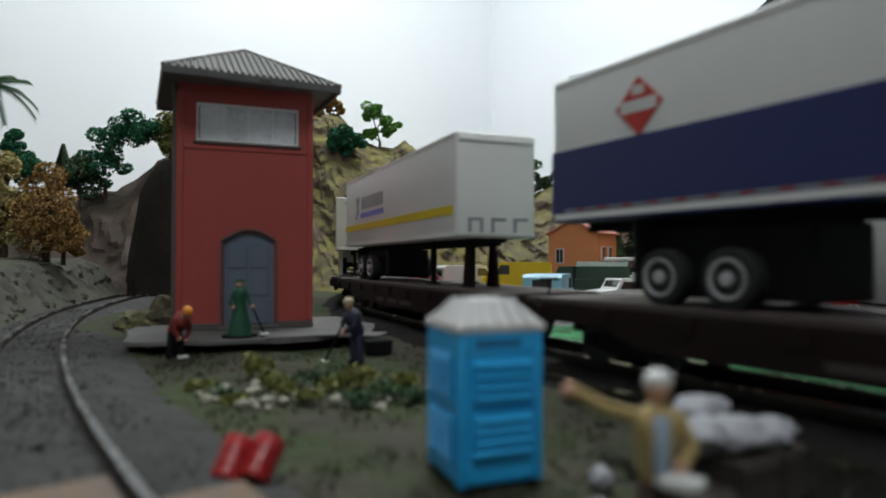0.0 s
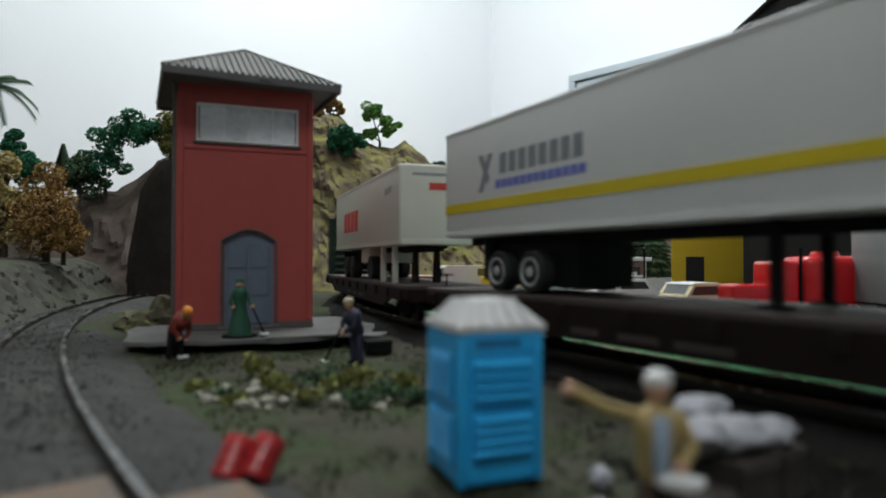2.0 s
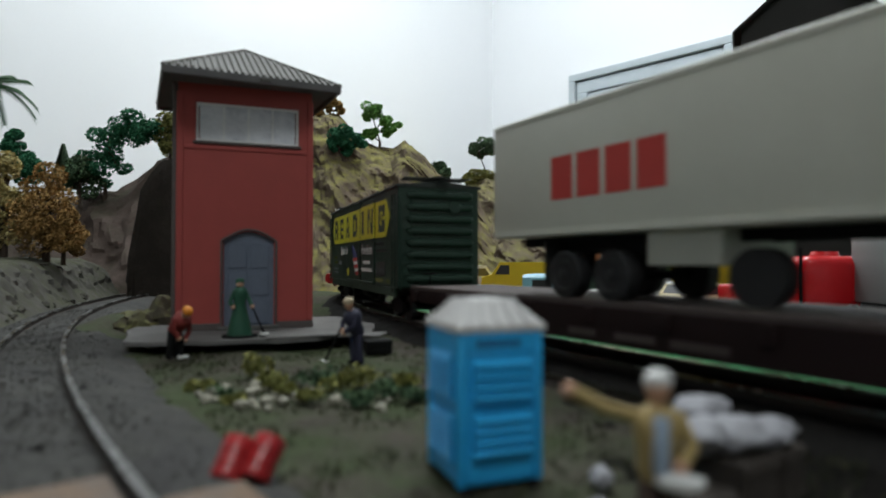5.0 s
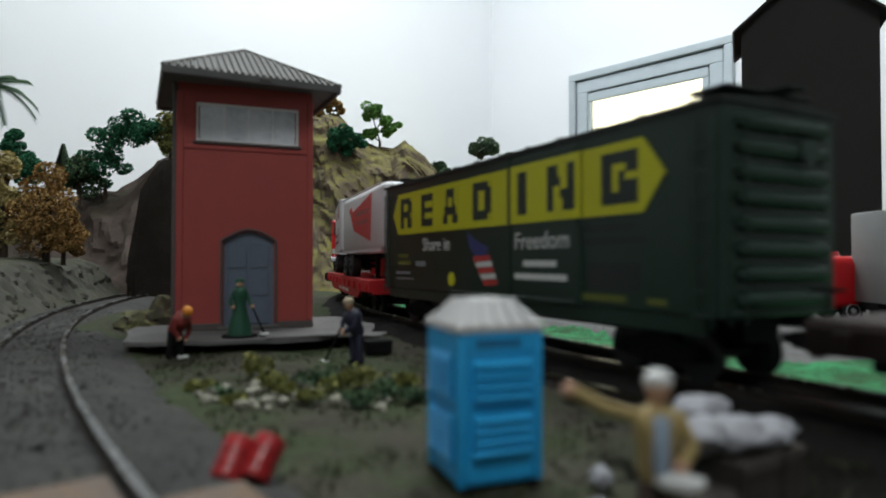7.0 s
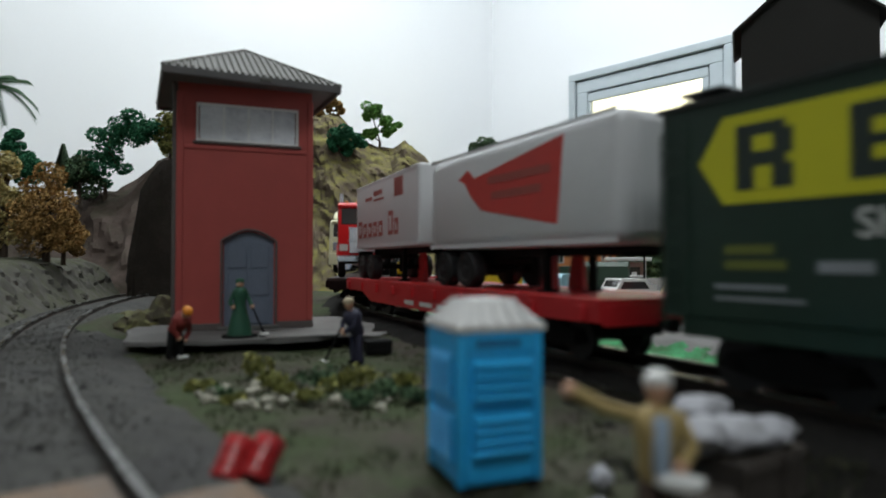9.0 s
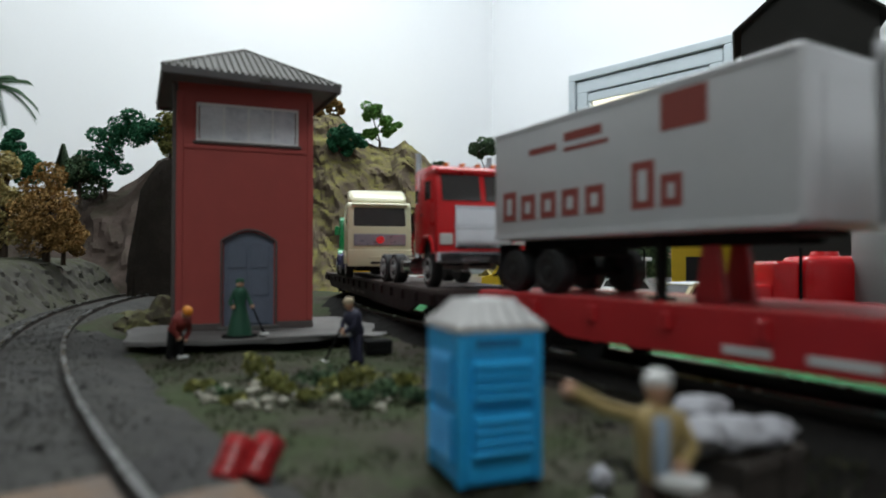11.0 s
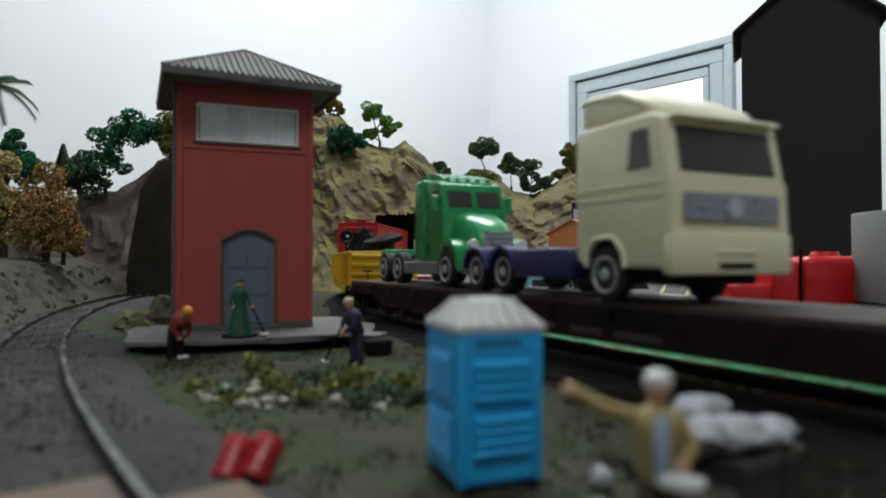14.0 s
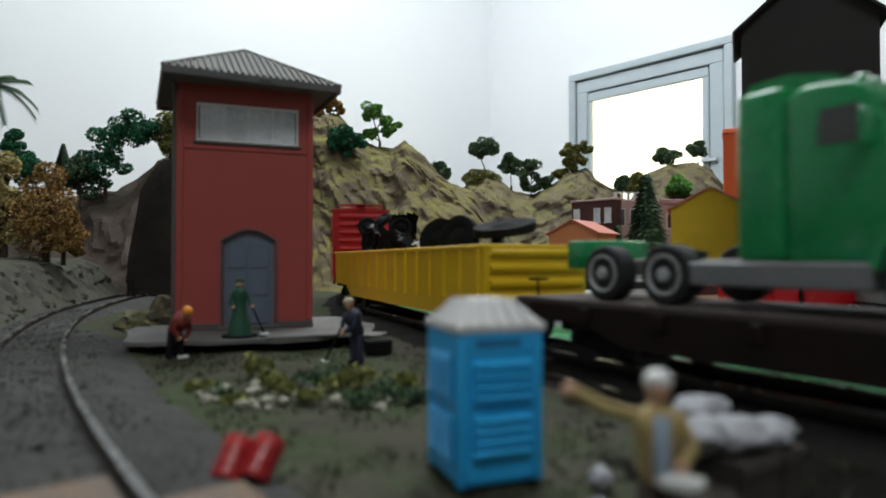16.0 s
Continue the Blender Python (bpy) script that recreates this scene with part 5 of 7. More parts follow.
def green_tractor():
    """Green bonneted road tractor with sleeper cab; length 90, front +x."""
    t = thing("road_tractor", "glossy green bonneted road tractor with grey running board", "truck", group="road tractors on the flatcar")
    part("frame", M().box(-46, 42, -5.6, 5.6, 6, 9.4, 0.3), CHASSISGREY, t, "grey frame")
    part("tail_block", M().box(-52, -44, -10, 10, 7.0, 14.0, 0.7, 0, 2), CABGREEN, t, "green tail block")
    for s in (-1, 1):
        part("running_board", M().box(-14, 20, s * 11 - 3, s * 11 + 3, 4.2, 8.8, 0.5), DULLGREY, t, "grey running board and tank")
    part("fifth_wheel", M().cyl((-26, 0, 9.4), (-26, 0, 11.2), 6, 6, 18), BLACK, t)
    sl_ = part("sleeper", M().box(-3, 6, -13.2, 13.2, 8.6, 39.0, 1.6, 0, 3), CABGREEN, t)
    cab = part("cab", softened(M().prism([(6, 8.6), (6, 36.5), (9, 38.0), (16, 37.4), (19.4, 36.0), (22.5, 26.0), (22.5, 8.6)], "y", -12.6, 12.6), 1.0, 3), CABGREEN, t)
    part("roof_cap", M().prism([(-4, 38.6), (-2, 41.2), (5, 41.4), (12, 39.8), (17.5, 37.0), (6, 37.0)], "y", -9.5, 9.5), CABGREEN, cab)
    for i in range(5):
        part("roof_lamp", M().box(15.0, 17.0, -8 + i * 4 - 0.7, -8 + i * 4 + 0.7, 37.2, 38.8, 0.3), CABGREEN, cab)
    tilt = math.degrees(math.atan2(3.1, 10.0))
    for y0, y1 in ((-10.2, -1.2), (1.2, 10.2)):
        w = part("windscreen", M().box(-0.3, 0.4, y0, y1, 0, 6.2, 0.25), SCREEN, cab, "dark windscreen half")
        w.matrix_basis = at(22.1, 0, 27.6, 0, 0, -tilt)
    for s in (-1, 1):
        part("side_window", M().prism([(11.5, 27.6), (19.0, 27.6), (17.8, 33.4), (12.0, 33.4)], "y", s * 12.6 - 0.2, s * 12.6 + 0.2), SCREEN, cab)
        part("mirror", M().box(19.2, 20.2, s * 14.6 - 1.4, s * 14.6 + 1.4, 26, 32, 0.4).cyl((19.6, s * 12.4, 30), (19.6, s * 14.6, 30), 0.3, 0.3, 6), CABGREEN, cab)
    hood = M()
    hx = [(22.5, 9.6, 26.0), (27, 9.2, 25.2), (31, 8.4, 23.6), (35, 7.4, 20.8), (38.2, 6.6, 17.0), (39.2, 6.2, 12.6)]
    ring_n = 12
    for x, hw, zt in hx:
        for i in range(ring_n):
            a = math.pi * i / (ring_n - 1)
            hood.v.append((x, -hw * math.copysign(abs(math.cos(a)) ** 0.5, math.cos(a)), 9.0 + (zt - 9.0) * math.sin(a) ** 0.45 if 0 < i < ring_n - 1 else 9.0))
    for j in range(len(hx) - 1):
        for i in range(ring_n - 1):
            hood.f.append((j * ring_n + i, j * ring_n + i + 1, (j + 1) * ring_n + i + 1, (j + 1) * ring_n + i))
            hood.m.append(0)
    hood.f.append(tuple(range((len(hx) - 1) * ring_n, len(hx) * ring_n)))
    hood.m.append(0)
    hd = part("bonnet", hood, CABGREEN, t, "rounded green bonnet", smooth=60)
    gm = M()
    for i in range(5):
        gm.box(38.0 + 0.1 * i, 39.8, -5.0, 5.0, 11.0 + i * 1.7, 12.0 + i * 1.7, 0.2)
    gm.box(37.6, 39.3, -5.6, 5.6, 10.4, 17.6, 0.4)
    part("grille", gm, GREYPLATE, hd, "silver-grey grille")
    for s in (-1, 1):
        arc = []
        for i in range(9):
            a = math.pi * i / 8
            arc.append((27.5 - 8.2 * math.cos(a), 8.2 + 8.4 * math.sin(a)))
        arc += [(35.9, 5.6), (34.1, 8.0)] + [(27.5 + 6.6 * math.cos(math.pi * i / 8), 7.4 + 6.6 * math.sin(math.pi * i / 8)) for i in range(9)]
        part("mudguard", M().prism(arc, "y", s * 10.6 - 3.2, s * 10.6 + 3.2), CABGREEN, t)
        part("headlamp", M().lathe([(0.4, -1), (1.8, 0), (1.9, 1.4), (1.5, 1.9)], (0, 0, 0), 12), LAMPGLASS, t).matrix_basis = at(37.2, s * 9.2, 14.2, 0, 0, 90)
    part("bumper", M().box(36.5, 40.0, -12.8, 12.8, 4.6, 8.6, 0.8, 0, 2), GREYPLATE, t)
    tractor_wheels(t, (-35.0, -18.0), 27.5, RIM, 6.2)
    return t


def gondola(length, label):
    """Open ribbed gondola with a load of wheel sets."""
    c = thing("gondola", label, "gondola", group="wagons of the train")
    h, top, fl = length / 2, 27.8, 10.0
    for s in (-1, 1):
        y0, y1 = (-17.0, -16.2) if s < 0 else (16.2, 17.0)
        w = part("side_wall", M().prism([(-h, fl + 1.5), (-h + 24, fl + 1.0), (-h + 34, fl - 4.0), (h - 34, fl - 4.0), (h - 24, fl + 1.0), (h, fl + 1.5), (h, top), (-h, top)], "y", y0, y1), YELLOWCAR, c)
        part("top_rim", M().box(-h - 0.4, h + 0.4, y0 - 0.5, y1 + 0.5, top - 0.9, top + 0.5, 0.25), YELLOWCAR, w)
        n = 15
        for i in range(n):
            x = -h + 4 + (length - 8) * i / (n - 1)
            part("side_rib", M().box(x - 0.7, x + 0.7, s * 17.0 - 0.7, s * 17.0 + 0.7, fl + 1.2, top - 0.9, 0.25), YELLOWCAR, w)
        e = part("end_wall", M().box(s * h - 0.6, s * h + 0.2, -16.2, 16.2, fl, top), YELLOWCAR, c)
        for k in range(4):
            z = fl + 2.6 + k * 4.4
            part("end_rib", M().cyl((s * h + 0.2 * s, -15.5, z), (s * h + 0.2 * s, 15.5, z), 1.35, 1.35, 10), YELLOWCAR, e)
        part("end_rim", M().box(s * h - 1.0, s * h + 0.6, -16.2, 16.2, top - 0.9, top + 0.5, 0.25), YELLOWCAR, e)
    part("floor", M().box(-h, h, -16.2, 16.2, fl, fl + 1.4), UNDER, c)
    part("centre_beam", M().box(-h + 4, h - 4, -5, 5, fl - 4.5, fl, 0.3), UNDER, c)
    for x in (-h + 20, h - 20):
        bogie(c, x)
    coupler(c, h, 1)
    coupler(c, -h, -1)
    rng = random.Random(5)
    # bed of scrap, then wheel sets and side frames thrown in
    bed = M()
    for i in range(60):
        x, y = rng.uniform(-h + 8, h - 8), rng.uniform(-12, 12)
        bed.box(x - 5, x + 5, y - 3, y + 3, fl + 1.4, fl + 9 + rng.uniform(0, 6), 0.4)
    part("scrap_load", bed, BLACK, c, "black scrap wheel parts")
    for x, y, z, rx, ry, rz, rad in ((46, -4, 31, 80, 8, 20, 9.0), (68, 3, 34.5, 12, 8, 0, 10.5), (56, 6, 30, 75, -10, -25, 9.0), (34, -6, 31, 82, 12, 40, 8.5), (26, 5, 29, 78, 20, 50, 7.0), (4, -3, 28, 70, 0, -30, 6.0), (-16, 4, 29, 30, 20, 0, 7.0), (-36, -3, 31, 85, 10, 35, 7.5), (-52, 2, 33, 60, -25, 0, 8.0), (-66, -5, 34, 84, 0, 15, 7.0), (-60, -8, 41, 70, 20, 60, 5.0), (-72, 3, 45, 40, 10, 0, 6.0), (-48, 6, 40, 88, 0, 80, 5.5)):
        w = M().lathe([(1.2, -2.4), (rad, -1.4), (rad, 1.2), (rad * 0.86, 1.5), (rad * 0.5, 0.6), (rad * 0.25, 1.8), (0.8, 2.0)], (0, 0, 0), 22)
        part("scrap_wheel", w, UNDER, c, "black scrap wheel").matrix_basis = at(x, y, z, rz, rx, ry)
    for x, y, z, a, tl in ((-58, -6, 36, 20, 35), (-44, -8, 34, -15, -20), (-70, -2, 41, 60, 15), (8, 2, 30, 10, 10), (-4, -6, 31, -40, -12), (-26, 0, 32, 25, 22)):
        f = M().prism([(-10, -1), (-6, 1.6), (-2.5, 2), (-2, 4), (2, 4), (2.5, 2), (6, 1.6), (10, -1), (6, -2), (-6, -2)], "y", -1, 1)
        part("scrap_frame", f, UNDER, c, "black scrap side frame").matrix_basis = at(x, y, z, a, 0, tl)
    for x, y, z in ((20, -8, 29.5), (14, -8, 30), (24, -9, 28.5), (-55, -9, 40)):
        part("steel_axle", M().cyl((x - 4, y, z), (x + 4, y + 1, z + 1.2), 1.0, 1.0, 10), CHROME, c, "bright axle end")
    return c


# ---- plants ----
def leaves(mm, rng, c, r, n, size):
    """Small leaf flakes on and inside an uneven clump."""
    for i in range(n):
        d = Vector((rng.gauss(0, 1), rng.gauss(0, 1), rng.gauss(0, 1))).normalized()
        k = rng.uniform(0.55, 1.0) ** 0.5
        p = Vector(c) + Vector((d.x * r[0], d.y * r[1], d.z * r[2])) * k
        a = Vector((rng.gauss(0, 1), rng.gauss(0, 1), rng.gauss(0, 1))).normalized()
        b = a.orthogonal().normalized()
        e = a.cross(b)
        s = size * rng.uniform(0.6, 1.4)
        mm.add([p - b * s, p + e * s * 0.6, p + b * s, p - e * s * 0.6 + a * s * 0.5], [(0, 1, 2), (0, 2, 3)])


def tree(x, y, z, h, w, leaf, label, seed, lean=0.0, low=0.35, clumps=11, size=1.5, flat=0.8, n=130):
    """Deciduous model tree: tapered trunk, limbs, crown of leaf clumps."""
    rng = random.Random(seed)
    t = thing("tree", label, "tree", at(x, y, z), group="trees of the layout")
    tr = M()
    top = Vector((lean, 0, h * 0.8))
    pts = [Vector((0, 0, -3)), Vector((rng.uniform(-1, 1) + lean * 0.15, rng.uniform(-1, 1), h * 0.3)), Vector((lean * 0.6 + rng.uniform(-1, 1), rng.uniform(-1, 1), h * 0.55)), top]
    rad = [h * 0.035 + 0.4, h * 0.028 + 0.3, h * 0.02 + 0.2, 0.3]
    for i in range(3):
        tr.cyl(pts[i], pts[i + 1], rad[i], rad[i + 1], 7)
    cr = M()
    for i in range(clumps):
        a = rng.uniform(0, 2 * math.pi)
        k = rng.uniform(low, 1.0)
        taper = math.sin(math.pi * min(1, 0.25 + 0.72 * (k - low) / (1 - low)))
        rr = w / 2 * rng.uniform(0.35, 0.75) * taper
        c = Vector((lean * (0.3 + 0.7 * k) + rr * math.cos(a), rr * math.sin(a), h * (k * 0.86 + 0.04)))
        cs = w * rng.uniform(0.16, 0.25)
        j = Vector((lean * 0.5 * k, 0, h * max(0.25, k * 0.6)))
        tr.cyl(j, c, h * 0.012 + 0.25, 0.2, 5)
        leaves(cr, rng, c, (cs, cs, cs * flat), int(n * (0.6 + cs / w * 2)), size)
    part("trunk", tr, BARK, t, "brown trunk and limbs")
    part("crown", cr, leaf, t, "uneven crown of small leaves", smooth=None)
    return t


def bent_tree(px, py, depth, leaf, label, seed, clumps):
    """A tree whose limbs carry single clumps at given bearings."""
    rng = random.Random(seed)
    x0, z0 = up(px, py, depth)
    t = thing("tree", label, "tree", at(x0, depth, z0), group="trees of the layout")
    tr, cr = M(), M()
    fork = Vector((0, 0, 9))
    tr.cyl((0, 0, -6), fork, 2.2, 1.6, 7)
    last = fork
    for a, b, r in clumps:
        x, z = up(a, b, depth)
        c = Vector((x - x0, rng.uniform(-7, 7), z - z0))
        near = last if (last - c).length < 26 else fork
        tr.cyl(near, c, 1.0, 0.5, 6)
        last = c
        k = 1.25 * r * depth / 1100
        # each limb ends in a few lumps of uneven size
        for q in range(4):
            o = Vector((rng.uniform(-1, 1), rng.uniform(-1, 1), rng.uniform(-0.8, 0.8))) * k * 0.62
            w = k * rng.uniform(0.42, 0.78)
            tr.cyl(c, c + o, 0.5, 0.25, 5)
            leaves(cr, rng, c + o, (w, w, w * rng.uniform(0.6, 0.9)), 150, max(1.5, depth / 470))
    part("trunk", tr, BARK, t, "brown trunk and limbs")
    part("crown", cr, leaf, t, "dense uneven clumps of leaves", smooth=None)


def conifer(x, y, z, h, r, label, seed):
    rng = random.Random(seed)
    t = thing("conifer_tree", label, "tree", at(x, y, z), group="trees of the layout")
    part("trunk", M().cyl((0, 0, -2), (0, 0, h * 0.95), h * 0.03, 0.3, 7), BARK, t)
    cr = M()
    for i in range(26):
        k = i / 25
        rr = r * (1 - k) * rng.uniform(0.85, 1.1) + 0.8
        zz = h * (0.06 + 0.93 * k)
        for q in range(int(420 * (1 - k)) + 40):
            a = rng.uniform(0, 2 * math.pi)
            u = rng.uniform(0.35, 1.0)
            p = Vector((rr * u * math.cos(a), rr * u * math.sin(a), zz - rr * u * 0.35 + rng.uniform(-1, 1)))
            d = Vector((math.cos(a), math.sin(a), -0.5)) * h * 0.07
            s = Vector((-math.sin(a), math.cos(a), 0.3)) * h * 0.022
            cr.add([p - s, p + s, p + d], [(0, 1, 2)])
    part("crown", cr, LEAF_DARK, t, "dark needle crown", smooth=None)


def bush(x, y, z, w, h, leaf, label, seed, n=200, size=0.7):
    rng = random.Random(seed)
    b = M()
    for i in range(6):
        leaves(b, rng, (rng.uniform(-w, w) * 0.3, rng.uniform(-w, w) * 0.3, h * rng.uniform(0.2, 0.6)), (w * 0.28, w * 0.28, h * 0.32), n // 6, size)
    return solid("bush", b, leaf, label, "bush", at(x, y, z), "bushes in the garden bed", smooth=None)


def palm(x, y, z, h):
    t = thing("palm_tree", "green plastic palm tree with drooping fronds", "palm tree", at(x, y, z))
    part("trunk", M().cyl((0, 0, -2), (1, 0, h * 0.5), 1.7, 1.4, 8).cyl((1, 0, h * 0.5), (3, 0, h), 1.4, 1.0, 8), BARK, t, "ringed brown trunk")
    rng = random.Random(3)
    for i in range(16):
        a = 2 * math.pi * i / 16 + 0.12
        L_ = rng.uniform(24, 32)
        f = M()
        drop = 0.25 if i % 3 == 0 else rng.uniform(0.6, 1.25)
        pts = []
        for k in range(9):
            u = k / 8
            pts.append(Vector((3 + math.cos(a) * L_ * u * (1 - 0.18 * u), math.sin(a) * L_ * u * (1 - 0.18 * u), h + 7 * u - 20 * drop * u * u)))
        f.tube(pts, 0.3, 5)
        side = Vector((-math.sin(a), math.cos(a), 0))
        for k in range(1, 33):
            u = k / 33
            p = pts[0].lerp(pts[-1], u)
            i0 = min(7, int(u * 8))
            p = pts[i0].lerp(pts[i0 + 1], u * 8 - i0)
            dirn = (pts[i0 + 1] - pts[i0]).normalized()
            for s in (-1, 1):
                tip = p + side * s * 5.2 * (1 - 0.6 * u) + dirn * 2.6 + Vector((0, 0, -1.8))
                f.add([p - dirn * 0.45, p + dirn * 0.45, tip, p.lerp(tip, 0.5) + Vector((0, 0, 0.25))], [(0, 3, 2), (3, 1, 2), (0, 1, 3)])
        part("frond", f, PALM, t, "green feathered frond", smooth=None)


def up(px, py, depth):
    """Sideways place and height that belong to a bearing at a depth."""
    return (px - 784) / 1100 * depth, 30 + (462 - py) * depth / 1100


def plant():
    rows = (
        # bearing, foot, top, width, depth, leaf, label, lean
        (778, 326, 288, 34, 800, LEAF_DARK, "small dark green tree at the foot of the crest", 0),
        (1102, 346, 311, 34, 1080, LEAF_DARK, "dark green tree among the houses", 0),
        (1126, 346, 305, 44, 1080, LEAF_OLIVE, "olive green tree among the houses", 0),
        (1198, 352, 314, 52, 1060, LEAF_MID, "light green tree below a far hill", 0),
        (140, 362, 285, 88, 600, LEAF_DARK, "broad dark green tree on the slope", 0),
        (22, 305, 230, 50, 590, LEAF_DEEP, "bright blue-green tree above the bank", 0),
        (45, 340, 265, 60, 580, LEAF_DEEP, "blue-green tree above the bank", 0),
        (82, 466, 292, 122, 430, LEAF_RUST, "rust-coloured autumn tree on the bank", 0),
        (112, 462, 372, 70, 425, LEAF_RUST, "low rust-coloured autumn tree on the bank", 3),
        (6, 470, 258, 78, 425, LEAF_TAN, "tan autumn tree on the bank", 0),
        (-50, 462, 280, 90, 430, LEAF_TAN, "tan autumn tree on the bank", 0),
    )
    for k, (px, foot, top, w, depth, leaf, label, lean) in enumerate(rows):
        x, z = up(px, foot, depth)
        h = (foot - top) * depth / 1100
        tree(x, depth, z, h * 1.04, w * depth / 1100, leaf, label, 40 + k, lean, low=0.26 if leaf not in (LEAF_RUST, LEAF_TAN) else 0.14,
             clumps=15 if w < 70 else 22, size=max(1.1, depth / 430), n=230)
    for px, py, depth, leaf, label, seed, clumps in (
            (672, 262, 800, LEAF_MID, "bright green tree with open leaning crown on the hill crest", 81, ((655, 194, 14), (645, 206, 8), (668, 192, 10), (684, 212, 13), (697, 222, 10), (676, 216, 8), (660, 237, 11), (680, 232, 9), (695, 236, 8), (648, 234, 8))),
            (606, 294, 735, LEAF_DEEP, "blue-green spreading tree on the hillside", 82, ((590, 246, 13), (600, 237, 13), (615, 237, 13), (630, 245, 13), (638, 257, 9), (605, 254, 14), (622, 258, 11), (591, 260, 9), (612, 268, 9))),
            (580, 228, 790, LEAF_RUST, "rust-brown tree on the hill crest", 83, ((585, 180, 11), (597, 188, 10), (603, 198, 6), (575, 190, 10), (580, 174, 8), (570, 205, 9), (566, 235, 10), (570, 256, 9))),
            (778, 326, 800, LEAF_DARK, "small dark green tree at the foot of the crest", 84, ((778, 298, 12), (770, 304, 9), (786, 306, 9), (779, 311, 9))),
            (862, 318, 1005, LEAF_DARK, "dark green round tree on a mossy hill", 85, ((845, 266, 11), (857, 256, 12), (869, 262, 10), (862, 273, 10), (850, 274, 9), (838, 270, 6))),
            (905, 338, 1000, LEAF_DARK, "dark green tree on a far hill", 86, ((903, 282, 11), (893, 290, 9), (913, 292, 9), (903, 298, 10), (911, 304, 6))),
            (940, 354, 990, LEAF_DARK, "dark green gnarled tree on a far hill", 87, ((941, 288, 11), (933, 300, 11), (925, 313, 10), (935, 328, 11), (951, 317, 11), (963, 322, 11), (970, 331, 7), (945, 335, 8), (926, 331, 8))),
            (1012, 318, 1000, LEAF_OLIVE, "olive brown tree on a far hill", 88, ((1012, 262, 10), (1028, 258, 11), (1040, 268, 8), (1003, 270, 9), (1018, 279, 12), (1029, 284, 9), (1008, 291, 11), (995, 305, 9), (984, 312, 8))),
            (1181, 300, 1150, LEAF_DARK, "flat-topped dark tree on a far hill", 89, ((1164, 277, 9), (1176, 269, 10), (1187, 272, 9), (1194, 280, 9), (1179, 281, 9))),
            (1237, 296, 1150, LEAF_DARK, "small dark tree on a far hill", 90, ((1227, 264, 9), (1238, 257, 9), (1248, 266, 8), (1236, 269, 7)))):
        bent_tree(px, py, depth, leaf, label, seed, clumps)
    bent_tree(185, 348, 615, LEAF_DEEP, "blue-green trees bending into an arch above the slope", 77,
              ((162, 322, 20), (176, 298, 22), (168, 275, 18), (188, 268, 24), (202, 290, 18), (186, 248, 20), (208, 232, 22), (228, 216, 22), (222, 242, 18), (248, 222, 22), (264, 236, 18), (244, 240, 14), (272, 222, 16)))
    bent_tree(300, 284, 620, LEAF_OLIVE, "olive and rust tree leaning from the dark cliff", 78,
              ((288, 226, 20), (302, 216, 20), (312, 238, 20), (296, 246, 18), (300, 264, 14), (318, 222, 16)))
    x, z = up(856, 335, 985)
    b = M()
    rng = random.Random(9)
    for i in range(9):
        leaves(b, rng, (rng.uniform(-24, 24), rng.uniform(-6, 6), rng.uniform(6, 34)), (14, 9, 9), 260, 2.0)
    solid("hill_bush", b, LEAF_OLIVE, "wide olive bush on a mossy ledge", "bush", at(x, 980, z - 4), smooth=None)
    conifer(up(110, 304, 600)[0], 600, up(110, 304, 600)[1], 27, 7, "small dark conifer above the bank", 1)
    conifer(230, 700, 12, 116, 30, "tall dark green conifer between the houses", 2)
    conifer(198, 705, 12, 58, 13, "small dark green conifer beside a brick house", 3)
    palm(-227, 300, 4, 112)
    bush(-46, 158, 0.5, 9, 7.5, LEAF_OLIVE, "small yellow-green bush in the garden bed", 21)
    bush(-19, 150, 0.5, 9, 6, LEAF_OLIVE, "small olive bush in the garden bed", 22)
    bush(-30, 150, 0.3, 11, 4.5, LEAF_DARK, "low dark green plant in the garden bed", 23)
    bush(-36, 139, 0.2, 7, 3.2, LEAF_OLIVE, "low yellow-green plant in the garden bed", 24)
    bush(-13, 139, 0.2, 8, 3.6, LEAF_DARK, "low dark green plant in the garden bed", 25)
    bush(-56, 144, 0.2, 6, 3.0, LEAF_OLIVE, "low olive plant in the garden bed", 26)
    for k, (x, y, w, h, lf) in enumerate(((-41, 147, 8, 4.5, LEAF_OLIVE), (-24, 145, 9, 4.5, LEAF_OLIVE), (-9, 146, 7, 4, LEAF_OLIVE), (-50, 138, 6, 2.6, LEAF_DARK), (-28, 134, 6, 2.6, LEAF_OLIVE), (-18, 131, 7, 2.8, LEAF_DARK), (-44, 131, 5, 2.2, LEAF_OLIVE), (-6, 135, 6, 3, LEAF_DARK))):
        bush(x, y, 0.2, w, h, lf, "low leafy plant among the pale stones", 60 + k)
    # pale stones bordering the bed
    rng = random.Random(14)
    for i in range(34):
        x, y = rng.uniform(-55, -6), rng.uniform(127, 147)
        r = rng.uniform(0.8, 2.0)
        solid("stone", M().ball((0, 0, r * 0.45), (r, r * rng.uniform(0.7, 1.1), r * 0.75), 0, 1, 0.5, i), STONE, "pale rough garden stone", "stone", at(x, y, ground_z(x, y), rng.uniform(0, 360)), "stones round the garden bed", smooth=None)
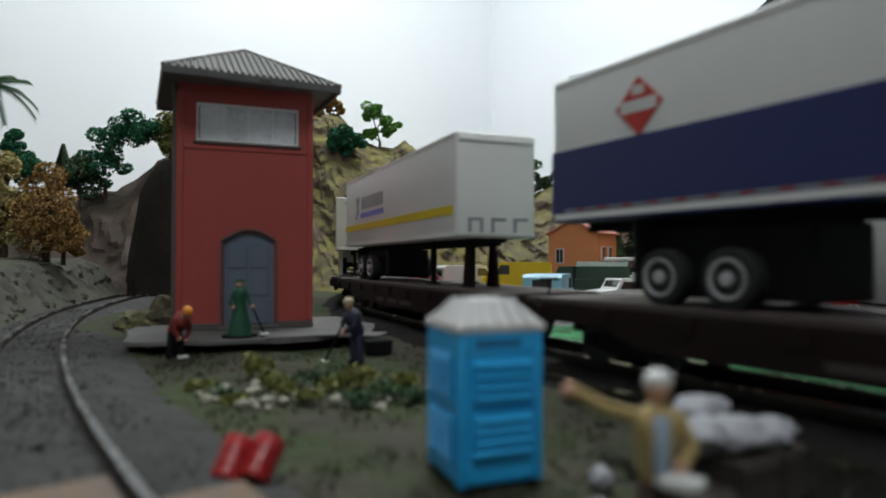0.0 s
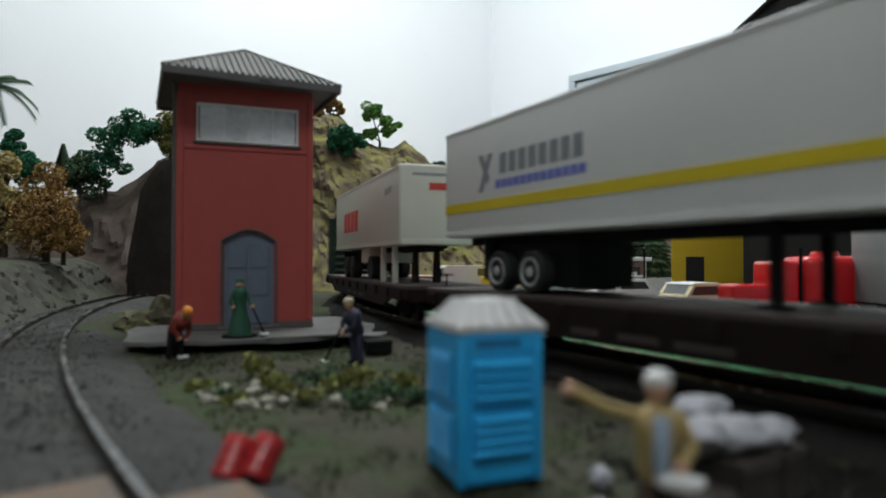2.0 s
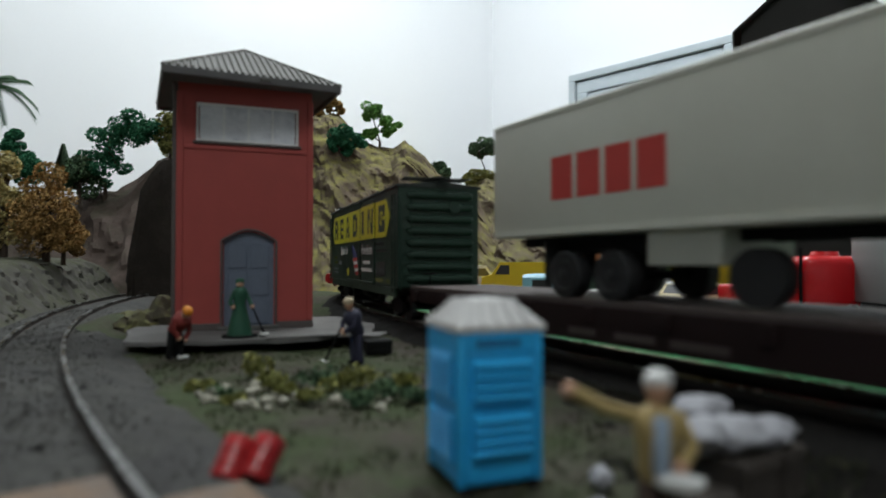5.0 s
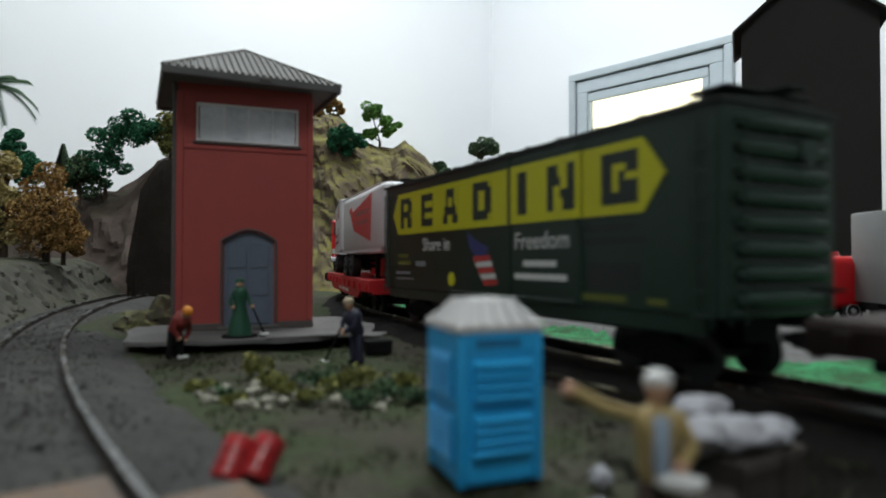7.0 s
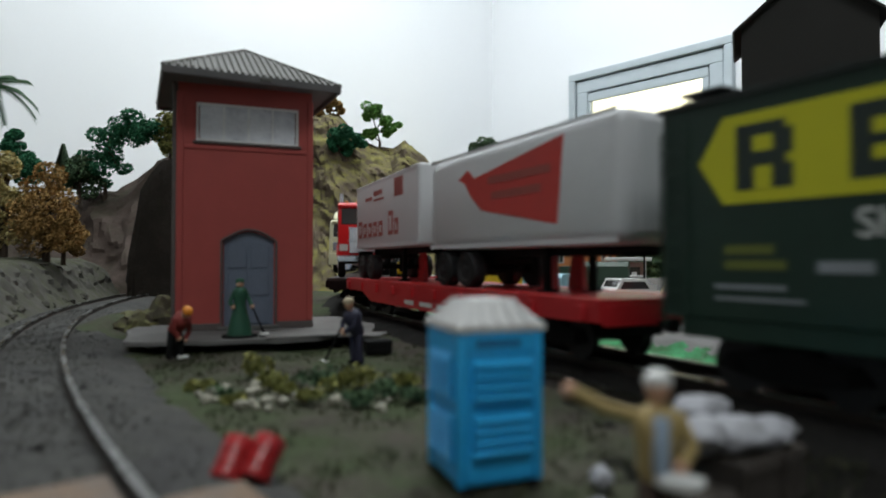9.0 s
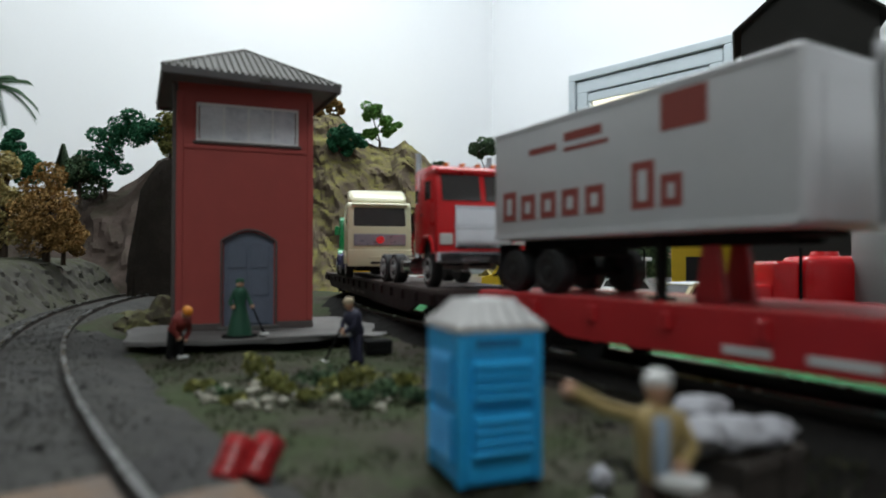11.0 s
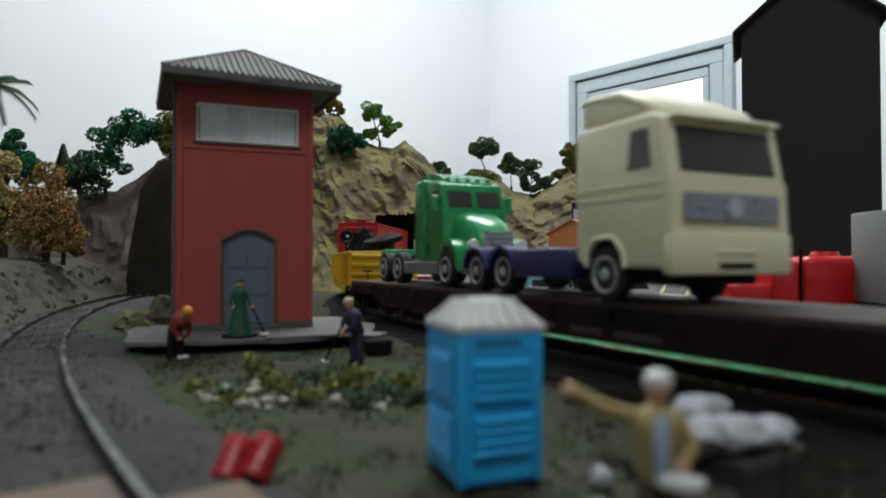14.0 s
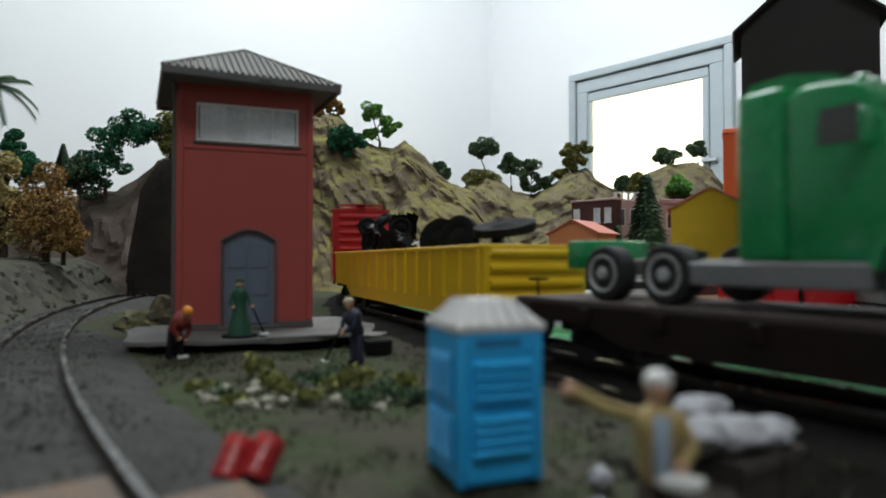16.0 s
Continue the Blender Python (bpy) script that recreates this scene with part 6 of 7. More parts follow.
    # rocks along the bank and the track
    for i in range(40):
        r = rng.uniform(1.0, 4.0)
        x, y, _ = left_point(rng.uniform(190, 440), rng.uniform(-25.5, -20.5) - r)
        solid("rock", M().ball((0, 0, r * 0.3), (r, r * 0.8, r * 0.7), 0, 2, 0.7, i), BANKM, "grey weathered rock at the foot of the bank", "rock", at(x, y, 2.4 + r * 0.25, rng.uniform(0, 360)), "rocks along the bank", smooth=None)
    # mossy rocks of the mound between the curve and the tower
    for i, (x, y, z, r, h) in enumerate(((-124, 250, 2.0, 7.0, 6.0), (-116, 258, 4.0, 7.0, 9.0), (-131, 263, 3.0, 8.0, 6.0), (-112, 268, 4.0, 8.0, 13.0), (-122, 276, 4.0, 9.0, 9.0), (-135, 282, 2.0, 7.0, 5.0))):
        solid("rock", M().ball((0, 0, 0), (r, r * 0.8, h), 0, 3, 0.7, 30 + i), MOUND, "mossy brown rock of the mound beside the tower", "rock", at(x, y, z, 40 * i), "rocks of the mound", smooth=25)
    # grass, grit and litter
    g = M()
    for i in range(9000):
        x, y = rng.uniform(-95, 75), 50 + 200 * rng.random() ** 1.3
        if noise.noise(Vector((x / 14, y / 14, 7))) < -0.05 or train_side(x, y) > -20 or min(np.hypot(LEFT_PTS[::3, 0] - x, LEFT_PTS[::3, 1] - y)) < 21:
            continue
        z = ground_z(x, y) - 0.1
        for q in range(3):
            a = rng.uniform(0, 6.28)
            h = rng.uniform(0.5, 1.6)
            d = Vector((math.cos(a), math.sin(a), 0))
            p = Vector((x, y, z)) + d * rng.uniform(0, 0.7)
            s = Vector((-d.y, d.x, 0)) * 0.14
            g.add([p - s, p + s, p + d * 0.5 + Vector((0, 0, h))], [(0, 1, 2)])
    solid("grass", g, leaf_mat("static_grass", (0.045, 0.058, 0.026), (0.10, 0.10, 0.05)), "short dull green static grass", "grass", kind="stuff", smooth=None)
    g = M()
    for i in range(4200):
        x, y = rng.uniform(-150, 100), 48 + 260 * rng.random() ** 1.4
        r = rng.uniform(0.15, 0.5)
        z = ground_z(x, y)
        if abs(train_side(x, y)) < 20 or min(np.hypot(LEFT_PTS[::3, 0] - x, LEFT_PTS[::3, 1] - y)) < 24:
            continue
        a = rng.uniform(0, 6)
        g.add([(x + r * math.cos(a + q), y + r * math.sin(a + q), z - 0.1) for q in (0, 2.1, 4.2)] + [(x, y, z + r * 0.9)], [(0, 1, 3), (1, 2, 3), (2, 0, 3)])
    solid("grit", g, leaf_mat("grit_grey", (0.07, 0.062, 0.052), (0.20, 0.18, 0.15)), "scattered grey grit", "grit", kind="stuff", smooth=None)
    g = M()
    for i in range(5200):
        s, u = rng.uniform(-60, 330), rng.gauss(0, 9.5)
        if abs(u) > 25 or abs(abs(u) - 8.25) < 1.1:
            continue
        x, y, _ = left_point(s, u)
        r = rng.uniform(0.2, 0.55)
        z = LEFT_RAIL_Z - 2.1 if abs(u) < 17 else LEFT_RAIL_Z - 2.3 - (abs(u) - 17) * 0.32
        a = rng.uniform(0, 6)
        g.add([(x + r * math.cos(a + q), y + r * math.sin(a + q), z - 0.2) for q in (0, 2.1, 4.2)] + [(x, y, z + r * 0.8)], [(0, 1, 3), (1, 2, 3), (2, 0, 3)])
    solid("ballast_stones", g, leaf_mat("ballast_grey", (0.055, 0.053, 0.049), (0.14, 0.135, 0.125)), "loose grey ballast stones between the rails", "ballast", kind="stuff", smooth=None)
    for i, (px, py, r) in enumerate(((72, 798, 1.0), (62, 612, 1.2), (150, 690, 0.9), (165, 520, 3.0))):
        y = 27.5 * 1100 / (py - 462)
        x = (px - 784) / 1100 * y
        solid("ballast_lump", M().ball((0, 0, 0), (r, r * 0.8, r * 0.6), 0, 2, 0.6, i), STONE if i == 3 else UNDER, "pale lump beside the track" if i == 3 else "dark lump on the ballast", "stone", at(x, y, 2.9 if i < 3 else 3.5), smooth=None)


# ---- foreground things ----
def toilet():
    t = thing("portable_toilet", "blue plastic portable toilet with a pale grey roof", "portable toilet", at(1.9, 79.0, 0.0, 20))
    W, H = 12.2, 21.0
    part("skid", M().box(0.6, 2.2, -0.4, W + 0.4, 0, 1.2, 0.2).box(W - 2.2, W - 0.6, -0.4, W + 0.4, 0, 1.2, 0.2), UNDER, t)
    b = part("cabin", M().box(0.35, W - 0.35, 0.35, W - 0.35, 1.0, H - 0.6, 0.25), TOILETBLUE, t)
    for x, y in ((0, 0), (W - 1.3, 0), (0, W - 1.3), (W - 1.3, W - 1.3)):
        part("corner_post", M().box(x, x + 1.3, y, y + 1.3, 1.0, H, 0.35, 0, 2), TOILETBLUE, b)
    part("lintel", M().box(1.3, W - 1.3, -0.05, 0.5, H - 3.1, H - 0.2, 0.15), TOILETBLUE, b)
    part("lintel", M().box(-0.05, 0.5, 1.3, W - 1.3, H - 3.1, H - 0.2, 0.15), TOILETBLUE, b)
    sg = M()
    for i in range(5):
        sg.box(2.6 + i * 1.3, 3.5 + i * 1.3, -0.12, -0.04, H - 2.2, H - 1.3)
    part("sign_bar", sg, NAVY, b, "small dark lettering")
    d = part("door", M().box(1.4, W - 1.4, 0.1, 0.5, 1.6, H - 3.3, 0.15), TOILETBLUE, t, "blue louvred door")
    for z0, n in ((12.0, 4), (5.0, 4)):
        for i in range(n):
            z = z0 + i * 1.35
            part("louvre", M().prism([(0.12, z), (-0.6, z - 0.05), (-1.05, z + 0.15), (-1.1, z + 0.4), (-0.8, z + 0.75), (0.12, z + 1.25)], "x", 1.9, W - 1.9), TOILETBLUE, d)
    part("door_rail", M().box(1.5, W - 1.5, -0.1, 0.15, 10.4, 11.4, 0.15), TOILETBLUE, d)
    for z0, n in ((12.0, 5), (4.0, 5)):
        for i in range(n):
            z = z0 + i * 1.2
            part("side_ridge", M().prism([(0.12, z), (-0.6, z + 0.15), (-0.6, z + 0.4), (0.12, z + 1.0)], "y", 1.9, W - 1.9), TOILETBLUE, b)
    for z0 in (3.4, 11.6):
        part("side_panel", M().box(-0.02, 0.4, 2.0, W - 2.0, z0, z0 + 6.2, 0.2), TOILETBLUE, b)
    o, i_, z0, z1 = -0.25, 3.0, H - 0.2, H + 3.8
    rf = M()
    q = W + 0.25
    j = W - 3.0
    rf.add([(o, o, z0), (q, o, z0), (q, q, z0), (o, q, z0), (o, o, z0 + 0.7), (q, o, z0 + 0.7), (q, q, z0 + 0.7), (o, q, z0 + 0.7), (i_, i_, z1), (j, i_, z1), (j, j, z1), (i_, j, z1)],
           [(3, 2, 1, 0), (0, 1, 5, 4), (1, 2, 6, 5), (2, 3, 7, 6), (3, 0, 4, 7), (4, 5, 9, 8), (5, 6, 10, 9), (6, 7, 11, 10), (7, 4, 8, 11), (8, 9, 10, 11)])
    r = part("roof", rf, TOILETROOF, t, "pale grey translucent roof")
    for k in range(5):
        u = 1.2 + k * 2.2
        tx = i_ + (j - i_) * k / 4
        part("roof_rib", M().cyl((u, o, z0 + 0.8), (tx, i_, z1), 0.35, 0.3, 6), TOILETROOF, r)
        part("roof_rib", M().cyl((o, u, z0 + 0.8), (i_, tx, z1), 0.35, 0.3, 6), TOILETROOF, r)


def blob(m, rng_seed, pts, rad, mi):
    m.tube(pts, rad, 8, mi)
    for p in pts:
        m.ball(p, rad, mi, 1)


def figure(label, m, coat, legs, hat, arms, head_z=18.2, dress=False, bend=0.0, tool=None, shirt=None, bag=None):
    """A small painted figurine, one plain mesh; faces -y."""
    g = M()
    mats = [coat, legs, SKIN, hat, shirt or coat, UNDER, LETTERWHITE]
    if dress:
        g.lathe([(4.2, 0), (3.6, 3), (2.7, 7), (1.9, 10.5), (2.3, 13), (2.5, 15), (1.2, 16.4)], (0, 0, 0.8), 14, 0)
        g.cyl((0, 0, 0), (0, 0, 0.8), 6.0, 5.8, 18, 5)
    else:
        for s in (-1, 1):
            blob(g, 0, [Vector((s * 1.3, 0, 0.8)), Vector((s * 1.25, -0.5, 4.8)), Vector((s * 1.0, 0, 9.2))], 1.15, 1)
            g.ball((s * 1.3, -0.7, 0.6), (0.9, 1.7, 0.7), 5, 1)
        g.lathe([(1.9, 8.4), (2.3, 9.6), (2.2, 11.5), (2.7, 13.6), (2.6, 15.2), (1.1, 16.4)], (0, 0, 0), 12, 0)
        if shirt:
            g.box(-0.9, 0.9, -2.75, -1.4, 9.4, 15.6, 0.4, 4)
    g.cyl((0, 0, 15.8), (0, 0, 17.2), 0.9, 0.8, 8, 2)
    g.ball((0, -0.1, head_z), (1.35, 1.5, 1.7), 2, 2)
    g.ball((0, 0.1, head_z + 0.75), (1.62, 1.75, 1.25), 3, 2)
    for pts in arms:
        blob(g, 0, [Vector(p) for p in pts], 0.7, 0)
        g.ball(pts[-1], 0.9, 2, 1)
    if tool:
        g.cyl(tool[0], tool[1], 0.32, 0.32, 6, 5)
        g.box(tool[1][0] - 1.5, tool[1][0] + 1.5, tool[1][1] - 0.9, tool[1][1] + 0.4, tool[1][2] - 0.6, tool[1][2] + 0.4, 0.2, 6)
    if bag:
        g.ball(bag, (2.3, 1.3, 1.1), 6, 2, 0.3, 2)
    if bend:
        for i, p in enumerate(g.v):
            if p[2] > 8.5:
                k = radians(bend)
                y, z = p[1], p[2] - 8.5
                g.v[i] = (p[0], y * math.cos(k) - z * math.sin(k), 8.5 + y * math.sin(k) + z * math.cos(k))
    return solid("figurine", g, mats, label, "figurine", m, "painted figurines", smooth=50)


def foreground():
    FJACKET = mat("fig_tan", (0.34, 0.25, 0.10), 0.7, 0, 0.15)
    FBROWN = mat("fig_brown", (0.07, 0.045, 0.035), 0.7, 0, 0.15)
    FWHITE = mat("fig_white", (0.62, 0.62, 0.60), 0.6, 0, 0.08)
    FBLUE = mat("fig_pale_blue", (0.30, 0.38, 0.48), 0.6, 0, 0.1)
    FGREEN = mat("fig_green", (0.018, 0.085, 0.048), 0.6, 0, 0.15)
    FRED = mat("fig_red", (0.22, 0.03, 0.025), 0.6, 0, 0.15)
    FORANGE = mat("fig_orange", (0.75, 0.25, 0.02), 0.5, 0, 0.08)
    FNAVY = mat("fig_navy", (0.025, 0.025, 0.05), 0.7, 0, 0.15)
    FBLOND = mat("fig_blond", (0.40, 0.33, 0.22), 0.7, 0, 0.1)
    DRUMRED = mat("drum_red", (0.36, 0.016, 0.018), 0.3, 0, 0.1, 3, 0.05, 0.5, coat=0.2)
    BAG = mat("white_bags", (0.29, 0.29, 0.31), 0.8, 0, 0.12, 4, 0.5, 0.8)
    figure("painted figurine with white cap, tan jacket and outstretched arm", at(21.5, 62.5, 0.4, -10) @ Matrix.Scale(0.93, 4), FJACKET, FBROWN, FWHITE,
           [[(-2.2, 0, 15), (-5.4, -1.0, 16.0), (-9.4, -1.8, 18.0)], [(2.3, 0, 15), (3.4, -0.8, 12.2), (1.8, -2.8, 10.6)]], shirt=FBLUE, bag=(1.6, -3.2, 9.2))
    figure("painted figurine in a long green dress by the tower door", at(-69.5, 213, 5.4 - 1.4, 18), FGREEN, FGREEN, FGREEN,
           [[(-2.0, 0, 15), (-3.2, -0.6, 12), (-2.2, -2.0, 10.4)], [(2.0, 0, 15), (3.2, -0.4, 12.2), (4.0, -1.2, 10.4)]], dress=True, tool=((4.0, -1.2, 10.4), (8.0, -2.5, 1.2)))
    figure("painted figurine with orange helmet and red shirt, bending with a shovel", at(-82, 190, 0.2, 50), FRED, UNDER, FORANGE,
           [[(-2.2, 0, 15), (-2.4, -2.6, 12.4), (-1.0, -4.6, 11.4)], [(2.2, 0, 15), (2.4, -2.8, 12.0), (1.0, -5.0, 10.6)]], bend=52, tool=((0, -4.5, 12.0), (0.5, -4.2, -2.0 + 3)))
    figure("painted figurine with fair hair and dark overalls, holding a long tool", at(-25.0, 182, 0.0, -40), FNAVY, FNAVY, FBLOND,
           [[(-2.2, 0, 15), (-3.0, -1.8, 12.6), (-1.6, -3.6, 11.4)], [(2.2, 0, 15), (2.4, -2.2, 12.4), (-0.6, -4.0, 10.8)]], bend=20, tool=((-1.5, -3.8, 12.2), (-7.5, -6.0, 0.6)))
    # two red drums lying side by side
    for k, (x, y, a) in enumerate(((-28.0, 83.5, -14), (-24.3, 84.2, -22))):
        d = thing("red_drum", "glossy red drum lying on the ground", "drum", at(x, y, 2.5, a), group="red drums")
        part("shell", M().lathe([(1.6, -3.0), (2.1, -2.9), (2.2, -2.6), (2.1, -1.0), (2.25, -0.9), (2.25, -0.7), (2.1, -0.6), (2.1, 0.7), (2.25, 0.8), (2.25, 1.0), (2.1, 1.1), (2.2, 2.7), (2.1, 2.9), (1.6, 3.0)], (0, 0, 0), 22, 0, "y"), DRUMRED, d)
        part("cap", M().cyl((0.7, -3.1, 0.6), (0.7, -2.9, 0.6), 0.4, 0.4, 10), DRUMRED, d)
        d.matrix_basis = at(x, y, 3.3, a, 48)
    # heap of pale sacks by the track
    rng = random.Random(4)
    for i, (x, y, z, r) in enumerate(((30, 74, 9.5, 3.4), (35, 76, 9.0, 3.6), (40, 79, 8.2, 3.2), (33, 80, 11.0, 3.0), (43, 82, 8.0, 2.6))):
        solid("pale_sack", M().ball((0, 0, 0), (r * 1.3, r, r * 0.6), 0, 3, 0.28, i), BAG, "crumpled pale sack on a heap of crates", "sack", at(x, y, z, rng.uniform(0, 180)), "heap of sacks")
    for i, (x, y, z, w) in enumerate(((28, 69, 0.4, 6), (35, 75, 0.4, 7), (41, 79, 0.4, 6.5), (33, 79, 0.4, 7))):
        cr = thing("crate", "dark grey wooden crate under the sacks", "crate", at(x, y, z, 25 + 9 * i), group="crates by the track")
        hgt = 6.6 if i else 4.6
        part("body", M().box(-w / 2, w / 2, -w / 2, w / 2, 0, hgt, 0.25), SLEEPER, cr)
        for s in (0.4, hgt - 1.6):
            part("slat", M().box(-w / 2 - 0.25, w / 2 + 0.25, -w / 2 - 0.25, -w / 2, s, s + 1.1, 0.1), SLEEPER, cr)
    for x, y in ((20.5, 81), (17.5, 70)):
        solid("pale_sack", M().ball((0, 0, 1.2), (1.6, 1.4, 1.5), 0, 2, 0.5, int(x)), BAG, "small pale bag on the ground", "sack", at(x, y, 0.6), "heap of sacks")
    # boards of the crossing beside the near rail
    cb = thing("crossing_board", "worn brown and ochre crossing board beside the rail", "crossing", at(0, 0, 0))
    for s0, s1, u0, u1 in ((-70, 17, -34, -10.0), (-70, 15, -6.6, 6.6), (-70, 3, 10.0, 19)):
        pl = M()
        n = 14
        for i in range(n + 1):
            s = s0 + (s1 - s0) * i / n
            for u in (u0, u1):
                x, y, _ = left_point(s, u)
                pl.v += [(x, y, 2.2), (x, y, 3.9 + 0.25 * noise.noise(Vector((x / 6, y / 6, 3))))]
        for i in range(n):
            a, b = i * 4, (i + 1) * 4
            pl.f += [(a, a + 1, b + 1, b), (a + 2, b + 2, b + 3, a + 3), (a + 1, a + 3, b + 3, b + 1), (a, b, b + 2, a + 2)]
            pl.m += [0] * 4
        e = n * 4
        pl.f += [(0, 2, 3, 1), (e, e + 1, e + 3, e + 2)]
        pl.m += [0, 0]
        part("board", pl, CORK, cb)
    # spare rail lying along the train's track
    sp = M()
    prof = [(-1.2, 0), (-1.2, 0.4), (-0.35, 0.7), (-0.35, 2.0), (-0.55, 2.2), (-0.55, 2.6), (0.55, 2.6), (0.55, 2.2), (0.35, 2.0), (0.35, 0.7), (1.2, 0.4), (1.2, 0)]
    k = len(prof)
    for i in range(20):
        for u, z in prof:
            x, y, _ = rail_point(-36 + i * 5, -6.5 + u)
            sp.v.append((x, y, 1.3 + z))
        if i:
            for j in range(k - 1):
                sp.f.append(((i - 1) * k + j, (i - 1) * k + j + 1, i * k + j + 1, i * k + j))
                sp.m.append(0 if prof[j][1] >= 2.2 and prof[j + 1][1] >= 2.2 else 1)
    solid("spare_rail", sp, [RAILM, RUSTRAIL], "rusty spare rail lying beside the track", "rail")
    solid("dark_crate", M().box(-4, 4, -3, 3, 0, 4.5, 0.4).box(-3.4, 3.4, -3.3, -3, 1, 1.8).box(-3.4, 3.4, -3.3, -3, 2.8, 3.6), UNDER, "small black crate at the slab's end", "crate", at(-20.5, 196, 0.8, 20))


# ---- town ----
def house(name, label, x, y, z, rz, w, d, hw, hr, wall, roof, boards=0, wins=(), door=None, over=3.0, trim=None, gable="y"):
    """Gabled house: gable ends face -y and +y.  wins: (side, along, height, width, tall)."""
    t = thing(name, label, "house", at(x, y, z, rz), group="houses of the town")
    w2 = w / 2
    body = part("wall", M().prism([(-w2, 0), (w2, 0), (w2, hw), (0, hw + hr), (-w2, hw)], "y", 0, d), wall, t)
    for s in (-1, 1):
        L_ = math.hypot(w2, hr)
        n = Vector((s * hr, 0, w2)).normalized()
        a, b = Vector((0, 0, hw + hr)) + n * 0.1, Vector((s * w2, 0, hw)) + (Vector((s * w2, 0, -hr)).normalized()) * over + n * 0.1
        th = n * 1.6
        r = M().add([(a.x, -over, a.z), (b.x, -over, b.z), (b.x, d + over, b.z), (a.x, d + over, a.z), (a.x + th.x, -over, a.z + th.z), (b.x + th.x, -over, b.z + th.z), (b.x + th.x, d + over, b.z + th.z), (a.x + th.x, d + over, a.z + th.z)],
                    [(3, 2, 1, 0), (4, 5, 6, 7), (0, 1, 5, 4), (1, 2, 6, 5), (2, 3, 7, 6), (3, 0, 4, 7)])
        part("roof_slope", r, roof, t)
    if boards:
        for i in range(boards):
            z0, z1 = hw * i / boards, hw * (i + 1) / boards
            part("board", M().prism([(-0.05, z0), (-0.9, z0), (-0.25, z1), (-0.05, z1)], "x", -w2, w2).add([], []), wall, body)
        k = int(hr / (hw / boards))
        for i in range(k):
            z0 = hw + hr * i / k
            ww = w2 * (1 - (i + 0.5) / k)
            part("board", M().prism([(-0.05, z0), (-0.9, z0), (-0.25, z0 + hr / k), (-0.05, z0 + hr / k)], "x", -ww, ww), wall, body)
    for side, u, h0, ww, hh in wins:
        if side == "f":
            f = part("window", M().box(u - ww / 2, u + ww / 2, -1.2, 0.2, h0, h0 + hh), LETTERWHITE, t, "white framed window")
            part("pane", M().box(u - ww / 2 + 0.8, u - 0.3, -1.35, -1.15, h0 + 0.8, h0 + hh - 0.8), SCREEN, f)
            part("pane", M().box(u + 0.3, u + ww / 2 - 0.8, -1.35, -1.15, h0 + 0.8, h0 + hh - 0.8), SCREEN, f)
        else:
            s = 1 if side == "r" else -1
            xa = s * w2
            f = part("window", M().box(min(xa, xa + s * 1.2), max(xa, xa + s * 1.2), u - ww / 2, u + ww / 2, h0, h0 + hh), LETTERWHITE, t, "white framed window")
            for y0, y1 in ((u - ww / 2 + 0.8, u - 0.3), (u + 0.3, u + ww / 2 - 0.8)):
                part("pane", M().box(min(xa + s * 1.1, xa + s * 1.35), max(xa + s * 1.1, xa + s * 1.35), y0, y1, h0 + 0.8, h0 + hh - 0.8), SCREEN, f)
    if door:
        part("door", M().box(door[0], door[1], -1.1, 0.1, 0, door[2]), BLACK, t, "dark door")
    return t


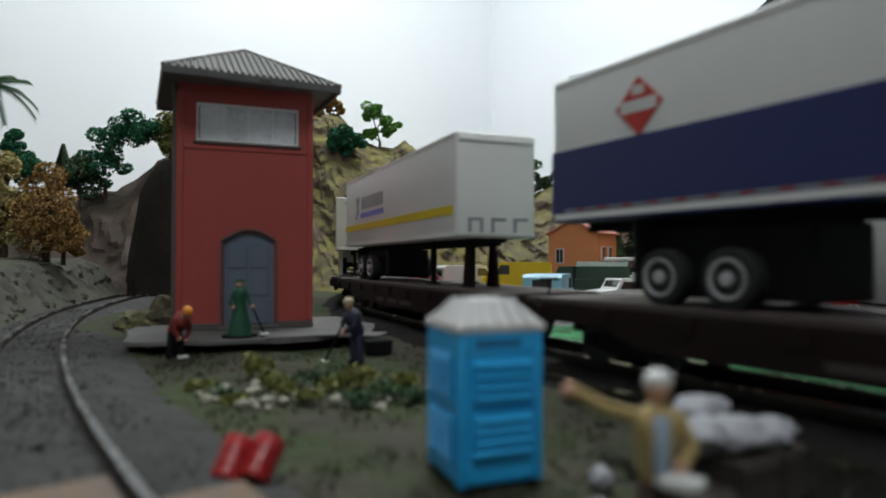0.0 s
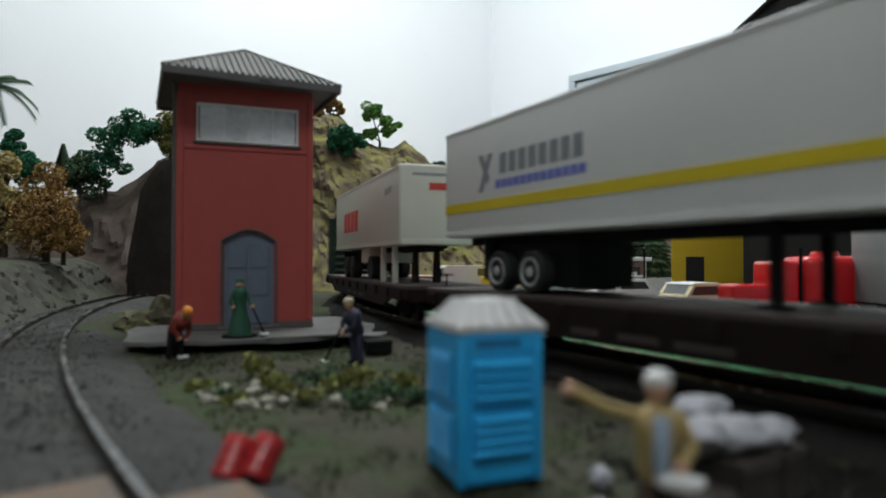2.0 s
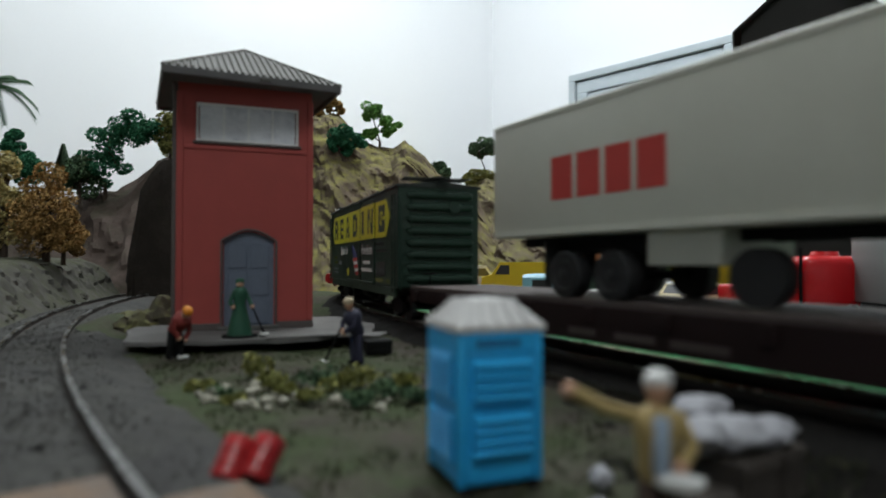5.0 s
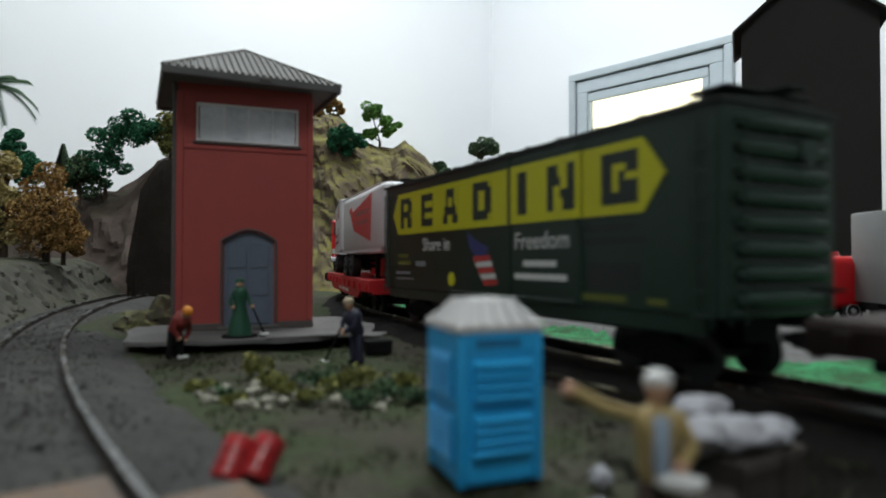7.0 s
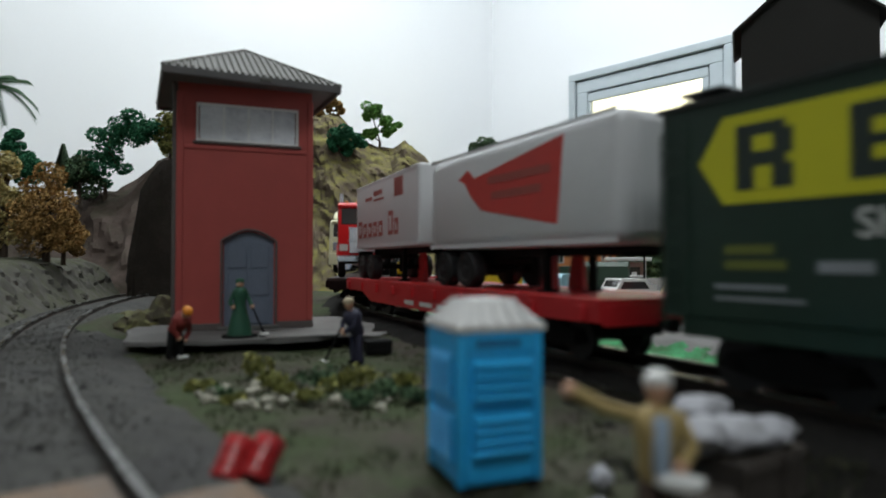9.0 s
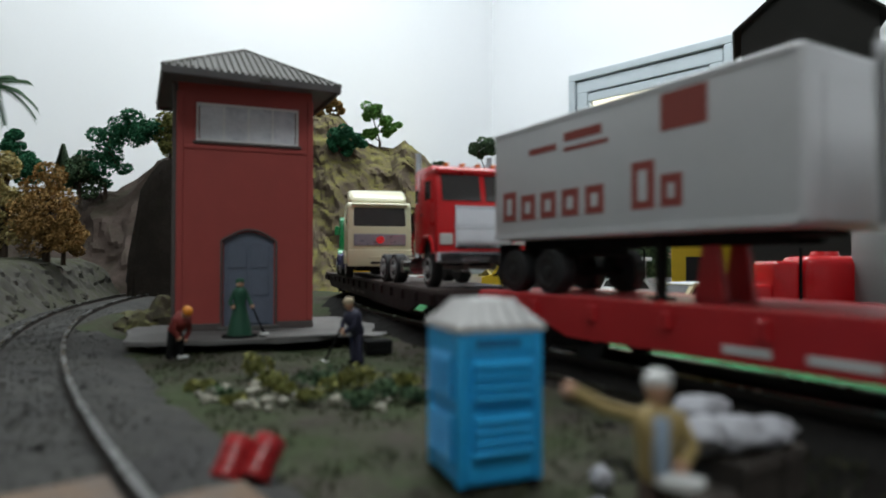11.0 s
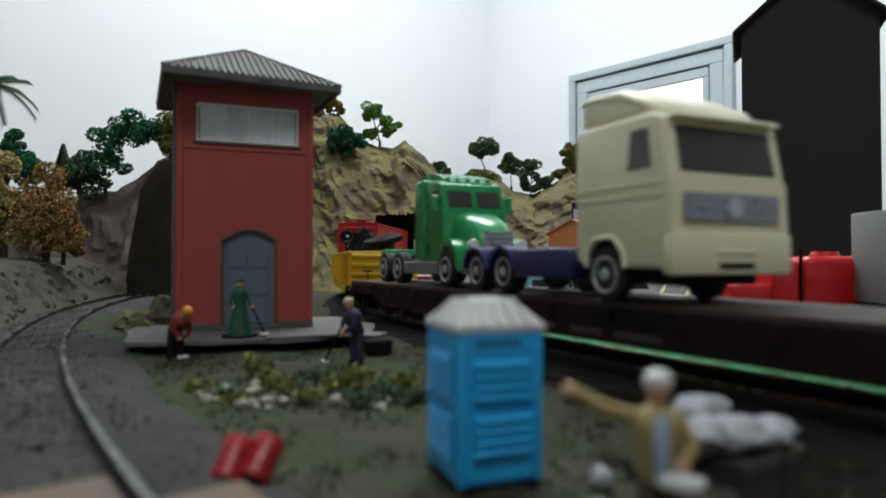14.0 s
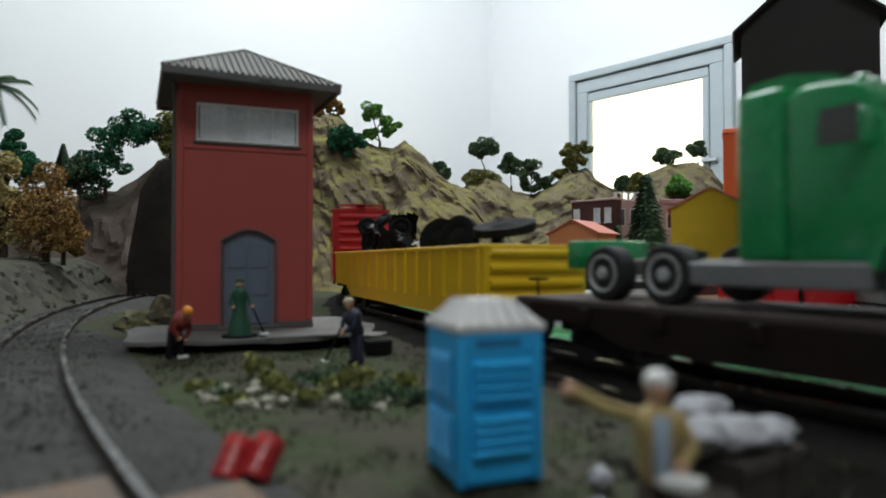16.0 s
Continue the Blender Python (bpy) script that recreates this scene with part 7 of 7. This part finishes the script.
def saloon(label, x, y, z, rz, col, L_=50.0, h=16.0, wd=20.0, van=False, top=None, cat="car"):
    """A small model motor car or van; front is +x."""
    t = thing("motor_car" if not van else "motor_van", label, cat, at(x, y, z, rz), group="vehicles of the town")
    h2 = L_ / 2
    if van:
        prof = [(-h2, 4), (-h2, h - 1.5), (-h2 + 2, h), (h2 - 14, h), (h2 - 8, h * 0.62), (h2 - 0.5, h * 0.52), (h2, 4)]
    else:
        prof = [(-h2, 3.4), (-h2, 8.6), (-h2 + 6, 9.4), (-h2 + 11, h), (4, h), (h2 - 15, 9.6), (h2 - 1, 8.2), (h2, 3.4)]
    b = part("body", M().prism(prof, "y", -wd / 2, wd / 2), col, t)
    if top and not van:
        part("roof", M().prism([(-h2 + 10.6, h - 0.3), (-h2 + 11.2, h + 0.5), (3.8, h + 0.5), (5, h - 0.3)], "y", -wd / 2 + 0.6, wd / 2 - 0.6), top, t)
    for s in (-1, 1):
        yy = s * wd / 2
        if van:
            w = M().prism([(h2 - 21, h * 0.62), (h2 - 10.5, h * 0.62), (h2 - 14.5, h - 2.2), (h2 - 21, h - 2.2)], "y", yy - 0.15, yy + 0.15)
        else:
            w = M().prism([(-h2 + 8.5, 9.9), (h2 - 17.5, 9.9), (3.2, h - 1.2), (-h2 + 12, h - 1.2)], "y", yy - 0.15, yy + 0.15)
        part("side_window", w, SCREEN, b)
        for x0 in (-h2 + 9, h2 - 9):
            wheel(t, x0, s * (wd / 2 - 1.4), 3.7, 3.7, 2.6, RIM)
        part("headlamp", M().cyl((h2 - 0.4, s * (wd / 2 - 3), 6.6), (h2 + 0.3, s * (wd / 2 - 3), 6.6), 1.3, 1.3, 10), LAMPGLASS, b)
        part("tail_lamp", M().box(-h2 - 0.2, -h2 + 0.2, s * (wd / 2 - 2.6) - 1.2, s * (wd / 2 - 2.6) + 1.2, 6, 7.6), LETTERRED, b)
    if van:
        part("rear_window", M().box(-h2 - 0.15, -h2 + 0.2, -5, 5, h * 0.6, h - 2.6, 0.1), SCREEN, b)
    else:
        a = M().add([(-h2 + 6.8, -wd / 2 + 2, 10.2), (-h2 + 6.8, wd / 2 - 2, 10.2), (-h2 + 10.6, wd / 2 - 2.6, h - 0.9), (-h2 + 10.6, -wd / 2 + 2.6, h - 0.9)], [(0, 1, 2, 3)])
        part("rear_window", a, SCREEN, b)
        ws = M().add([(h2 - 15.6, -wd / 2 + 2, 10.3), (h2 - 15.6, wd / 2 - 2, 10.3), (5.2, wd / 2 - 2.4, h - 0.8), (5.2, -wd / 2 + 2.4, h - 0.8)], [(0, 1, 2, 3)])
        part("windscreen", ws, SCREEN, b)
    part("bumper", M().box(h2 - 0.6, h2 + 0.8, -wd / 2 + 1, wd / 2 - 1, 3.6, 5.0, 0.3).box(-h2 - 0.8, -h2 + 0.6, -wd / 2 + 1, wd / 2 - 1, 3.6, 5.0, 0.3), CHROME, t)
    return t


def town():
    ORANGE = mat("orange_wall", (0.66, 0.25, 0.10), 0.7, 0, 0.08, 12, 0.1, 1)
    PINKROOF = mat("pink_red_roof", (0.52, 0.20, 0.15), 0.7, 0, 0.12, 8, 0.2, 1)
    YELLOWWALL = mat("yellow_boards", (0.76, 0.52, 0.02), 0.6, 0, 0.06, 12, 0.1, 1)
    BLACKWALL = mat("black_brown_wall", (0.021, 0.020, 0.017), 0.75, 0, 0.2, 14, 0.2, 1.2)
    BRICKDARK = mat("dark_brick", (0.085, 0.032, 0.028), 0.8, 0, 0.25, 6, 0.3, 1.2)
    PINKWALL = mat("pale_pink_wall", (0.50, 0.33, 0.30), 0.8, 0, 0.1)
    ORANGERED = mat("orange_red_paint", (0.80, 0.13, 0.03), 0.5, 0, 0.06)
    GREYBOX = mat("pale_grey_paint", (0.27, 0.28, 0.275), 0.5, 0, 0.06, 12, 0.08, 1)
    LIGHTBLUE = mat("light_blue_paint", (0.30, 0.55, 0.66), 0.4, 0, 0.06)
    ARMY = mat("dark_green_paint", (0.025, 0.05, 0.03), 0.6, 0, 0.15)
    TAXI = mat("cream_car_paint", (0.66, 0.56, 0.33), 0.4, 0, 0.06)
    CARWHITE = mat("white_car_paint", (0.66, 0.66, 0.64), 0.35, 0, 0.05)
    CARBROWN = mat("brown_car_paint", (0.22, 0.09, 0.045), 0.4, 0, 0.08)
    house("orange_house", "small orange house with a pink-red roof", 131, 628, 11.5, -38, 54, 46, 46, 13, ORANGE, PINKROOF, wins=(("r", 12, 18, 9, 15), ("r", 28, 18, 9, 15), ("f", -14, 16, 9, 15)), over=3)
    house("yellow_house", "yellow clapboard house with a red-edged roof", 234, 544, 7.6, -22, 64, 60, 69, 17, YELLOWWALL, PINKROOF, boards=16, door=(-20, -5, 26), over=3.5)
    house("black_house", "tall black clapboard building with a gabled roof", 244, 413, 3.0, -25.7, 80, 60, 188, 34, BLACKWALL, BLACKWALL, over=6)
    solid("orange_tower", M().box(0, 36, 0, 34, 0, 166, 0.8).box(-1, 37, -1, 35, 160, 163, 0.4), ORANGERED, "orange-red tower block behind the houses", "tower", at(312, 690, 11, -24))
    br = thing("brick_house", "dark brick two-storey house with a flat roof and white windows", "house", at(166.4, 803, 11, -43.7), group="houses of the town")
    part("wall", M().box(0, 62, 0, 52, 0, 94, 0.4), BRICKDARK, br)
    part("cornice", M().box(-1.5, 63.5, -1.5, 53.5, 94, 96.5, 0.5), PINKWALL, br)
    for u in (8, 37, 52):
        for zz in (28, 67):
            f = part("window", M().box(u - 4.5, u + 4.5, -1.2, 0.2, zz, zz + 18), LETTERWHITE, br, "white framed window")
            for a, b in ((zz + 1, zz + 8.6), (zz + 9.4, zz + 17)):
                part("pane", M().box(u - 3.6, u + 3.6, -1.35, -1.1, a, b), PANE, f)
            part("sill", M().box(u - 5.4, u + 5.4, -2.0, 0, zz - 1.2, zz, 0.2), LETTERWHITE, f)
    pk = thing("pink_house", "pale pink house with a parapet behind the conifer", "house", at(318, 800, 11, 8), group="houses of the town")
    part("wall", M().box(-40, 34, 0, 50, 0, 92, 0.4), PINKWALL, pk)
    part("parapet", M().box(-42, 36, -2, 52, 92, 98, 0.5), PINKWALL, pk)
    for i in range(4):
        f = part("window", M().box(-32 + i * 16, -23 + i * 16, -1.2, 0.2, 60, 80), LETTERWHITE, pk, "white framed window")
        part("pane", M().box(-31 + i * 16, -24 + i * 16, -1.35, -1.1, 61, 79), SCREEN, f)
    wb = thing("white_house", "white house front with a balcony rail", "house", at(234, 772, 11, 4), group="houses of the town")
    part("wall", M().box(-22, 14, 0, 40, 0, 94, 0.4), PINKWALL, wb)
    for i in range(2):
        f = part("window", M().box(-17 + i * 15, -8 + i * 15, -1.2, 0.2, 62, 84), LETTERWHITE, wb, "white framed window")
        part("pane", M().box(-16 + i * 15, -9 + i * 15, -1.35, -1.1, 63, 83), SCREEN, f)
    for i in range(5):
        part("parapet_post", M().box(-21 + i * 8.2, -18 + i * 8.2, 0, 2, 94, 103, 0.3), CARWHITE, wb)
    part("parapet_rail", M().box(-22, 15, 0, 2, 103, 104.5, 0.3), CARWHITE, wb)
    # filling station
    st = thing("filling_station", "small white filling station with a flat canopy", "filling station", at(150, 505, 6.8, -12))
    part("kiosk", M().box(-16, 16, 14, 34, 0, 22, 0.4), PINKWALL, st)
    part("kiosk_window", M().box(-11, -1, 13.6, 14.2, 7, 18).box(2, 11, 13.6, 14.2, 2, 18), SCREEN, st)
    part("canopy", M().box(-18, 18, -8, 16, 23, 26, 0.5), CARWHITE, st)
    for x in (-13, 13):
        part("canopy_post", M().cyl((x, -4, 0), (x, -4, 23), 0.9, 0.9, 8), CARWHITE, st)
        pm = part("fuel_pump", M().box(x * 0.4 - 2, x * 0.4 + 2, 0, 3, 0, 14, 0.5), LETTERRED if x < 0 else CARWHITE, st)
        part("pump_face", M().box(x * 0.4 - 1.4, x * 0.4 + 1.4, -0.25, 0, 8, 12), LETTERWHITE, pm)
    lp = thing("street_lamp", "dark street lamp post by the filling station", "street lamp", at(136, 420, 3.3))
    part("pole", M().cyl((0, 0, 0), (0, 0, 34), 0.9, 0.6, 8).cyl((0, 0, 34), (-6, -2, 36), 0.5, 0.4, 6), UNDER, lp)
    part("lamp_head", M().box(-10, -5, -3, -1, 35.2, 36.8, 0.4), UNDER, lp)
    # vehicles
    saloon("light blue model van seen from behind", 57.5, 335, 3.0, 70, LIGHTBLUE, 44, 20, 20, True, cat="van")
    saloon("white model estate car parked in the street", 108, 380, 3.2, 196, CARWHITE, 46, 15.5, 19, top=CARWHITE)
    saloon("cream model taxi parked in the street", 124, 318, 3.0, 205, TAXI, 48, 15.5, 19, top=CARWHITE)
    saloon("white model car parked by the filling station", 126, 440, 4.2, 200, CARWHITE, 46, 15.5, 19)
    saloon("red model car in the street", -10, 440, 3.8, 20, REDGLOSS, 46, 15.5, 19, top=CARWHITE)
    saloon("yellow model van in the street", 55, 470, 5.0, 175, YELLOWWALL, 52, 24, 21, True, cat="van")
    saloon("red and white model van in the street", 20, 480, 5.4, 20, CARWHITE, 48, 21, 20, True, cat="van")
    tk = thing("army_truck", "dark green model lorry with a covered bed", "truck", at(91, 405, 3.5, 160), group="vehicles of the town")
    part("bed", M().box(-30, 4, -11, 11, 7, 15, 0.5), ARMY, tk)
    part("canvas", M().prism([(-10.6, 15), (10.6, 15), (10, 23), (6, 26), (-6, 26), (-10, 23)], "x", -29, 3), ARMY, tk)
    cabp = part("cab", M().prism([(5, 6), (5, 23), (14, 23), (17, 15.5), (28, 14.5), (29, 6)], "y", -10, 10), ARMY, tk)
    part("windscreen", M().prism([(15.0, 16.4), (16.9, 16.4), (14.8, 21.8), (14.0, 21.8)], "y", -8.5, 8.5), SCREEN, cabp)
    for x in (-22, -11, 20):
        for y in (-9.6, 9.6):
            wheel(tk, x, y, 4.8, 4.8, 3.6, ARMY)
    rt = thing("tank_lorry", "glossy red model tank lorry with rounded tank", "truck", at(164, 290, 2.8, 180), group="vehicles of the town")
    part("bonnet", M().box(14, 33, -8, 8, 6, 16.5, 1.8, 0, 3), REDGLOSS, rt)
    part("cab", M().box(3, 15, -10, 10, 5, 27, 1.8, 0, 3), REDGLOSS, rt)
    part("tank", M().box(-30, 2, -11.5, 11.5, 5, 29.5, 4.5, 0, 4), REDGLOSS, rt, "big rounded red tank")
    part("tank_dome", M().cyl((-14, 0, 29), (-14, 0, 31.5), 6.5, 5.6, 20), REDGLOSS, rt)
    part("ladder", M().cyl((2.6, 9.5, 5), (2.6, 9.5, 33), 0.7, 0.7, 8), UNDER, rt, "dark upright pipe")
    part("frame", M().box(-30, 33, -5, 5, 3.6, 5.5, 0.3), UNDER, rt)
    for x in (-20, 24):
        for y in (-9, 9):
            wheel(rt, x, y, 4.8, 4.8, 3.6, RIM)
    bx = thing("box_lorry", "pale grey model box lorry with a dark round mark", "truck", at(218, 268, 2.8, 178), group="vehicles of the town")
    part("box_body", M().box(-34, 34, -12, 12, 9, 48.5, 0.8, 0, 2), GREYBOX, bx)
    part("round_mark", M().box(12.0, 20.0, 12.0, 12.25, 35, 45, 0.1), BLACK, bx, "dark square mark")
    part("mark_ring", M().lathe([(3.2, 12.2), (3.2, 12.45), (2.2, 12.45), (2.2, 12.2)], (16, 0, 40), 18, 0, "y"), LETTERWHITE, bx)
    part("lettering_bar", M().box(8, 22, 12.0, 12.2, 16, 17.6), LETTERGREY, bx, "small grey lettering")
    part("frame", M().box(-34, 34, -6, 6, 6, 9, 0.3), UNDER, bx)
    for x in (-22, 22):
        for y in (-9.5, 9.5):
            wheel(bx, x, y, 4.9, 4.9, 4, RIM)


# ---- build ----
room()
ground()
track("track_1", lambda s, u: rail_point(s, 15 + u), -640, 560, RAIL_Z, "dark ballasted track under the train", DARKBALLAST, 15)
track("track_2", left_point, -170, 462, LEFT_RAIL_Z, "curved grey ballasted track with worn rails", BALLAST, 18)
land()
shaded_cliff()
tower()
toilet()
foreground()
town()
plant()
train()
motions()
